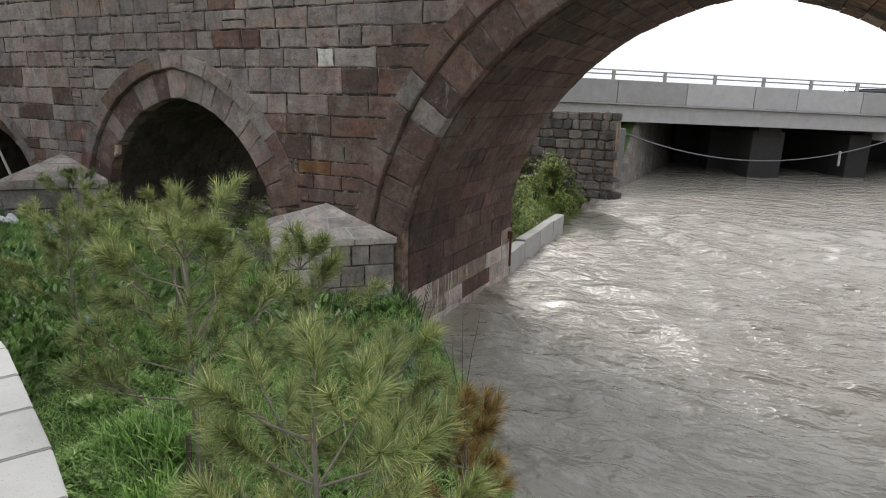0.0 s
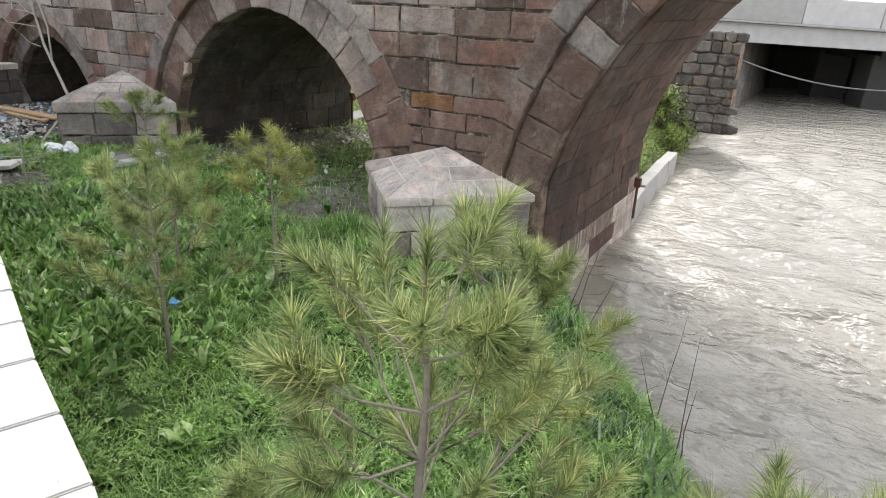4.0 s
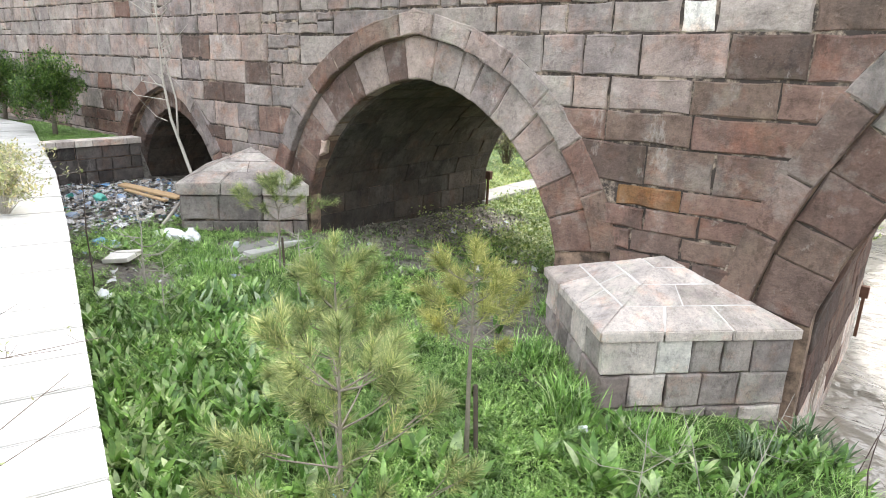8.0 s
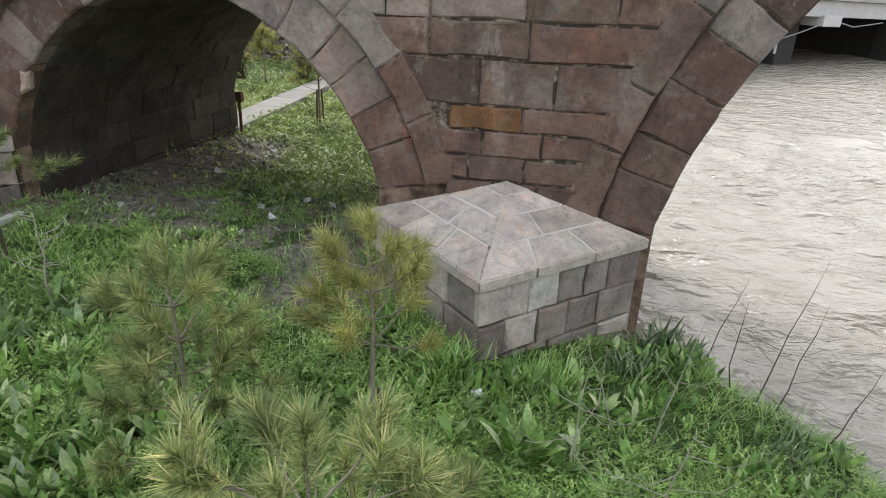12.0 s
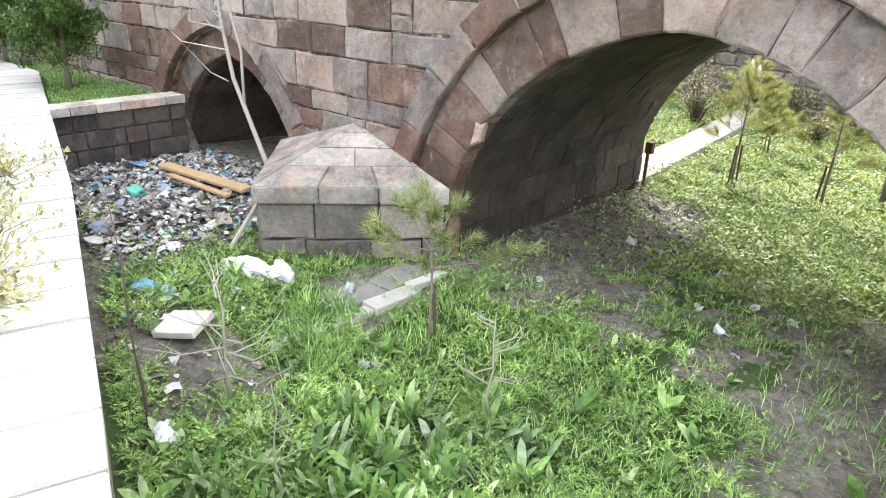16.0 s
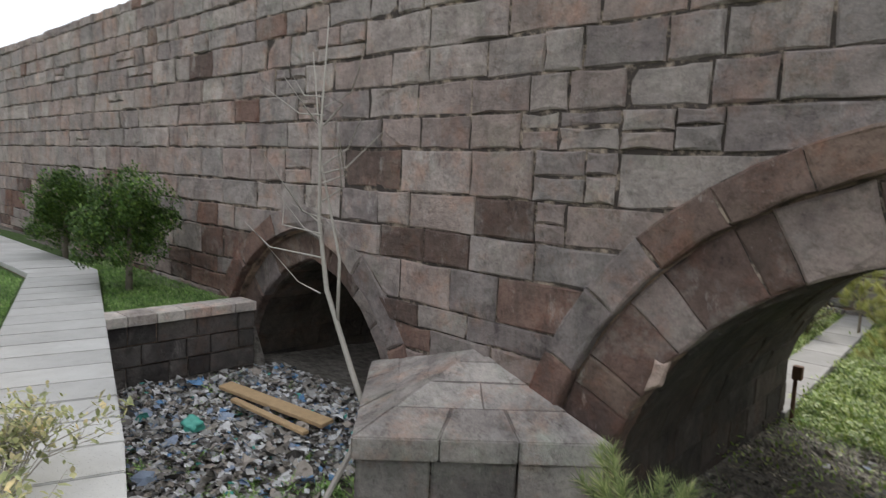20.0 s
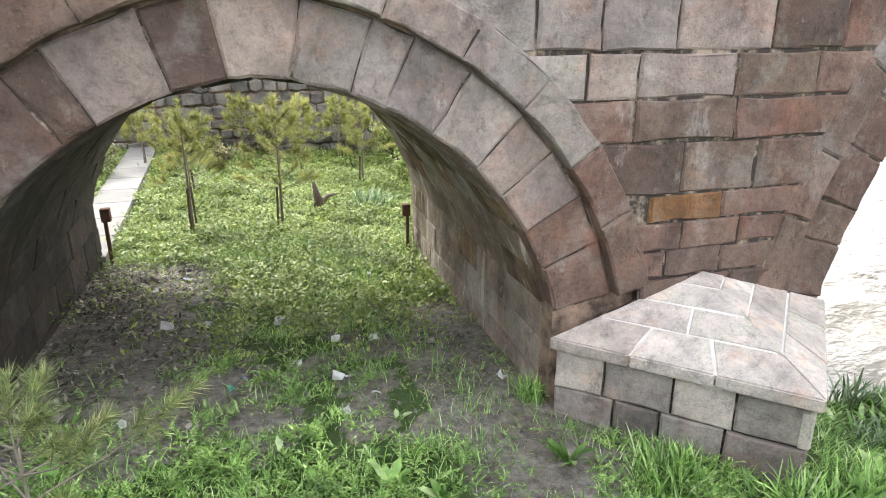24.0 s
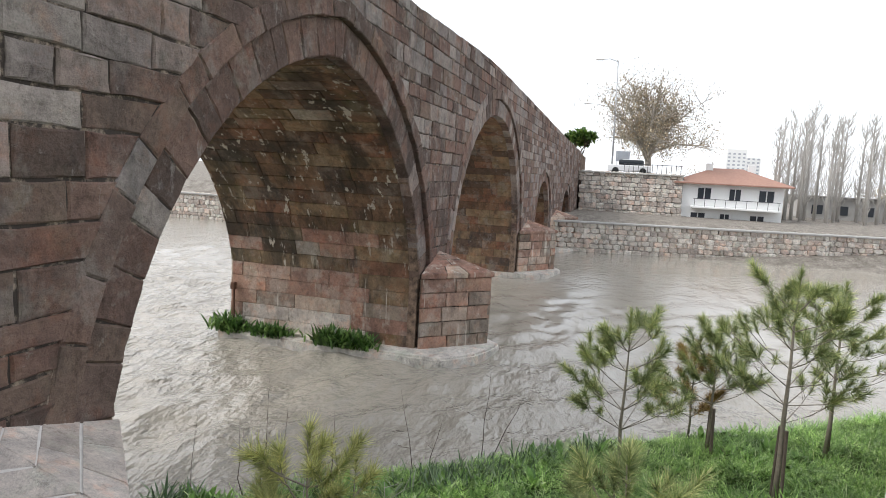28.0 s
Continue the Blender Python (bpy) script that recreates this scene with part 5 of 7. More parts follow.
def weed(x, y, rad, h, n, seed, mat, label, wide=0.2):
    g = np.random.default_rng(seed)
    b = np.stack([g.normal(x, rad * 0.55, n), g.normal(y, rad * 0.55, n), np.zeros(n)], -1)
    b[:, 2] = [ground_z(p, q) - 0.01 for p, q in b[:, :2]]
    ln = h * g.uniform(0.45, 1.1, n)
    v, f = ribbons(b, g.uniform(0, 6.28, n), g.uniform(0.02, 0.6, n), ln, ln * wide * g.uniform(0.7, 1.2, n), g.uniform(0.2, 1.1, n), 4, True, g.uniform(-0.4, 0.4, n))
    ob = thing("weed_clump", label, "plant", group="weed clumps by the cutwater", at=pose(x, y, ground_z(x, y)))
    v = v - np.array([x, y, ground_z(x, y)])
    part("foliage", fill_mesh("foliage", v, f, mat), None, ob)


LEAFY = "clump of broad green weed leaves near the pale cutwater"
for i, (x, y, rad, h, n_) in enumerate(((2.5, -0.75, 0.26, 0.25, 150), (2.75, -0.4, 0.22, 0.3, 110), (1.2, -2.62, 0.12, 0.42, 60), (0.78, -1.85, 0.22, 0.3, 30), (1.0, -1.72, 0.2, 0.3, 30), (2.2, -1.4, 0.25, 0.22, 70), (3.0, -2.2, 0.3, 0.24, 80), (3.9, -3.2, 0.35, 0.22, 80), (1.7, -1.75, 0.25, 0.22, 60), (5.2, -4.1, 0.3, 0.24, 70))):
    weed(x, y, rad, h, n_, 400 + i, dock_mat, LEAFY)
for i, (x, y, rad, h, n_) in enumerate(((0.45, -1.75, 0.22, 0.42, 420), (-0.35, -1.15, 0.25, 0.36, 420), (1.3, -1.55, 0.25, 0.3, 380), (-0.9, 0.25, 0.14, 0.26, 240), (-5.6, -1.9, 0.3, 0.3, 420), (-5.1, -2.3, 0.3, 0.26, 380), (3.4, -5.9, 0.3, 0.42, 420), (4.0, -6.6, 0.3, 0.42, 420), (2.9, -6.0, 0.25, 0.36, 360))):
    weed(x, y, rad, h, n_, 430 + i, grass_mat, "tuft of long bright green grass beside the masonry", 0.04)
for i, (x, y, s) in enumerate(((0.66, -1.66, 0.09), (0.86, -1.72, 0.07), (0.55, -1.8, 0.05), (0.95, -1.66, 0.05))):
    bm_ = bmesh.new()
    bmesh.ops.create_icosphere(bm_, subdivisions=2, radius=s)
    for v_ in bm_.verts:
        v_.co *= 1 + 0.5 * noise.noise(v_.co * 9 + Vector((i * 3.1, 0, 0)))
        v_.co.z *= 0.55
    thing("fallen_stone", "small pale broken stone lying by the cutwater", "stone", bm_, block_stone, pose(x, y, ground_z(x, y) + 0.02, rz=40 * i), group="broken stones")
glaucous_mat = leafy("glaucous_thistle_leaf", [(0.0, (0.13, 0.22, 0.1)), (0.6, (0.27, 0.38, 0.22)), (1.0, (0.55, 0.62, 0.5))], 0.4, 0.2)
sage_mat = leafy("grey_green_shore_plant", [(0.0, (0.08, 0.14, 0.07)), (0.6, (0.18, 0.26, 0.15)), (1.0, (0.36, 0.42, 0.31))], 0.5, 0.25)
for i, (x, y, rad, h, n_) in enumerate(((-3.72, -2.35, 0.26, 0.26, 26), (-3.14, -1.9, 0.24, 0.25, 26), (-3.75, -2.9, 0.28, 0.24, 26), (-3.3, -2.5, 0.3, 0.22, 24), (-4.3, -3.1, 0.28, 0.24, 22), (-2.6, -3.3, 0.3, 0.22, 22), (-1.9, -3.9, 0.3, 0.24, 22), (-1.0, -4.4, 0.3, 0.22, 22))):
    weed(x, y, rad, h, n_, 460 + i, glaucous_mat, "thistle rosette with broad pale grey-green leaves", 0.3)
for i, (x, y, rad, h, n_) in enumerate(((2.44, -0.29, 0.16, 0.42, 70), (2.7, -0.45, 0.16, 0.36, 60), (2.05, -0.95, 0.2, 0.26, 90), (4.0, -3.0, 0.4, 0.3, 200), (4.4, -3.5, 0.4, 0.26, 180), (5.6, -4.5, 0.45, 0.3, 220), (5.1, -4.0, 0.4, 0.28, 180), (3.3, -1.9, 0.35, 0.24, 150))):
    weed(x, y, rad, h, n_, 480 + i, sage_mat, "grey-green upright weed at the water's edge", 0.07)
# the tall slender tree that leans against the small arch
slim = thing("slender_tree", "tall slender bare tree leaning in front of the small arch", "tree", at=pose(-7.75, -0.75, 0.35))
part("trunk", (*tube([(0.2, 0.05, 0), (-0.45, 0.1, 0.9), (-0.95, 0.1, 1.75), (-1.05, 0.05, 2.5), (-1.0, 0.0, 3.4), (-0.9, 0.0, 4.6)], [0.036, 0.033, 0.028, 0.022, 0.014, 0.006], 8), (), True), twig_mat, slim)
part("second_stem", (*tube([(-0.75, 0.1, 1.35), (-0.82, 0.16, 2.1), (-1.1, 0.1, 3.1), (-1.3, 0.1, 4.3)], [0.022, 0.018, 0.012, 0.005], 7), (), True), twig_mat, slim)
_tw, _r = [], random.Random(5)
for i in range(15):
    s = _r.uniform(1.6, 4.0)
    o = Vector((-1.0, 0.05, s))
    sx = _r.choice((-1, -1, 1))
    ln = _r.uniform(0.4, 1.2)
    _tw.append(tube([o, o + Vector((sx * ln * 0.6, _r.uniform(-0.25, 0.1), _r.uniform(0.02, 0.2))), o + Vector((sx * ln, _r.uniform(-0.4, 0.1), _r.uniform(0.2, 0.7)))], [0.011, 0.008, 0.003], 5, False))
for t_ in _tw:
    part("branch", (*t_, (), True), twig_mat, slim)


def leaf_cloud(centres, radii, n, size, mat, r, squash=1.0):
    base, az, ln = [], [], []
    for _ in range(n):
        i = r.randrange(len(centres))
        d = Vector((r.gauss(0, 1), r.gauss(0, 1), r.gauss(0, 1))).normalized() * radii[i] * (0.55 + 0.5 * r.random() ** 0.5)
        d.z *= squash
        base.append(Vector(centres[i]) + d)
        ln.append(size * r.uniform(0.6, 1.4))
    m = len(base)
    ln = np.array(ln)
    v, f = ribbons(np.array(base), nrg.uniform(0, 6.28, m), nrg.uniform(0.1, 2.2, m), ln, ln * nrg.uniform(0.35, 0.6, m), nrg.uniform(0.0, 0.9, m), 2, True)
    return fill_mesh("leaves", v, f, mat)


def shrub(name, x, y, z, w, h, seed, leaf_mat, wood_mat, label, leaves, size, stems=40, fine=1.0):
    r = random.Random(seed)
    ob = thing(name, label, "shrub", at=pose(x, y, z))
    tw, tips = [], []
    for i in range(stems):
        a, s = r.uniform(0, 6.28), r.uniform(0.1, 1.0)
        tip = Vector((math.cos(a) * w * s, math.sin(a) * w * s, h * r.uniform(0.55, 1.05) * (1.1 - 0.4 * s * s)))
        mid = Vector((tip.x * 0.35, tip.y * 0.35, tip.z * 0.6))
        o = Vector((tip.x * 0.1, tip.y * 0.1, 0))
        tw.append(tube([o, mid, tip], [0.009 * fine, 0.006 * fine, 0.002], 4, False))
        tips += [mid.lerp(tip, 0.35), mid.lerp(tip, 0.7), tip, mid]
        for _ in range(3):
            b = mid.lerp(tip, r.uniform(0, 0.8))
            e = b + Vector((r.uniform(-1, 1), r.uniform(-1, 1), r.uniform(0.0, 1))) * 0.18 * h
            tw.append(tube([b, e], [0.004 * fine, 0.0015], 3, False))
            tips.append(e)
    part("twigwork", join(tw), wood_mat, ob)
    if leaves:
        part("foliage", leaf_cloud(tips, [0.07 * h] * len(tips), leaves, size, leaf_mat, r), None, ob)
    return ob


spring_leaf = leafy("yellow_green_spring_leaf", [(0.0, (0.12, 0.13, 0.025)), (0.6, (0.27, 0.27, 0.05)), (1.0, (0.44, 0.4, 0.1))], 0.5, 0.4)
pale_leaf = leafy("greyish_variegated_leaf", [(0.0, (0.2, 0.23, 0.11)), (0.6, (0.36, 0.37, 0.2)), (1.0, (0.5, 0.42, 0.26))], 0.5, 0.35)
thuja_leaf = leafy("clipped_thuja", [(0.0, (0.035, 0.08, 0.018)), (0.6, (0.08, 0.16, 0.03)), (1.0, (0.18, 0.27, 0.06))], 0.55, 0.2)
for i, (x, y, w, h) in enumerate(((-9.6, -4.95, 0.95, 2.0), (-11.4, -4.9, 1.3, 2.7), (-13.6, -4.2, 1.3, 2.7), (-16.5, -3.9, 1.5, 2.8), (-8.6, -5.5, 0.9, 1.9), (-20.5, -3.4, 1.6, 3.0), (-7.6, -6.0, 1.0, 1.6), (-9.6, -6.3, 1.3, 2.1), (-12.6, -5.6, 1.4, 2.5), (-8.7, -4.95, 0.75, 1.3), (-11.1, -4.5, 1.0, 1.7), (-9.7, -4.75, 0.8, 1.5), (-13.2, -3.6, 0.9, 1.5))):
    shrub("flowering_shrub", x, y, 1.38, w, h, 40 + i, spring_leaf, dark_twig_mat, "twiggy shrub with small yellow-green spring leaves", 2500, 0.038, 230)
for i, (x, y, w, h) in enumerate(((-6.0, -4.35, 0.85, 0.6), (-7.2, -4.0, 0.7, 0.5), (-5.1, -4.7, 0.65, 0.45))):
    shrub("leaning_bush", x, y, 1.5, w, h, 61 + i, pale_leaf, twig_mat, "bush with pale variegated leaves leaning over the coping", 1100, 0.05, 40, 0.7)
for i, (x, y, w, h) in enumerate(((1.9, -7.65, 1.0, 0.5), (0.4, -6.95, 1.0, 0.5), (-1.0, -6.4, 0.9, 0.55))):
    shrub("bare_bush", x, y, 1.47, w, h, 63 + i, pale_leaf, dark_twig_mat, "thin bare bush with wiry twigs hanging over the coping slabs", 160, 0.03, 22, 0.45)
for i, (x, y, rad) in enumerate(((-13.3, -0.95, 0.72), (-16.9, -0.75, 0.7))):
    r_ = random.Random(70 + i)
    ob_ = thing("thuja_shrub", "bushy dark green thuja on a short trunk standing on the lawn", "shrub", at=pose(x, y, 1.38), group="clipped thujas")
    part("trunk", (*tube([(0, 0, 0), (0.02, 0, 0.5), (0, 0.02, 1.0)], [0.06, 0.05, 0.03], 8), (), True), bark_mat, ob_)
    cs = [Vector((r_.gauss(0, 1), r_.gauss(0, 1), r_.gauss(0, 1))).normalized() * rad * r_.uniform(0.3, 0.9) for _ in range(60)]
    cs = [Vector((c_.x * (1.1 - 0.35 * c_.z / rad), c_.y * (1.1 - 0.35 * c_.z / rad), c_.z * 1.2 + 0.35 + rad)) for c_ in cs]
    part("crown", leaf_cloud(cs, [rad * r_.uniform(0.2, 0.4) for _ in cs], 17000, 0.052, thuja_leaf, r_), None, ob_)
brush_leaf = leafy("dull_olive_brush", [(0.0, (0.1, 0.1, 0.05)), (0.6, (0.2, 0.21, 0.1)), (1.0, (0.36, 0.34, 0.2))], 0.6, 0.25)
for i, (x, y, w, h) in enumerate(((-6.9, 11.6, 0.8, 1.1), (-7.6, 13.2, 1.0, 1.5), (-5.2, 14.3, 0.9, 1.3), (-2.9, 14.6, 0.8, 1.1), (-0.6, 14.4, 0.9, 1.4), (-4.2, 12.6, 0.5, 0.7), (-8.6, 11.0, 0.9, 1.3))):
    shrub("dry_brush", x, y, ground_z(x, y) - 0.03, w, h, 340 + i, brush_leaf, dark_twig_mat, "dull olive and brown brush in front of the rubble wall", 1100, 0.07, 60)
stump = thing("broken_stump", "short split dead stump standing in the meadow", "stump", at=pose(-2.15, 8.3, ground_z(-2.15, 8.3)))
part("trunk", (*tube([(0, 0, -0.05), (0.02, 0.0, 0.25), (-0.06, 0.02, 0.62)], [0.1, 0.09, 0.03], 9), (), True), dark_twig_mat, stump)
part("split_limb", (*tube([(0.03, 0, 0.12), (0.22, 0.05, 0.3), (0.42, 0.05, 0.34)], [0.06, 0.05, 0.02], 7), (), True), bark_mat, stump)
weed(-0.98, 8.4, 0.35, 0.5, 90, 497, glaucous_mat, "tall clump of blue-green blade leaves in the meadow", 0.1)
# tufts on the footing of the river pier
footing_leaf = leafy("dark_footing_leaf", [(0.0, (0.04, 0.09, 0.025)), (0.6, (0.1, 0.2, 0.05)), (1.0, (0.24, 0.36, 0.12))], 0.4, 0.3)
for i, (x, y, s) in enumerate(((11.75, 3.9, 0.3), (11.75, 2.3, 0.4), (11.75, 1.5, 0.36), (11.8, 4.3, 0.26), (11.8, 1.9, 0.36), (11.75, 5.1, 0.3), (11.9, 5.35, 0.4))):
    n_ = 260
    b_ = np.stack([nrg.normal(x, s * 0.35, n_), nrg.normal(y, s * 0.6, n_), np.full(n_, -1.08)], -1)
    v_, f_ = ribbons(b_, nrg.uniform(0, 6.28, n_), nrg.uniform(0.1, 0.8, n_), nrg.uniform(0.4, 1.2, n_) * s * 1.25, nrg.uniform(0.045, 0.09, n_), nrg.uniform(0.2, 1.0, n_), 3, True)
    thing("pier_plant", "green leafy tuft growing on the pier footing above the water", "plant", fill_mesh("tuft", v_, f_, footing_leaf), group="tufts on the pier")

# ---- concrete road bridge upstream ----
dark_steel = plain("dark_railing_steel", (0.09, 0.09, 0.095), 0.5, 0.6)
grey_steel = plain("galvanised_steel", (0.42, 0.43, 0.44), 0.45, 0.7)


def build_road_bridge():
    """Built along its own axis (x along the deck, y across it), then turned and tilted to its place."""
    fb = thing("road_bridge", "grey concrete road bridge with steel railing and dark underside", "bridge", at=pose(0.0, 26.58, 0.0, 0, 1.43, 36))
    part("deck", box(24, 8.6, 2.75, 56, 16.6, 0.24, 0.02), dark_concrete, fb)
    # the edge beam, its dark shadow gap and ledge, the parapet cast in bays
    part("edge_beam", box(24, 0, 2.37, 56, 0.45, 0.88, 0.03, 2), white_concrete, fb)
    part("ledge", box(24, -0.16, 2.87, 56, 0.62, 0.09, 0.015), concrete, fb)
    r = random.Random(53)
    x = -4.0
    while x < 52:
        w = r.uniform(2.6, 4.6)
        part("parapet_bay", box(x + w / 2, 0.04 + r.uniform(-0.012, 0.012), 3.52, w - 0.03, 0.24, 1.2, 0.02), concrete if r.random() < 0.7 else white_concrete, fb)
        x += w
    # girders take the concrete that carries the underside's shade in its colour
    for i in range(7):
        part("girder", box(24, 1.6 + i * 2.2, 2.28, 56, 0.45, 0.8, 0.02), shaded_concrete, fb)
    for i in range(18):
        part("railing_post", box(-3.4 + i * 2.95, 0.04, 4.36, 0.16, 0.13, 0.56, 0.01), concrete, fb)
    for z in (4.62, 4.4):
        part("rail", tube([(-4, 0.04, z), (52, 0.04, z)], 0.035, 6), grey_steel, fb)
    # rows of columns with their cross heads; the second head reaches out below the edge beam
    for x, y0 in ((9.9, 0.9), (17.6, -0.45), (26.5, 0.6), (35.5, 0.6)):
        part("cross_head", box(x, y0 + 8.0, 1.72, 1.5, 16.0, 0.62, 0.05, 2), white_concrete if y0 < 0 else shaded_concrete, fb, "light concrete cross head" if y0 < 0 else "")
        # solid walls added to block the light between the farther columns
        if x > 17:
            part("pier_wall", box(x - (1.6 if y0 < 0 else 0.0), 9.2, 0.05, 1.4, 14.0, 3.3, 0.06, 2), shaded_concrete, fb, "solid concrete pier wall, darkened in colour for the deck shade")
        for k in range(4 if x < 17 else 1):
            part("column", box(x - (1.6 if y0 < 0 else 0.0), 1.6 + k * 4.4, 0.05, 2.1 if y0 > 0 else 1.5, 1.3, 3.3, 0.08, 2), shaded_concrete, fb, "concrete column, darkened in colour for the shade under the deck")
    part("abutment", box(-4.2, 8.4, 0.6, 8.6, 16.6, 3.1, 0.04), shaded_concrete, fb)
    part("abutment_return", box(-1.25, -1.7, -0.4, 0.5, 3.6, 4.2, 0.05, 2), dark_concrete, fb, "stained concrete face at the end of the wing wall")
    part("abutment", box(48, 8.4, 0.6, 8.2, 16.6, 3.1, 0.04), concrete, fb)
    # cable slung below the beam, with a pipe end hanging from it
    sag = [(u, -0.4, 1.45 + 0.02 * u - 1.55 * (1 - ((u - 8.75) / 8.75) ** 2)) for u in np.linspace(0.0, 17.5, 22)]
    part("cable", (*tube(sag + [(19.5, -0.4, 1.45), (22.0, -0.4, 1.75)], 0.04, 5), (), True), plain("grey_cable", (0.2, 0.2, 0.2), 0.5), fb)
    part("hanging_pipe", tube([(13.6, -0.4, 0.75), (13.62, -0.4, -0.1)], 0.07, 8), white_concrete, fb, "short pale pipe hanging from the cable")
    # a rough stone wing wall beside the abutment
    chunks, r = [], random.Random(31)
    for k in range(9):
        x = -6.0
        while x < -1.6:
            e = x + r.uniform(0.25, 0.6)
            z0 = -2.36 + k * 0.36
            chunks.append(block([(x + 0.02, -3.5 + r.uniform(-0.05, 0.05), z0 + r.uniform(0.0, 0.06)), (x * 0.5 + e * 0.5, -3.5, z0 - r.uniform(0.0, 0.05)), (e - 0.02, -3.5, z0 + r.uniform(0.0, 0.06)), (e - 0.03, -3.5, z0 + 0.33), (x + 0.02, -3.5, z0 + r.uniform(0.28, 0.34))], (0, -1, 0), 0.25, 0.03, 0.02))
            x = e
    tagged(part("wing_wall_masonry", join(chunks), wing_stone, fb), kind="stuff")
    part("wing_wall", box(-3.75, -3.0, -0.9, 4.5, 0.9, 3.3), mortar, fb)
    return fb


build_road_bridge()
tyre_rubber = plain("tyre_rubber", (0.02, 0.02, 0.02), 0.8)


# small vehicles seen over the parapet
def far_car(x, y, z, seed, label, paint, turn=0.0):
    car = thing("car", label, "car", at=pose(x, y, z, rz=turn))
    body = plain("car_paint_" + str(seed), paint, 0.3)
    bm = box(0, 0, 0.55, 4.0, 1.65, 0.6, 0.12, 3)
    part("body", bm, body, car)
    bm = box(-0.15, 0, 1.08, 2.3, 1.45, 0.55, 0.2, 3)
    part("cabin", bm, plain("car_glass_" + str(seed), (0.03, 0.035, 0.04), 0.1), car)
    part("roof", box(-0.2, 0, 1.36, 1.7, 1.3, 0.06, 0.02), body, car)
    for sx in (-1.25, 1.25):
        for sy in (-0.78, 0.78):
            w = tube([(sx, sy - 0.09, 0.31), (sx, sy + 0.09, 0.31)], 0.31, 14)
            part("wheel", w, tyre_rubber, car)
    return car


far_car(12.6, 38.4, 2.6, 1, "dark small car on the road bridge", (0.05, 0.06, 0.07), 36)
far_car(22.0, 45.0, 2.35, 2, "grey small car on the road bridge", (0.3, 0.3, 0.31), 36)
# pale wall of the river bend beyond the road bridge
bend = thing("bend_wall", "pale concrete wall of the river bend beyond the road bridge", "wall", kind="structure")
for i in range(14):
    part("wall_bay", box(-6 + i * 2.6, 68.0, 0.2, 2.55, 0.5, 3.0, 0.03), concrete, bend)
    part("buttress", box(-7.3 + i * 2.6, 67.6, -0.1, 0.5, 0.5, 2.2, 0.03), white_concrete, bend)

# ---- low kerb wall and bank on the far side of the old bridge ----
kerb = thing("bank_kerb", "low pale concrete kerb wall along the water", "wall", kind="structure")
_k = [(2.2, 5.55), (2.06, 7.0), (1.96, 8.6), (1.86, 10.2), (1.8, 11.5)]
for (xa_, ya_), (xb_, yb_) in zip(_k, _k[1:]):
    d_ = math.hypot(xb_ - xa_, yb_ - ya_)
    part("kerb_wall", box(0, 0, 0, 0.3, d_ - 0.03, 0.75, 0.03, 2), concrete, kerb).matrix_world = pose((xa_ + xb_) / 2 - 0.12, (ya_ + yb_) / 2, -1.05 + rng.uniform(-0.04, 0.03), rng.uniform(-1, 1), rng.uniform(-2, 2), math.degrees(math.atan2(xa_ - xb_, yb_ - ya_)))
strip = thing("concrete_strip", "pale concrete strip along the meadow behind the bridge", "path")
for i in range(9):
    part("strip_slab", box(0, i * 1.15, 0.06, 0.75, 1.135, 0.3, 0.02, 2), strip_concrete, strip)
strip.matrix_world = pose(-5.95, 5.9, -0.05, 0, 0, 2.5)

# rubble wall closing the meadow
rubble = thing("rubble_wall", "tall wall of grey rubble stones behind the meadow", "wall", kind="structure")


def rubble_face(parent, name, x0, x1, y, z0, z1, seed, size=0.34, mat=None, normal=(0, -1, 0), along="x"):
    r = random.Random(seed)
    chunks = []
    z, row = z0, 0
    while z < z1:
        h = size * r.uniform(0.75, 1.2)
        x = x0 - r.uniform(0, 0.2)
        while x < x1:
            e = x + size * r.uniform(0.8, 1.9)
            o = r.uniform(-0.04, 0.05)
            c = [(x + 0.02, z + r.uniform(0.0, 0.06)), (x + (e - x) * 0.5, z - r.uniform(0, 0.05)), (e - 0.02, z + r.uniform(0.0, 0.07)), (e - 0.01, z + h - r.uniform(0.03, 0.09)), (x + (e - x) * 0.5, z + h + r.uniform(-0.03, 0.02)), (x + 0.01, z + h - r.uniform(0.03, 0.09))]
            poly = [(p, y + o, q) if along == "x" else (y + o, p, q) for p, q in c]
            chunks.append(block(poly, normal, 0.2, 0.035, 0.02))
            x = e
        z += h
    tagged(part(name, join(chunks), mat or rubble_stone, parent), kind="stuff")


rubble_face(rubble, "rubble_stones", -16, 2.4, 15.3, -0.6, 2.6, 3)
part("wall_core", box(-6.8, 15.75, 1.0, 18.6, 0.7, 3.3), mortar, rubble)
thing("plastic_sheet", "scrap of white plastic caught on the rubble wall", "litter", leaf_cloud([Vector((-6.66, 15.1, 1.2))], [0.16], 26, 0.22, plain("white_plastic", (0.75, 0.76, 0.78), 0.4), random.Random(3)))

# ---- the far bank with its walls, house and trees ----
bank = thing("bank_wall", "pale rubble wall of the far bank above the water", "wall", kind="structure")
pale_rubble = stone("pale_bank_rubble", [(0.42, 0.39, 0.35), (0.5, 0.47, 0.43), (0.35, 0.31, 0.28), (0.55, 0.52, 0.48), (0.5, 0.42, 0.37)], True, pale=0.4, dark=0.2, tone=1.1)
rubble_face(bank, "bank_stones", -32, 1.5, 0.0, -1.7, 0.66, 17, 0.34, pale_rubble, (-1, 0, 0), "y")
bank.children[-1].matrix_world = pose(41.3, -4.8, 0, 0, 0, 16) @ pose(0, 4.8, 0)
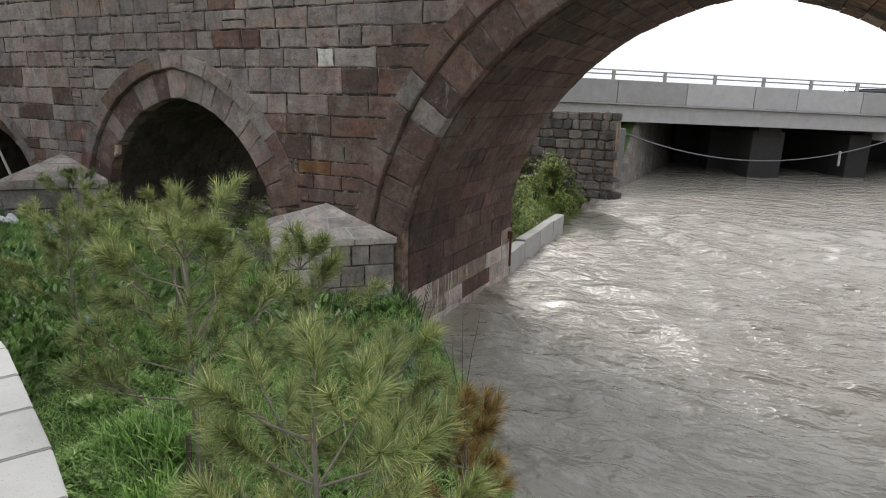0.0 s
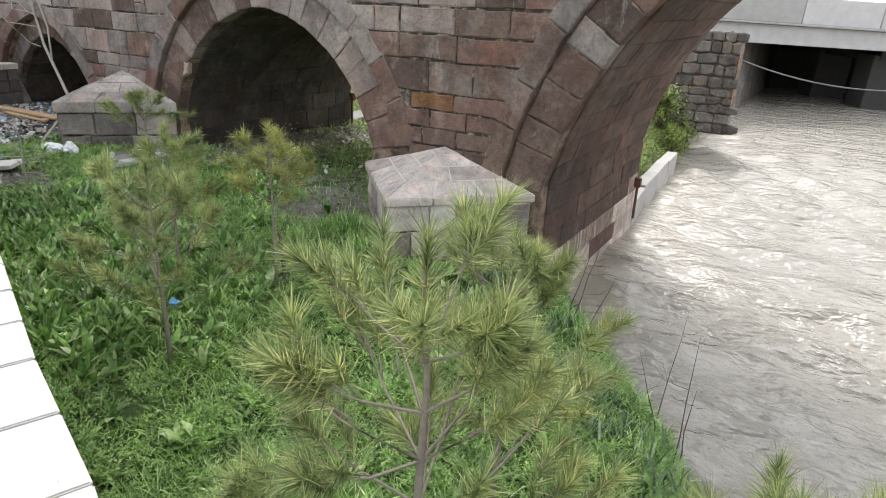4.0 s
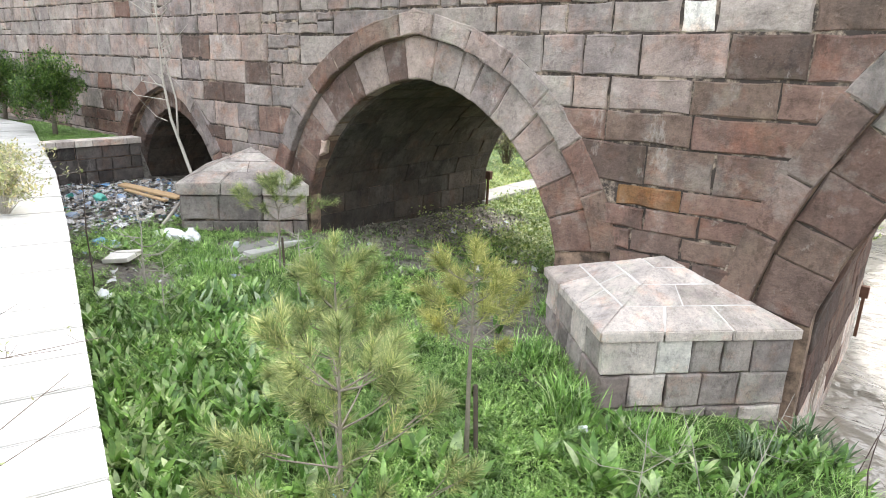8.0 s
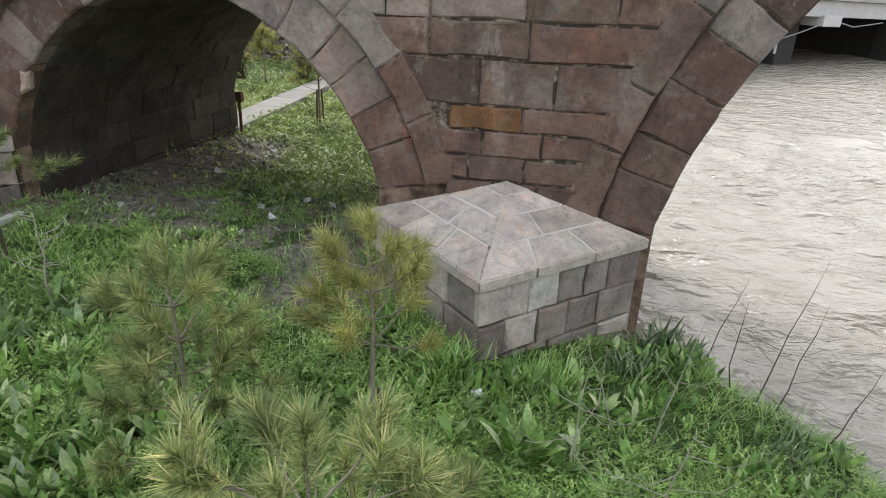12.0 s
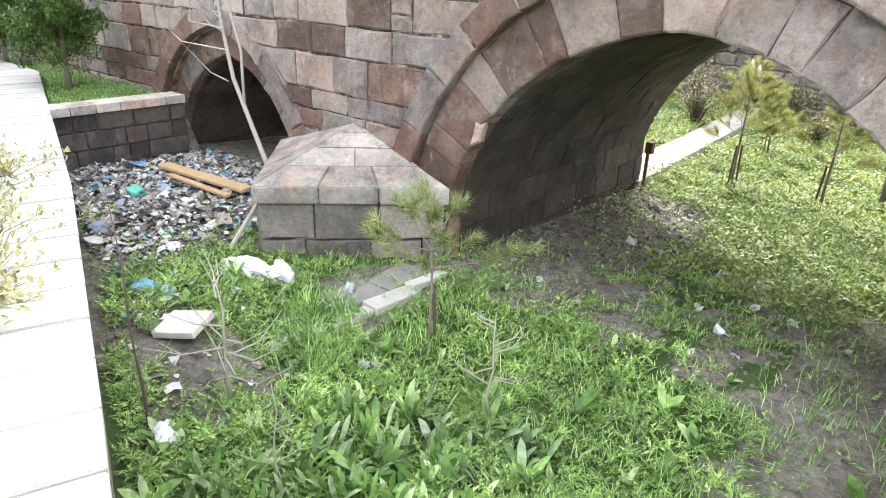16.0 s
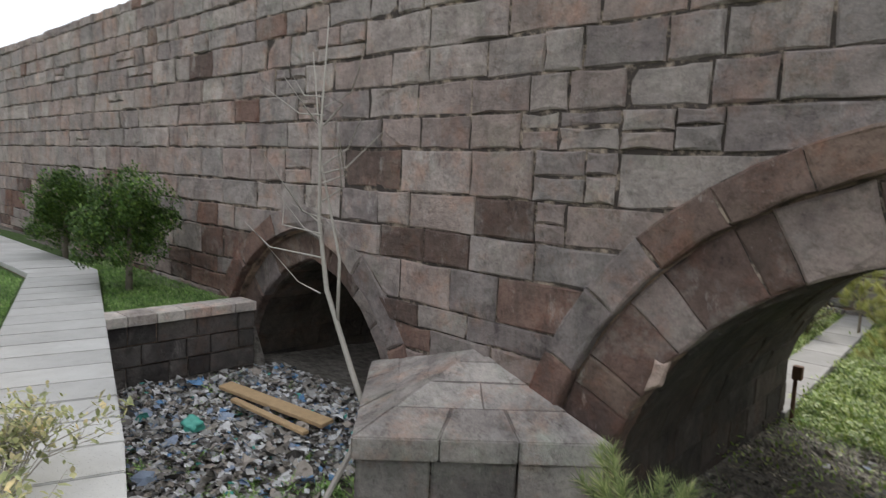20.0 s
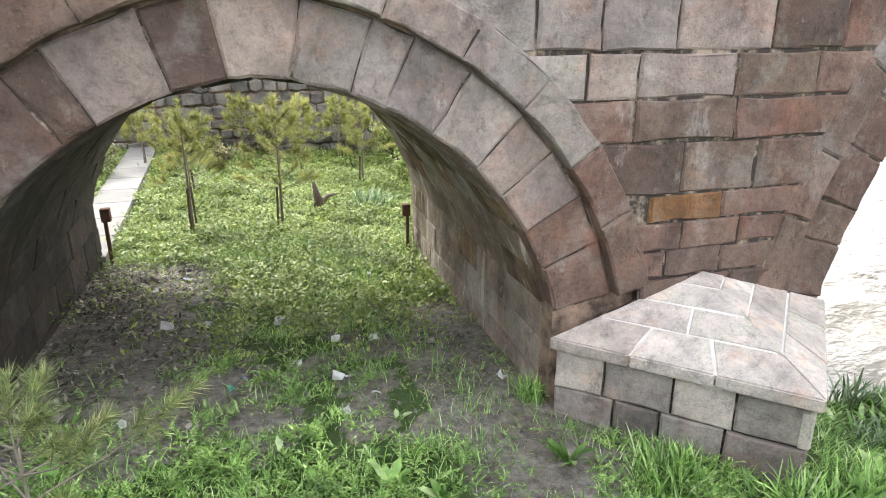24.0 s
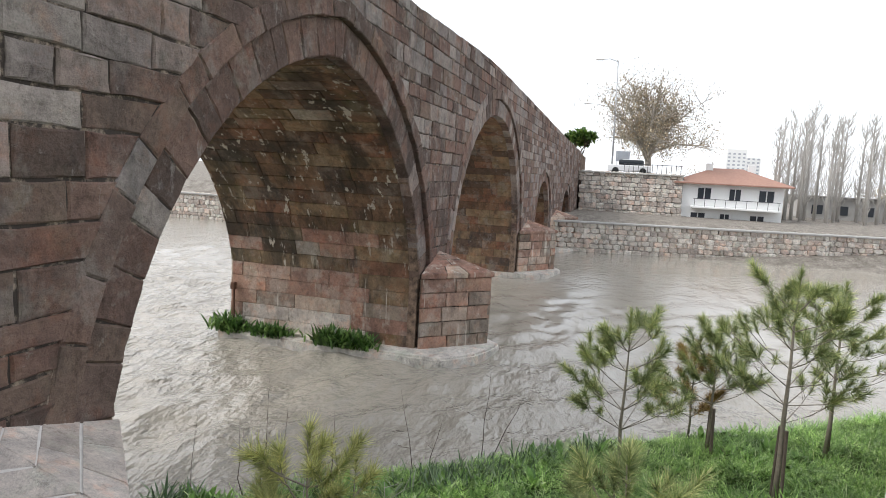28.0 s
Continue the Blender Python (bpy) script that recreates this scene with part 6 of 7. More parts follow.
part("bank_top", box(0.2, -15.5, 0.72, 0.6, 33, 0.14, 0.03), concrete, bank).matrix_world = bank.children[0].matrix_world.copy()
rubble_face(bank, "bank_stones", 5.8, 40, 41.2, -1.7, 0.66, 18, 0.34, pale_rubble, (-1, 0, 0), "y")
part("bank_top", box(41.4, 22.5, 0.72, 0.6, 34, 0.14, 0.03), concrete, bank)
garden = thing("garden_wall", "pale stone retaining wall holding up the road beside the bridge", "wall", kind="structure")
rubble_face(garden, "garden_stones", -9.4, -0.5, 60.0, 0.0, 4.3, 19, 0.45, pale_rubble, (-1, 0, 0), "y")
part("wall_core", box(70.0, -4.9, 2.1, 19.6, 9.2, 4.3), concrete, garden)
part("wall_cap", box(60.2, -4.9, 4.36, 0.7, 9.2, 0.12, 0.02), coping_mat, garden)
for i in range(13):
    part("fence_post", box(60.3, -9.2 + i * 0.42, 4.85, 0.05, 0.05, 0.9), dark_steel, garden)
part("fence_rail", box(60.3, -6.7, 5.25, 0.04, 5.2, 0.05), dark_steel, garden)
far_car(61.6, -4.6, 4.3, 5, "white car parked above the garden wall", (0.75, 0.75, 0.76), 90)

white_wall = plain("white_house_plaster", (0.78, 0.78, 0.77), 0.8, var=0.06)
tile_mat = plain("red_roof_tiles", (0.33, 0.19, 0.145), 0.8, var=0.25, scale=3)
dark_glass = plain("dark_window_glass", (0.03, 0.035, 0.045), 0.15)
frame_white = plain("white_window_frame", (0.7, 0.7, 0.7), 0.5)


def window(parent, x, y, z, w, h):
    win = part("window", box(x, y, z, 0.08, w, h, 0.01), frame_white, parent)
    part("pane", box(x - 0.05, y - w * 0.25, z, 0.03, w * 0.42, h * 0.86), dark_glass, win)
    part("pane", box(x - 0.05, y + w * 0.25, z, 0.03, w * 0.42, h * 0.86), dark_glass, win)
    return win


def build_house():
    h = thing("house", "white two-storey house with a red hip roof beyond the river", "house")
    x0, ya, yb = 60.5, -18.0, -9.4
    part("wall", box(x0 + 4, (ya + yb) / 2, 1.9, 8, yb - ya, 3.9, 0.02), white_wall, h)
    e = 0.7
    z0, z1 = 3.85, 5.35
    vs = [(x0 - e, ya - e, z0), (x0 - e, yb + e, z0), (x0 + 8 + e, yb + e, z0), (x0 + 8 + e, ya - e, z0), (x0 + 4, ya + 3, z1), (x0 + 4, yb - 3, z1)]
    vs += [(x, y, z - 0.12) for x, y, z in vs[:4]]
    fs = [(1, 0, 4, 5), (2, 1, 5), (3, 2, 5, 4), (0, 3, 4), (0, 1, 7, 6), (1, 2, 8, 7), (2, 3, 9, 8), (3, 0, 6, 9), (6, 7, 8, 9)]
    roof = part("roof", (vs, fs), tile_mat, h)
    for y in (-15.7, -12.0):
        part("chimney", box(x0 + 3.5, y, 5.3, 0.6, 0.6, 0.9, 0.02), white_wall, roof)
    for y, w in ((-16.6, 1.3), (-14.0, 1.0), (-11.4, 1.2)):
        window(h, x0 - 0.03, y, 2.9, w, 1.15)
    for y, w in ((-16.0, 1.2), (-13.3, 0.8), (-11.0, 1.3)):
        window(h, x0 - 0.03, y, 0.85, w, 0.6)
    part("balcony", box(x0 - 0.5, -14.0, 1.65, 1.1, 7.4, 0.16, 0.02), white_wall, h)
    for i in range(9):
        part("baluster", box(x0 - 1.0, -17.5 + i * 0.87, 2.05, 0.04, 0.04, 0.7), dark_steel, h)
    part("balcony_rail", box(x0 - 1.0, -14.0, 2.42, 0.05, 7.2, 0.05), dark_steel, h)
    return h


build_house()


def bare_tree(name, label, x, y, z, h, seed, depth=4, split=3, wide=0.6, mat=None, leaves=0, leaf_mat=None, leaf_size=0.3, r0=None, group="", stem=0.32):
    r = random.Random(seed)
    ob = thing(name, label, "tree", at=pose(x, y, z), group=group)
    wood, tips = [], []

    def grow(p, d, ln, rad, k):
        e = p + d * ln
        m = p.lerp(e, 0.5) + Vector((r.uniform(-1, 1), r.uniform(-1, 1), 0)) * ln * 0.05
        wood.append(tube([p, m, e], [rad, rad * 0.85, rad * 0.66], 6 if k < 2 else 4, False))
        if k >= depth:
            tips.append(e)
            return
        for i in range(split + (1 if k == 0 else 0)):
            a = r.uniform(0, 6.28)
            t = (d + Vector((math.cos(a), math.sin(a), r.uniform(-0.1, 0.5))) * wide * r.uniform(0.6, 1.1)).normalized()
            grow(p.lerp(e, r.uniform(0.45 if k == 0 else 0.6, 1.0)), t, ln * r.uniform(0.6, 0.82), rad * 0.55, k + 1)

    r0 = r0 or h * 0.022
    grow(Vector((0, 0, 0)), Vector((0.02, 0.01, 1)).normalized(), h * stem, r0, 0)
    part("limbwork", (*join(wood), (), True), mat or twig_mat, ob)
    if leaves:
        part("crown", leaf_cloud(tips, [h * 0.045] * len(tips), leaves, leaf_size, leaf_mat, r), None, ob)
    return ob


brown_leaf = leafy("dry_brown_leaves", [(0.0, (0.26, 0.2, 0.15)), (0.6, (0.42, 0.35, 0.27)), (1.0, (0.54, 0.48, 0.39))], 0.7, 0.2)


def plane_tree(x, y, z, wide, high, seed):
    """A broad crown: limbs fan out from a short trunk and end in many fine twigs with dry leaves."""
    r = random.Random(seed)
    ob = thing("plane_tree", "large spreading tree with dry pale brown leaves above the garden wall", "tree", at=pose(x, y, z))
    part("trunk", (*tube([(0, 0, 0), (0.1, 0, high * 0.12), (0, 0.1, high * 0.24)], [0.4, 0.33, 0.28], 10, False), (), True), twig_mat, ob)
    tips = []
    for i in range(20):
        a = 2.4 * i + r.uniform(-0.25, 0.25)
        lift = math.radians((4, 30, 56, 80)[i % 4] + r.uniform(-9, 9))
        out, up = math.cos(lift) * r.uniform(0.85, 1.02), 0.32 + 0.62 * math.sin(lift) * r.uniform(0.88, 1.04)
        o = Vector((0, 0.05, high * r.uniform(0.14, 0.24)))
        e = Vector((math.cos(a) * wide * out, math.sin(a) * wide * out, high * up))
        m = o.lerp(e, 0.45) + Vector((0, 0, high * 0.06))
        wood = [tube([o, m, e], [0.18, 0.11, 0.03], 6, False)]
        for _ in range(26):
            s = r.uniform(0.25, 1.0)
            b = o.lerp(m, s * 2) if s < 0.5 else m.lerp(e, s * 2 - 1)
            t = b + Vector((r.gauss(0, 1), r.gauss(0, 1), r.gauss(0.35, 0.8))) * wide * 0.13
            k = b.lerp(t, 0.5) + Vector((r.uniform(-0.2, 0.2), r.uniform(-0.2, 0.2), 0.1))
            wood.append(tube([b, k, t], [0.05, 0.032, 0.012], 4, False))
            tips += [t, k]
            for _ in range(2):
                q = t + Vector((r.gauss(0, 1), r.gauss(0, 1), r.gauss(0.2, 1))) * 0.55
                wood.append(tube([k, q], [0.02, 0.008], 3, False))
                tips.append(q)
        part("limb", (*join(wood), (), True), twig_mat, ob)
    part("crown", leaf_cloud(tips, [0.5] * len(tips), 19000, 0.2, brown_leaf, r), None, ob)


plane_tree(67, -6.4, 4.2, 8.6, 10.2, 8)
bare_tree("dark_tree", "dark evergreen-looking tree beyond the end of the bridge", 72, 1.0, 4.3, 6.5, 5, 4, 3, 0.7, dark_twig_mat, 2200, thuja_leaf, 0.45)
pale_bark = plain("pale_poplar_bark", (0.42, 0.4, 0.37), 0.85, var=0.25)


def poplar(x, y, z, h, seed):
    r = random.Random(seed)
    ob = thing("poplar", "tall narrow bare poplar with pale upright branches", "tree", at=pose(x, y, z), group="row of bare poplars")
    part("trunk", (*tube([(0, 0, 0), (0.1, 0.05, h * 0.5), (0.1, 0, h)], [0.2, 0.12, 0.02], 7), (), True), pale_bark, ob)
    tw = []
    for i in range(64):
        s = r.uniform(0.14, 0.94)
        a = r.uniform(0, 6.28)
        ln = h * r.uniform(0.1, 0.3) * (1.1 - 0.7 * s)
        o = Vector((0.1, 0, h * s))
        m = o + Vector((math.cos(a), math.sin(a), 1.2)).normalized() * ln * 0.5
        e = m + Vector((math.cos(a) * 0.25, math.sin(a) * 0.25, 1)).normalized() * ln * 0.6
        tw.append(tube([o, m, e], [0.03, 0.02, 0.008], 4, False))
        for _ in range(2):
            b = o.lerp(m, r.uniform(0.5, 1))
            tw.append(tube([b, b + Vector((r.uniform(-0.4, 0.4), r.uniform(-0.4, 0.4), 1)).normalized() * ln * 0.45], [0.022, 0.008], 3, False))
    part("branchwork", join(tw), pale_bark, ob)


for i, (x, y, h) in enumerate(((66, -18.6, 10.5), (68, -19.8, 11.5), (67, -21.0, 9.8), (70, -22.0, 12.5), (66, -23.0, 10.0), (69, -24.4, 11.0), (72, -25.6, 11.5), (67, -26.6, 9.5), (70, -28.5, 11.0), (74, -30.5, 12.0), (78, -20.6, 11.0), (80, -27.0, 12.0), (69, -20.6, 10.2), (71, -23.2, 11.4), (75, -22.6, 11.8), (73, -27.6, 10.6), (76, -29.2, 12.2), (82, -24.2, 12.4))):
    poplar(x, y, 0.1, h, 200 + i)
# low scrub at the foot of the poplars, distant hedge line and roofs
for i, (x, y, h, w) in enumerate(((76, -17, 4.5, 3.2), (82, -33, 5, 4.0), (74, -37, 4.2, 4.0), (90, -45, 6, 5.5), (95, -14, 6, 5.0))):
    shrub("bare_thicket", x, y, 0.1, w, h, 240 + i, brown_leaf, twig_mat, "grey-brown bare thicket on the far bank", 900, 0.25, 70)
# distance haze is put into the pane colour, far lighter than dark_glass
hazy_glass = plain("hazy_window_glass", (0.4, 0.42, 0.45), 0.4)
shed = thing("outbuilding", "low grey outbuilding with dark openings behind the poplars", "building")
part("wall", box(80, -27.5, 1.5, 5, 8, 3.0, 0.02), concrete, shed)
part("roof", box(80, -27.5, 3.1, 5.8, 8.8, 0.2, 0.02), dark_concrete, shed)
for y in (-30, -27.5, -25):
    part("window", box(77.46, y, 1.7, 0.08, 1.1, 1.0), dark_glass, shed)
for i, (x, y, w, h) in enumerate(((640, -108, 14, 32), (620, -92, 16, 38))):
    b = thing("apartment_block", "pale distant apartment block", "building", at=pose(x, y, 0))
    part("wall", box(0, 0, h / 2, 14, w, h, 0.1), white_wall, b)
    for f_ in range(int(h / 3.2)):
        for c_ in range(int(w / 4)):
            part("window", box(-7.05, -w / 2 + 2 + c_ * 4, 2 + f_ * 3.2, 0.12, 2.0, 1.5), hazy_glass, b)
mast = thing("street_lamp", "tall grey street lamp with a bent arm", "lamp", at=pose(61.5, -3.0, 4.3))
part("pole", (*tube([(0, 0, 0), (0, 0.1, 5), (0, 0.25, 10.6)], [0.09, 0.07, 0.05], 8), (), True), grey_steel, mast)
part("arm", (*tube([(0, 0.25, 10.5), (0, 1.0, 10.75), (0, 1.7, 10.7)], 0.04, 6), (), True), grey_steel, mast)
part("lamp_head", box(0, 1.95, 10.68, 0.25, 0.7, 0.12, 0.04, 2), white_concrete, mast)
sign = thing("road_sign", "grey sign board on posts above the garden wall", "sign", at=pose(62.5, -3.9, 4.3))
for y in (-0.5, 0.5):
    part("post", tube([(0, y, 0), (0, y, 2.2)], 0.04, 6), grey_steel, sign)
part("board", box(0, 0, 1.7, 0.06, 1.3, 1.0, 0.01), plain("sign_grey", (0.33, 0.35, 0.38), 0.5), sign)

# ---- beyond the left end of the bridge: embankment road, railing, bus, towers ----
road_bank = thing("road_embankment", "stone-faced embankment carrying the street at the bridge end", "embankment", kind="structure")
part("embankment", box(-48, -12, 3.3, 40, 30, 4.3), dark_concrete, road_bank)
rubble_face(road_bank, "face_stones", -20, 0.0, -27.95, 1.2, 5.4, 41, 0.4, rubble_stone, (1, 0, 0), "y")
fence = thing("street_railing", "dark steel railing along the street edge", "railing")
part("top_rail", tube([(-28.15, -18, 6.4), (-28.15, 0.3, 6.4)], 0.03, 6), dark_steel, fence)
part("bottom_rail", tube([(-28.15, -18, 5.6), (-28.15, 0.3, 5.6)], 0.025, 6), dark_steel, fence)
for i in range(9):
    part("post", box(-28.15, 0.2 - i * 2.1, 5.95, 0.07, 0.07, 1.1, 0.01), dark_steel, fence)
tagged(part("bars", join([tube([(-28.15, 0.2 - i * 0.14, 5.6), (-28.15, 0.2 - i * 0.14, 6.4)], 0.012, 4) for i in range(125)]), dark_steel, fence), kind="stuff")
lamp_post = thing("street_lamp", "dark cast-iron lantern post beside the railing", "lamp", at=pose(-28.9, -2.7, 5.4))
part("base", (*lathe([(0.14, 0), (0.14, 0.3), (0.09, 0.4), (0.07, 0.7)], 12), (), True), dark_steel, lamp_post)
part("pole", (*tube([(0, 0, 0.6), (0, 0, 4.5)], [0.06, 0.045], 10), (), True), dark_steel, lamp_post)
part("lantern", (*lathe([(0.05, 4.45), (0.1, 4.52), (0.16, 4.6), (0.22, 5.0)], 8), ()), plain("frosted_lantern_glass", (0.5, 0.5, 0.47), 0.3), lamp_post)
part("lantern_roof", (*lathe([(0.28, 5.0), (0.26, 5.05), (0.1, 5.18), (0.05, 5.24), (0.06, 5.3), (0.01, 5.36)], 8), ()), dark_steel, lamp_post)
bus = thing("minibus", "white minibus parked behind the street railing", "minibus", at=pose(-31.5, -2.2, 5.4))
part("body", box(0, 0, 0.95, 4.6, 1.95, 1.25, 0.22, 3), plain("white_bus_paint", (0.8, 0.8, 0.8), 0.3), bus)
part("roof", box(-0.2, 0, 1.75, 4.0, 1.8, 0.55, 0.26, 4), bpy.data.materials["white_bus_paint"], bus)
part("windscreen", box(2.12, 0, 1.5, 0.12, 1.6, 0.55, 0.05, 2), dark_glass, bus)
part("grille", box(2.3, 0, 0.75, 0.06, 1.0, 0.22, 0.02), dark_steel, bus)
for y in (-0.75, 0.75):
    part("headlight", box(2.3, y, 0.85, 0.06, 0.3, 0.2, 0.03, 2), plain("headlight_glass", (0.6, 0.62, 0.65), 0.15), bus)
    for x in (-1.4, 1.4):
        part("wheel", tube([(x, y - 0.1, 0.33), (x, y + 0.1, 0.33)], 0.33, 14), bpy.data.materials["tyre_rubber"], bus)
board = thing("street_sign", "grey sign board on a post beyond the railing", "sign", at=pose(-30, -4.4, 5.4))
part("post", tube([(0, 0, 0), (0, 0, 2.0)], 0.04, 6), grey_steel, board)
part("panel", box(0, 0, 1.75, 0.06, 1.5, 0.5, 0.01), bpy.data.materials["sign_grey"], board)

blue_glass = Mat("blue_curtain_glass", 0.12, 0.0, 0.6)
blue_glass = blue_glass.color(blue_glass.mix(blue_glass.rand(), (0.13, 0.24, 0.31), (0.2, 0.33, 0.4)))
tower_white = plain("tower_cladding", (0.42, 0.45, 0.48), 0.5, var=0.05)


def tower(y0, y1, h, x=-300.0, fin=False):
    """A glass front set back between broad pale piers under a cornice."""
    t = thing("office_tower", "tall office tower with blue glass front between pale piers", "building", at=pose(x, (y0 + y1) / 2, 0))
    w = y1 - y0
    part("core", box(-9, 0, h / 2 - 2, 18, w - 1, h - 4, 0.3), tower_white, t)
    pw = w * 0.15
    for s in (-1, 1):
        part("pier", box(0.6, s * (w / 2 - pw / 2), h / 2 + 1, 3.5, pw, h + 2, 0.2), tower_white, t)
        part("pier_rib", box(2.6, s * (w / 2 - pw * 0.55), h / 2 + 2, 0.8, pw * 0.3, h + 4, 0.1), tower_white, t)
    part("cornice", box(0.3, 0, h - 4.5, 2.0, w - 2 * pw, 5.0, 0.2), tower_white, t)
    if fin:
        part("fin", box(0.5, w / 2 + 1.6, h / 2 + 9, 3.0, 2.2, h + 18, 0.1), tower_white, t)
    span = w - 2 * pw - 0.6
    m = 8
    for k in range(int((h - 15) / 3.6)):
        z = 8 + k * 3.6
        for c in range(m):
            part("glass_panel", box(0.2, -span / 2 + span / m * (c + 0.5), z + 1.7, 0.3, span / m - 0.3, 3.2), blue_glass, t)
    return t


tower(-24.0, 28.0, 107.0)
tower(29.0, 60.0, 104.0, -304.0, True)
bare_tree("street_tree", "bare street tree with dark spreading twigs behind the shrubs", -13.2, -5.5, 1.38, 7.4, 31, 4, 3, 0.75, dark_twig_mat, stem=0.34, r0=0.09)

# ---- rubbish under the small arch, and loose things ----
_m = Mat("mixed_rubbish", 0.55, 0.0, 0.3)
_c = _m.ramp(_m.rand(True), [(0.0, (0.5, 0.49, 0.47)), (0.16, (0.24, 0.22, 0.2)), (0.3, (0.66, 0.66, 0.66)), (0.46, (0.12, 0.11, 0.1)), (0.56, (0.36, 0.33, 0.29)), (0.68, (0.3, 0.36, 0.46)), (0.76, (0.4, 0.35, 0.3)), (0.86, (0.72, 0.71, 0.7)), (0.955, (0.16, 0.32, 0.55)), (0.985, (0.1, 0.4, 0.33))], "CONSTANT")
rubbish_mat = _m.color(_m.mix(0.7, _c, _m.ramp(_m.noise(9, 4, 0.7), [(0.3, (0.45, 0.43, 0.4)), (0.7, (1.05, 1.05, 1.05))]), "MULTIPLY"))


def crumple(c, size, r, flat=0.5, n=3):
    """A crushed sheet: a small grid thrown out of flat."""
    a = Vector((r.gauss(0, 1), r.gauss(0, 1), r.gauss(0, flat))).normalized()
    b = a.cross(Vector((r.gauss(0, 0.5), r.gauss(0, 0.5), 1))).normalized()
    up = a.cross(b)
    v = []
    for i in range(n):
        for j in range(n):
            p = a * (i / (n - 1) - 0.5) + b * (j / (n - 1) - 0.5) * r.uniform(0.6, 1.0)
            v.append(Vector(c) + (p + up * r.uniform(-0.22, 0.22) + Vector((r.uniform(-0.1, 0.1), r.uniform(-0.1, 0.1), 0))) * size)
    f = [(i * n + j, i * n + j + 1, (i + 1) * n + j + 1, (i + 1) * n + j) for i in range(n - 1) for j in range(n - 1)]
    return v, f


def build_heap():
    r = random.Random(77)
    chunks = []
    for _ in range(7500):
        x, y = r.uniform(-11.15, -7.6), r.uniform(-3.3, 0.4)
        w = min(1, max(0, (-7.4 - x) / 1.2)) * min(1, max(0, (y + 3.6) / 1.4))
        if y > -0.05 and abs(x - ARCH_A.cx) > ARCH_A.w - 0.1:
            continue
        if y > -1.5 + abs(x + 7.1) * 1.0 - 0.05 and x > -8.6:
            continue
        if y < coping_y(x) + 0.08 or r.random() > w + 0.05:
            continue
        z = ground_z(x, y) + 0.02 + r.random() * (0.01 + 0.1 * w)
        chunks.append(crumple((x, y, z), r.uniform(0.1, 0.2) if r.random() < 0.1 else r.uniform(0.03, 0.085), r, 0.25))
    for _ in range(120):
        x, y = r.uniform(-8.4, -4.6), r.uniform(-4.0, -1.7)
        if y > coping_y(x) + 0.12:
            chunks.append(crumple((x, y, ground_z(x, y) + 0.04), r.uniform(0.04, 0.14), r, 0.3))
    for _ in range(60):
        x, y = r.uniform(-5.4, -0.4), r.uniform(0.2, 5.0)
        if abs(x - ARCH_B.cx) < ARCH_B.w - 0.15:
            chunks.append(crumple((x, y, ground_z(x, y) + 0.03), r.uniform(0.05, 0.16), r, 0.3))
    thing("rubbish_heap", "heap of plastic bags, bottles and paper washed up below the small arch", "rubbish", join(chunks), rubbish_mat, kind="stuff")


build_heap()
white_plastic = bpy.data.materials["white_plastic"]


def soft_bag(name, label, x, y, z, sx, sy, sz, seed, mat, turn=0.0, cuts=3):
    bm = bmesh.new()
    bmesh.ops.create_icosphere(bm, subdivisions=cuts, radius=1.0)
    s = seed * 3.7
    for v in bm.verts:
        n1 = noise.noise(v.co * 1.3 + Vector((s, 0, 0)))
        n2 = noise.noise(v.co * 3.4 + Vector((0, s, 0)))
        n3 = abs(noise.noise(v.co * 6.5 + Vector((s, s, 0))))
        v.co *= 1 + 0.5 * n1 + 0.3 * n2 - 0.35 * n3
        v.co.z = max(v.co.z, -0.55)
        v.co = Vector((v.co.x * sx, v.co.y * sy, v.co.z * sz))
    for f in bm.faces:
        f.smooth = True
    return thing(name, label, "bag", bm, mat, pose(x, y, z + 0.5 * sz, 0, 0, turn))


soft_bag("plastic_bag", "crumpled white plastic sack lying in the grass by the cutwater", -6.75, -1.85, 0.36, 0.38, 0.13, 0.1, 1, white_plastic, 8, 4)
soft_bag("plastic_bag", "knotted end of a white plastic sack in the grass", -6.42, -1.72, 0.34, 0.14, 0.1, 0.14, 2, white_plastic, 30, 4)
soft_bag("plastic_bag", "grey plastic bag caught at the foot of the cutwater", -5.75, -1.35, 0.27, 0.07, 0.06, 0.1, 4, plain("grey_plastic", (0.42, 0.44, 0.46), 0.4))
soft_bag("plastic_bag", "crushed blue plastic bag on the ground", -7.1, -2.88, 0.36, 0.17, 0.12, 0.08, 5, plain("blue_plastic", (0.12, 0.34, 0.62), 0.35), 20)
soft_bag("plastic_bag", "pale blue plastic bag on the ground", -6.88, -2.78, 0.36, 0.12, 0.1, 0.07, 6, plain("pale_blue_plastic", (0.4, 0.55, 0.7), 0.35), 70)
soft_bag("plastic_bag", "green plastic bag on the rubbish heap", -9.55, -1.75, 0.55, 0.14, 0.12, 0.09, 7, plain("green_plastic", (0.1, 0.42, 0.33), 0.4))
soft_bag("plastic_bag", "small blue bottle scrap in the herbs", -0.1, -4.35, 0.1, 0.06, 0.05, 0.05, 8, bpy.data.materials["blue_plastic"])
soft_bag("foam_scrap", "white foam lump at the foot of the pale cutwater", 0.75, -1.95, -0.1, 0.05, 0.04, 0.04, 9, white_plastic)
thing("carton_sheet", "square sheet of dirty white polystyrene lying on the ground", "litter", box(0, 0, 0.04, 0.42, 0.36, 0.07, 0.012, 2), plain("dirty_polystyrene", (0.66, 0.63, 0.58), 0.8, var=0.2), pose(-6.15, -2.98, 0.38, 6, -8, 28))
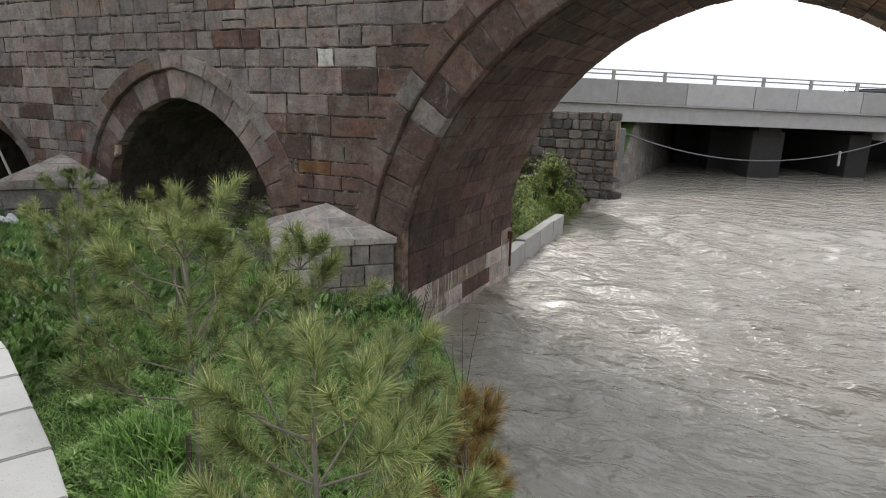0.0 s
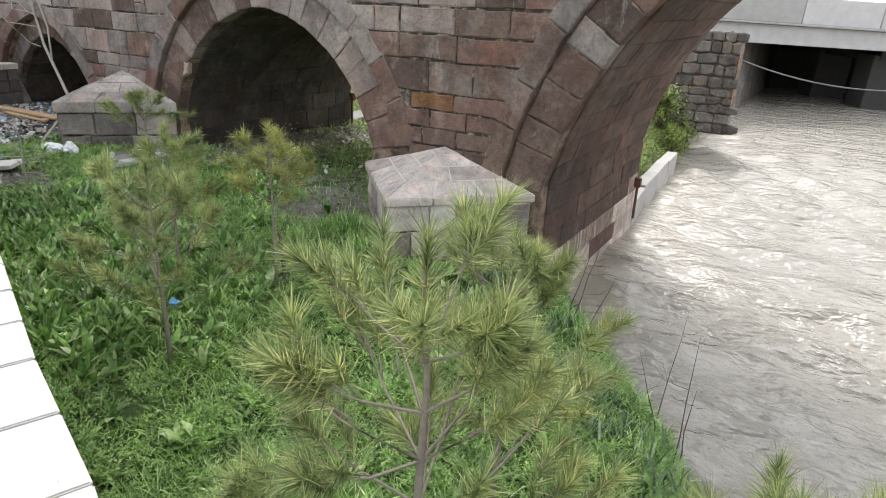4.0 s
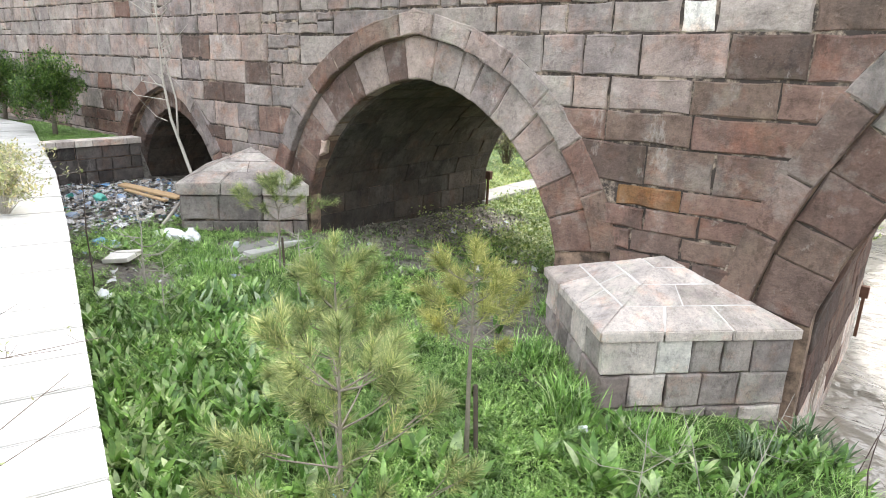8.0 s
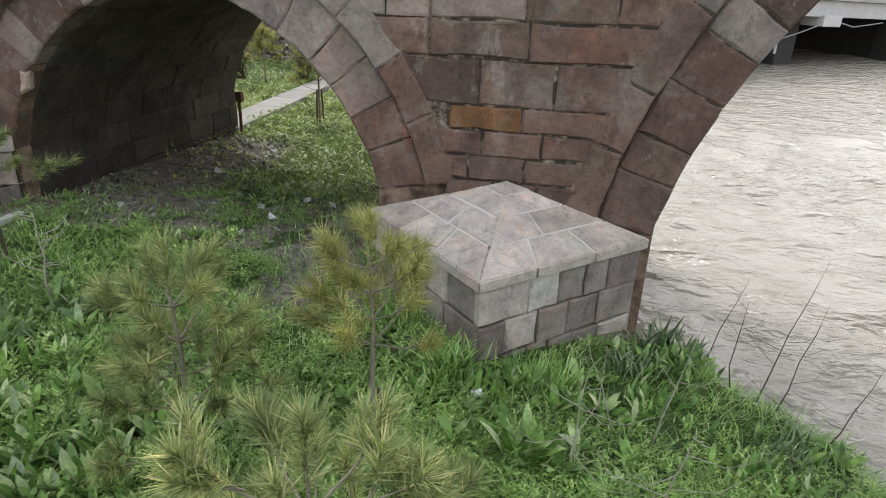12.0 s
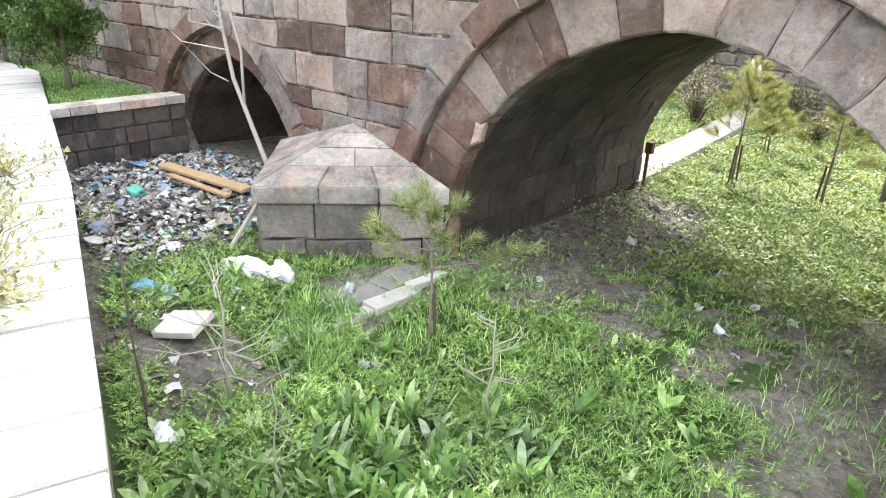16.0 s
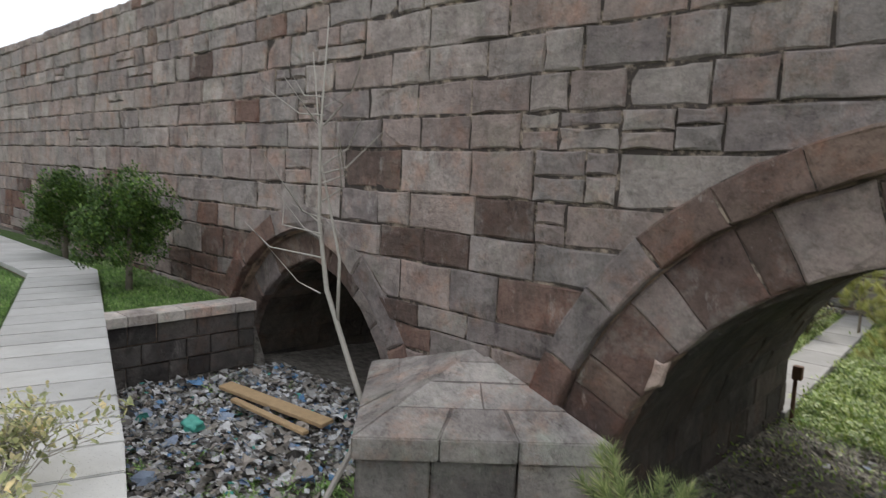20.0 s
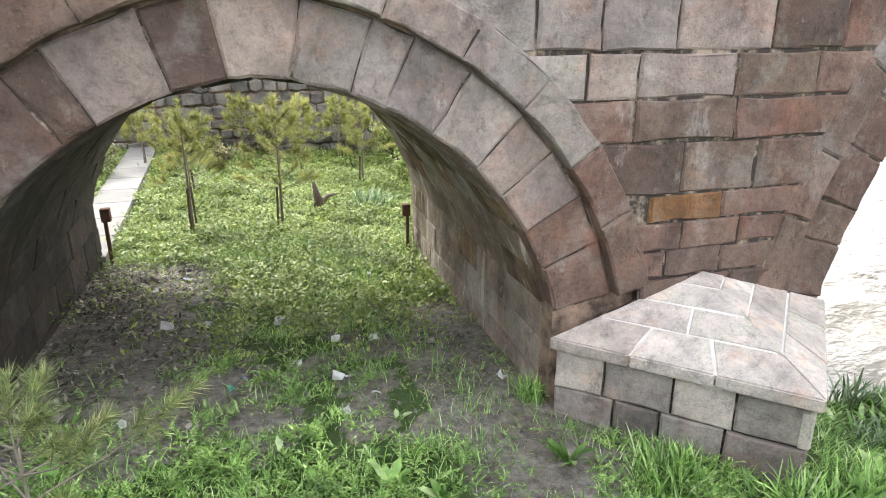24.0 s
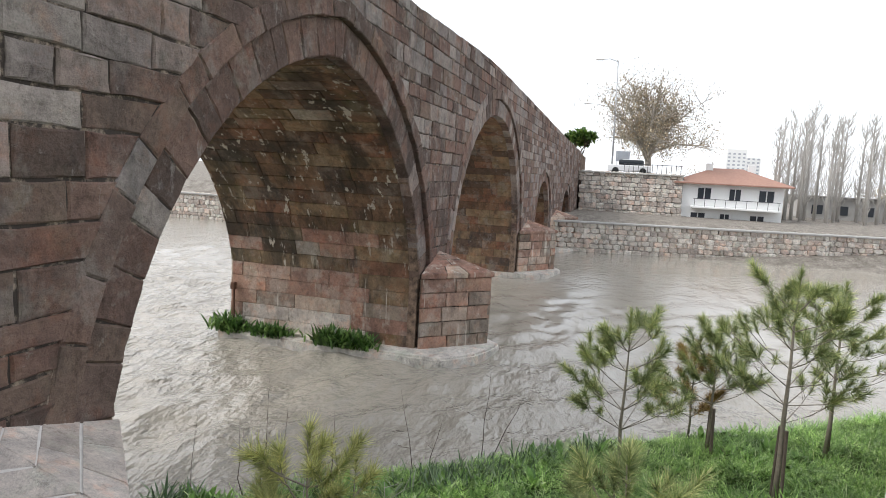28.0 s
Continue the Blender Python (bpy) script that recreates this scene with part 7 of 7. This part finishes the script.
plank = thing("plank", "weathered yellowish plank lying on the rubbish", "plank", box(0, 0, 0.03, 1.75, 0.2, 0.05, 0.008), plain("old_pine_board", (0.45, 0.31, 0.17), 0.8, var=0.3, scale=12), pose(-9.55, -0.75, 0.58, 3, 2, 10))
thing("plank", "weathered yellowish plank lying on the rubbish", "plank", box(0, 0, 0.03, 1.3, 0.09, 0.04, 0.006), bpy.data.materials["old_pine_board"], pose(-9.3, -0.98, 0.56, 0, 2, 6))
thing("branch_pole", "bare pole leaning across the rubbish", "branch", tube([(-7.35, -1.75, 0.42), (-7.55, -1.2, 0.8), (-7.85, -0.75, 1.15)], [0.03, 0.028, 0.02], 7), twig_mat)
path = thing("stone_edging", "broken pale stone edging beside the cutwater", "edging")
for i, (x, y, a) in enumerate(((-5.36, -0.55, 88), (-5.34, -1.14, 86), (-5.36, -1.73, 88), (-5.42, -2.3, 82))):
    part("edging_stone", box(0, 0, 0, 0.58, 0.15 + 0.1 * (i == 1), 0.14, 0.02, 2), coping_mat, path).matrix_world = pose(x, y, ground_z(x, y) - 0.02, 2 * i - 3, 3 - 2 * i, a)
slab_patch = thing("paving_patch", "worn pale concrete patch between the edging and the cutwater", "paving")
for i, (x, y, w, d, a) in enumerate(((-5.66, -0.72, 0.4, 0.62, 3), (-5.68, -1.36, 0.42, 0.58, -4), (-5.74, -1.9, 0.36, 0.44, 9))):
    part("concrete_slab", box(0, 0, 0, w, d, 0.1, 0.02, 2), strip_concrete, slab_patch).matrix_world = pose(x, y, ground_z(x, y) - 0.02, 2 - i, i - 2, a)
soft_bag("plastic_bag", "torn whitish plastic bag at the foot of the walkway wall", -4.95, -3.8, 0.2, 0.13, 0.12, 0.16, 11, white_plastic, 40)
soft_bag("plastic_bag", "thin pale plastic sheet in the grass beside the rubbish", -6.2, -1.95, 0.28, 0.2, 0.08, 0.03, 12, bpy.data.materials["grey_plastic"], 15)
# the broken corner of an arch stone, with its fresh pinkish fracture
part("broken_corner", block([(-5.37, 0.072, 1.69), (-5.22, 0.072, 1.76), (-5.16, 0.072, 1.99), (-5.29, 0.072, 2.01)], (0.25, -1, 0), 0.12, 0.03, 0.012, 0.02), stone("fresh_fracture", [(0.5, 0.38, 0.32)], pale=0.3, dark=0.1, tone=0.9), bridge, "pinkish broken corner of an arch stone")
rust = plain("rusty_iron", (0.14, 0.075, 0.05), 0.85, 0.3, var=0.4)
for x, y, lab in ((2.3, 5.3, "rusty iron bracket with a box above the water"), (-5.55, 5.35, "rusty iron bracket with a box on the vault edge"), (-0.86, 5.35, "rusty iron bracket with a box on the vault edge"), (12.2, 5.35, "rusty iron bracket with a box on the pier edge")):
    z = -1.05 if x > 5 else -0.95 if x > 1 else ground_z(x, y)
    s = 1 if x < -3 else 0 if 1 < x < 5 else -1
    it = thing("iron_bracket", lab, "bracket", at=pose(x, y, z), group="iron brackets")
    up = 0.35 if x > 5 else 0.0
    part("post", box(s * 0.08, 0, 0.4 + up / 2, 0.05, 0.05, 0.85 + up, 0.006), rust, it)
    part("junction_box", box(s * 0.1, 0, 0.78 + up, 0.13, 0.12, 0.2, 0.015, 2), rust, it)
for i, (x, y) in enumerate(((1.75, 6.3), (1.9, 7.6), (1.6, 9.2), (0.8, 10.5), (1.2, 12.0), (1.5, 20.0), (0.2, 16.5), (2.0, 12.6), (1.95, 14.0), (1.85, 15.6), (1.75, 17.4))):
    shrub("bank_bush", x - 0.6, y, ground_z(x - 0.6, y) - 0.02, 0.55, 0.75 + 0.25 * (i % 3), 300 + i, lush_mat, dark_twig_mat, "green bush on the bank above the kerb wall", 900, 0.08, 24)
for i, (x, y, w, h) in enumerate(((0.7, 13.6, 0.9, 1.5), (0.3, 16.2, 1.1, 2.1), (0.5, 18.6, 1.0, 1.9), (-0.4, 20.6, 1.0, 2.2))):
    shrub("bank_bush", x, y, ground_z(x, y) - 0.05, w, h, 320 + i, lush_mat, dark_twig_mat, "tall green bush on the bank beside the wing wall", 2600, 0.09, 60)

# ---- masonry of the old bridge ----
def pick(r, x, z):
    if -3.3 < x < -0.6 and z > 1.9:
        return r.choice((light_stone, grey_stone, light_stone, red_stone))
    if -1.5 < x < 14 and z < min(3.6, 2.3 + 1.2 * max(0.0, x + 0.5)):
        return red_stone if r.random() < 0.93 else grey_stone
    if 0.2 < x < 14:
        return red_stone
    return red_stone if r.random() < (0.3 if -3.4 < x < -0.5 else 0.66) else grey_stone


for a_, n_in, n_out in ((ARCH_A, 9, 7), (ARCH_B, 17, 13), (ARCH_C, 31, 23), (ARCH_D, 33, 25), (ARCH_E, 17, 13), (ARCH_F, 17, 13)):
    ring(a_, 0.0, INNER[a_], n_in, {ARCH_A: 0.2, ARCH_B: 0.085, ARCH_C: 0.085}.get(a_, 0.06), pick, "voussoir")
    ring(a_, INNER[a_], INNER[a_] + OUTER[a_], n_out, -0.022, pick, "arch_ring_stone")
# both land arches are lined with the stone that carries the vault shade
barrel(ARCH_B, -0.5, shaded_vault_stone, "barrel_stone", (0.55, 1.1))
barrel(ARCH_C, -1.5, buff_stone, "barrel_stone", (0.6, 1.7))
far_barrels = []
barrel(ARCH_A, 0.2, shaded_vault_stone, "barrel_stone", (0.7, 1.3))
for a_, zb_ in ((ARCH_D, -1.5), (ARCH_E, -1.5), (ARCH_F, -1.5)):
    barrel(a_, zb_, None, "", (0.6, 1.3), far_barrels)
tagged(part("far_barrel_masonry", join(far_barrels), buff_far, bridge), kind="stuff")
cutwater(-7.1, 1.5, -1.5, 0.1, 1.0, 1.2, 1.7, [slate_stone, slate_stone, block_stone], cap_stone, "triangular cutwater of grey blocks with a pyramid cap")
cutwater(0.65, 1.46, -1.46, -0.5, 0.65, 0.765, 1.24, [block_stone, block_stone, pale_stone], pale_stone, "triangular cutwater of pale grey blocks with a paved pyramid cap")
for cx_, hw_ in ((13.65, 1.45), (29.4, 2.2), (42.5, 3.0)):
    cutwater(cx_, hw_, -1.5, -1.5, 0.77, 0.9, 1.35, [pink_stone, pink_stone, bloom_stone], pink_stone, "triangular cutwater of reddish stone standing in the river", (-1.04, 0.62, 0.3))
build_wall()
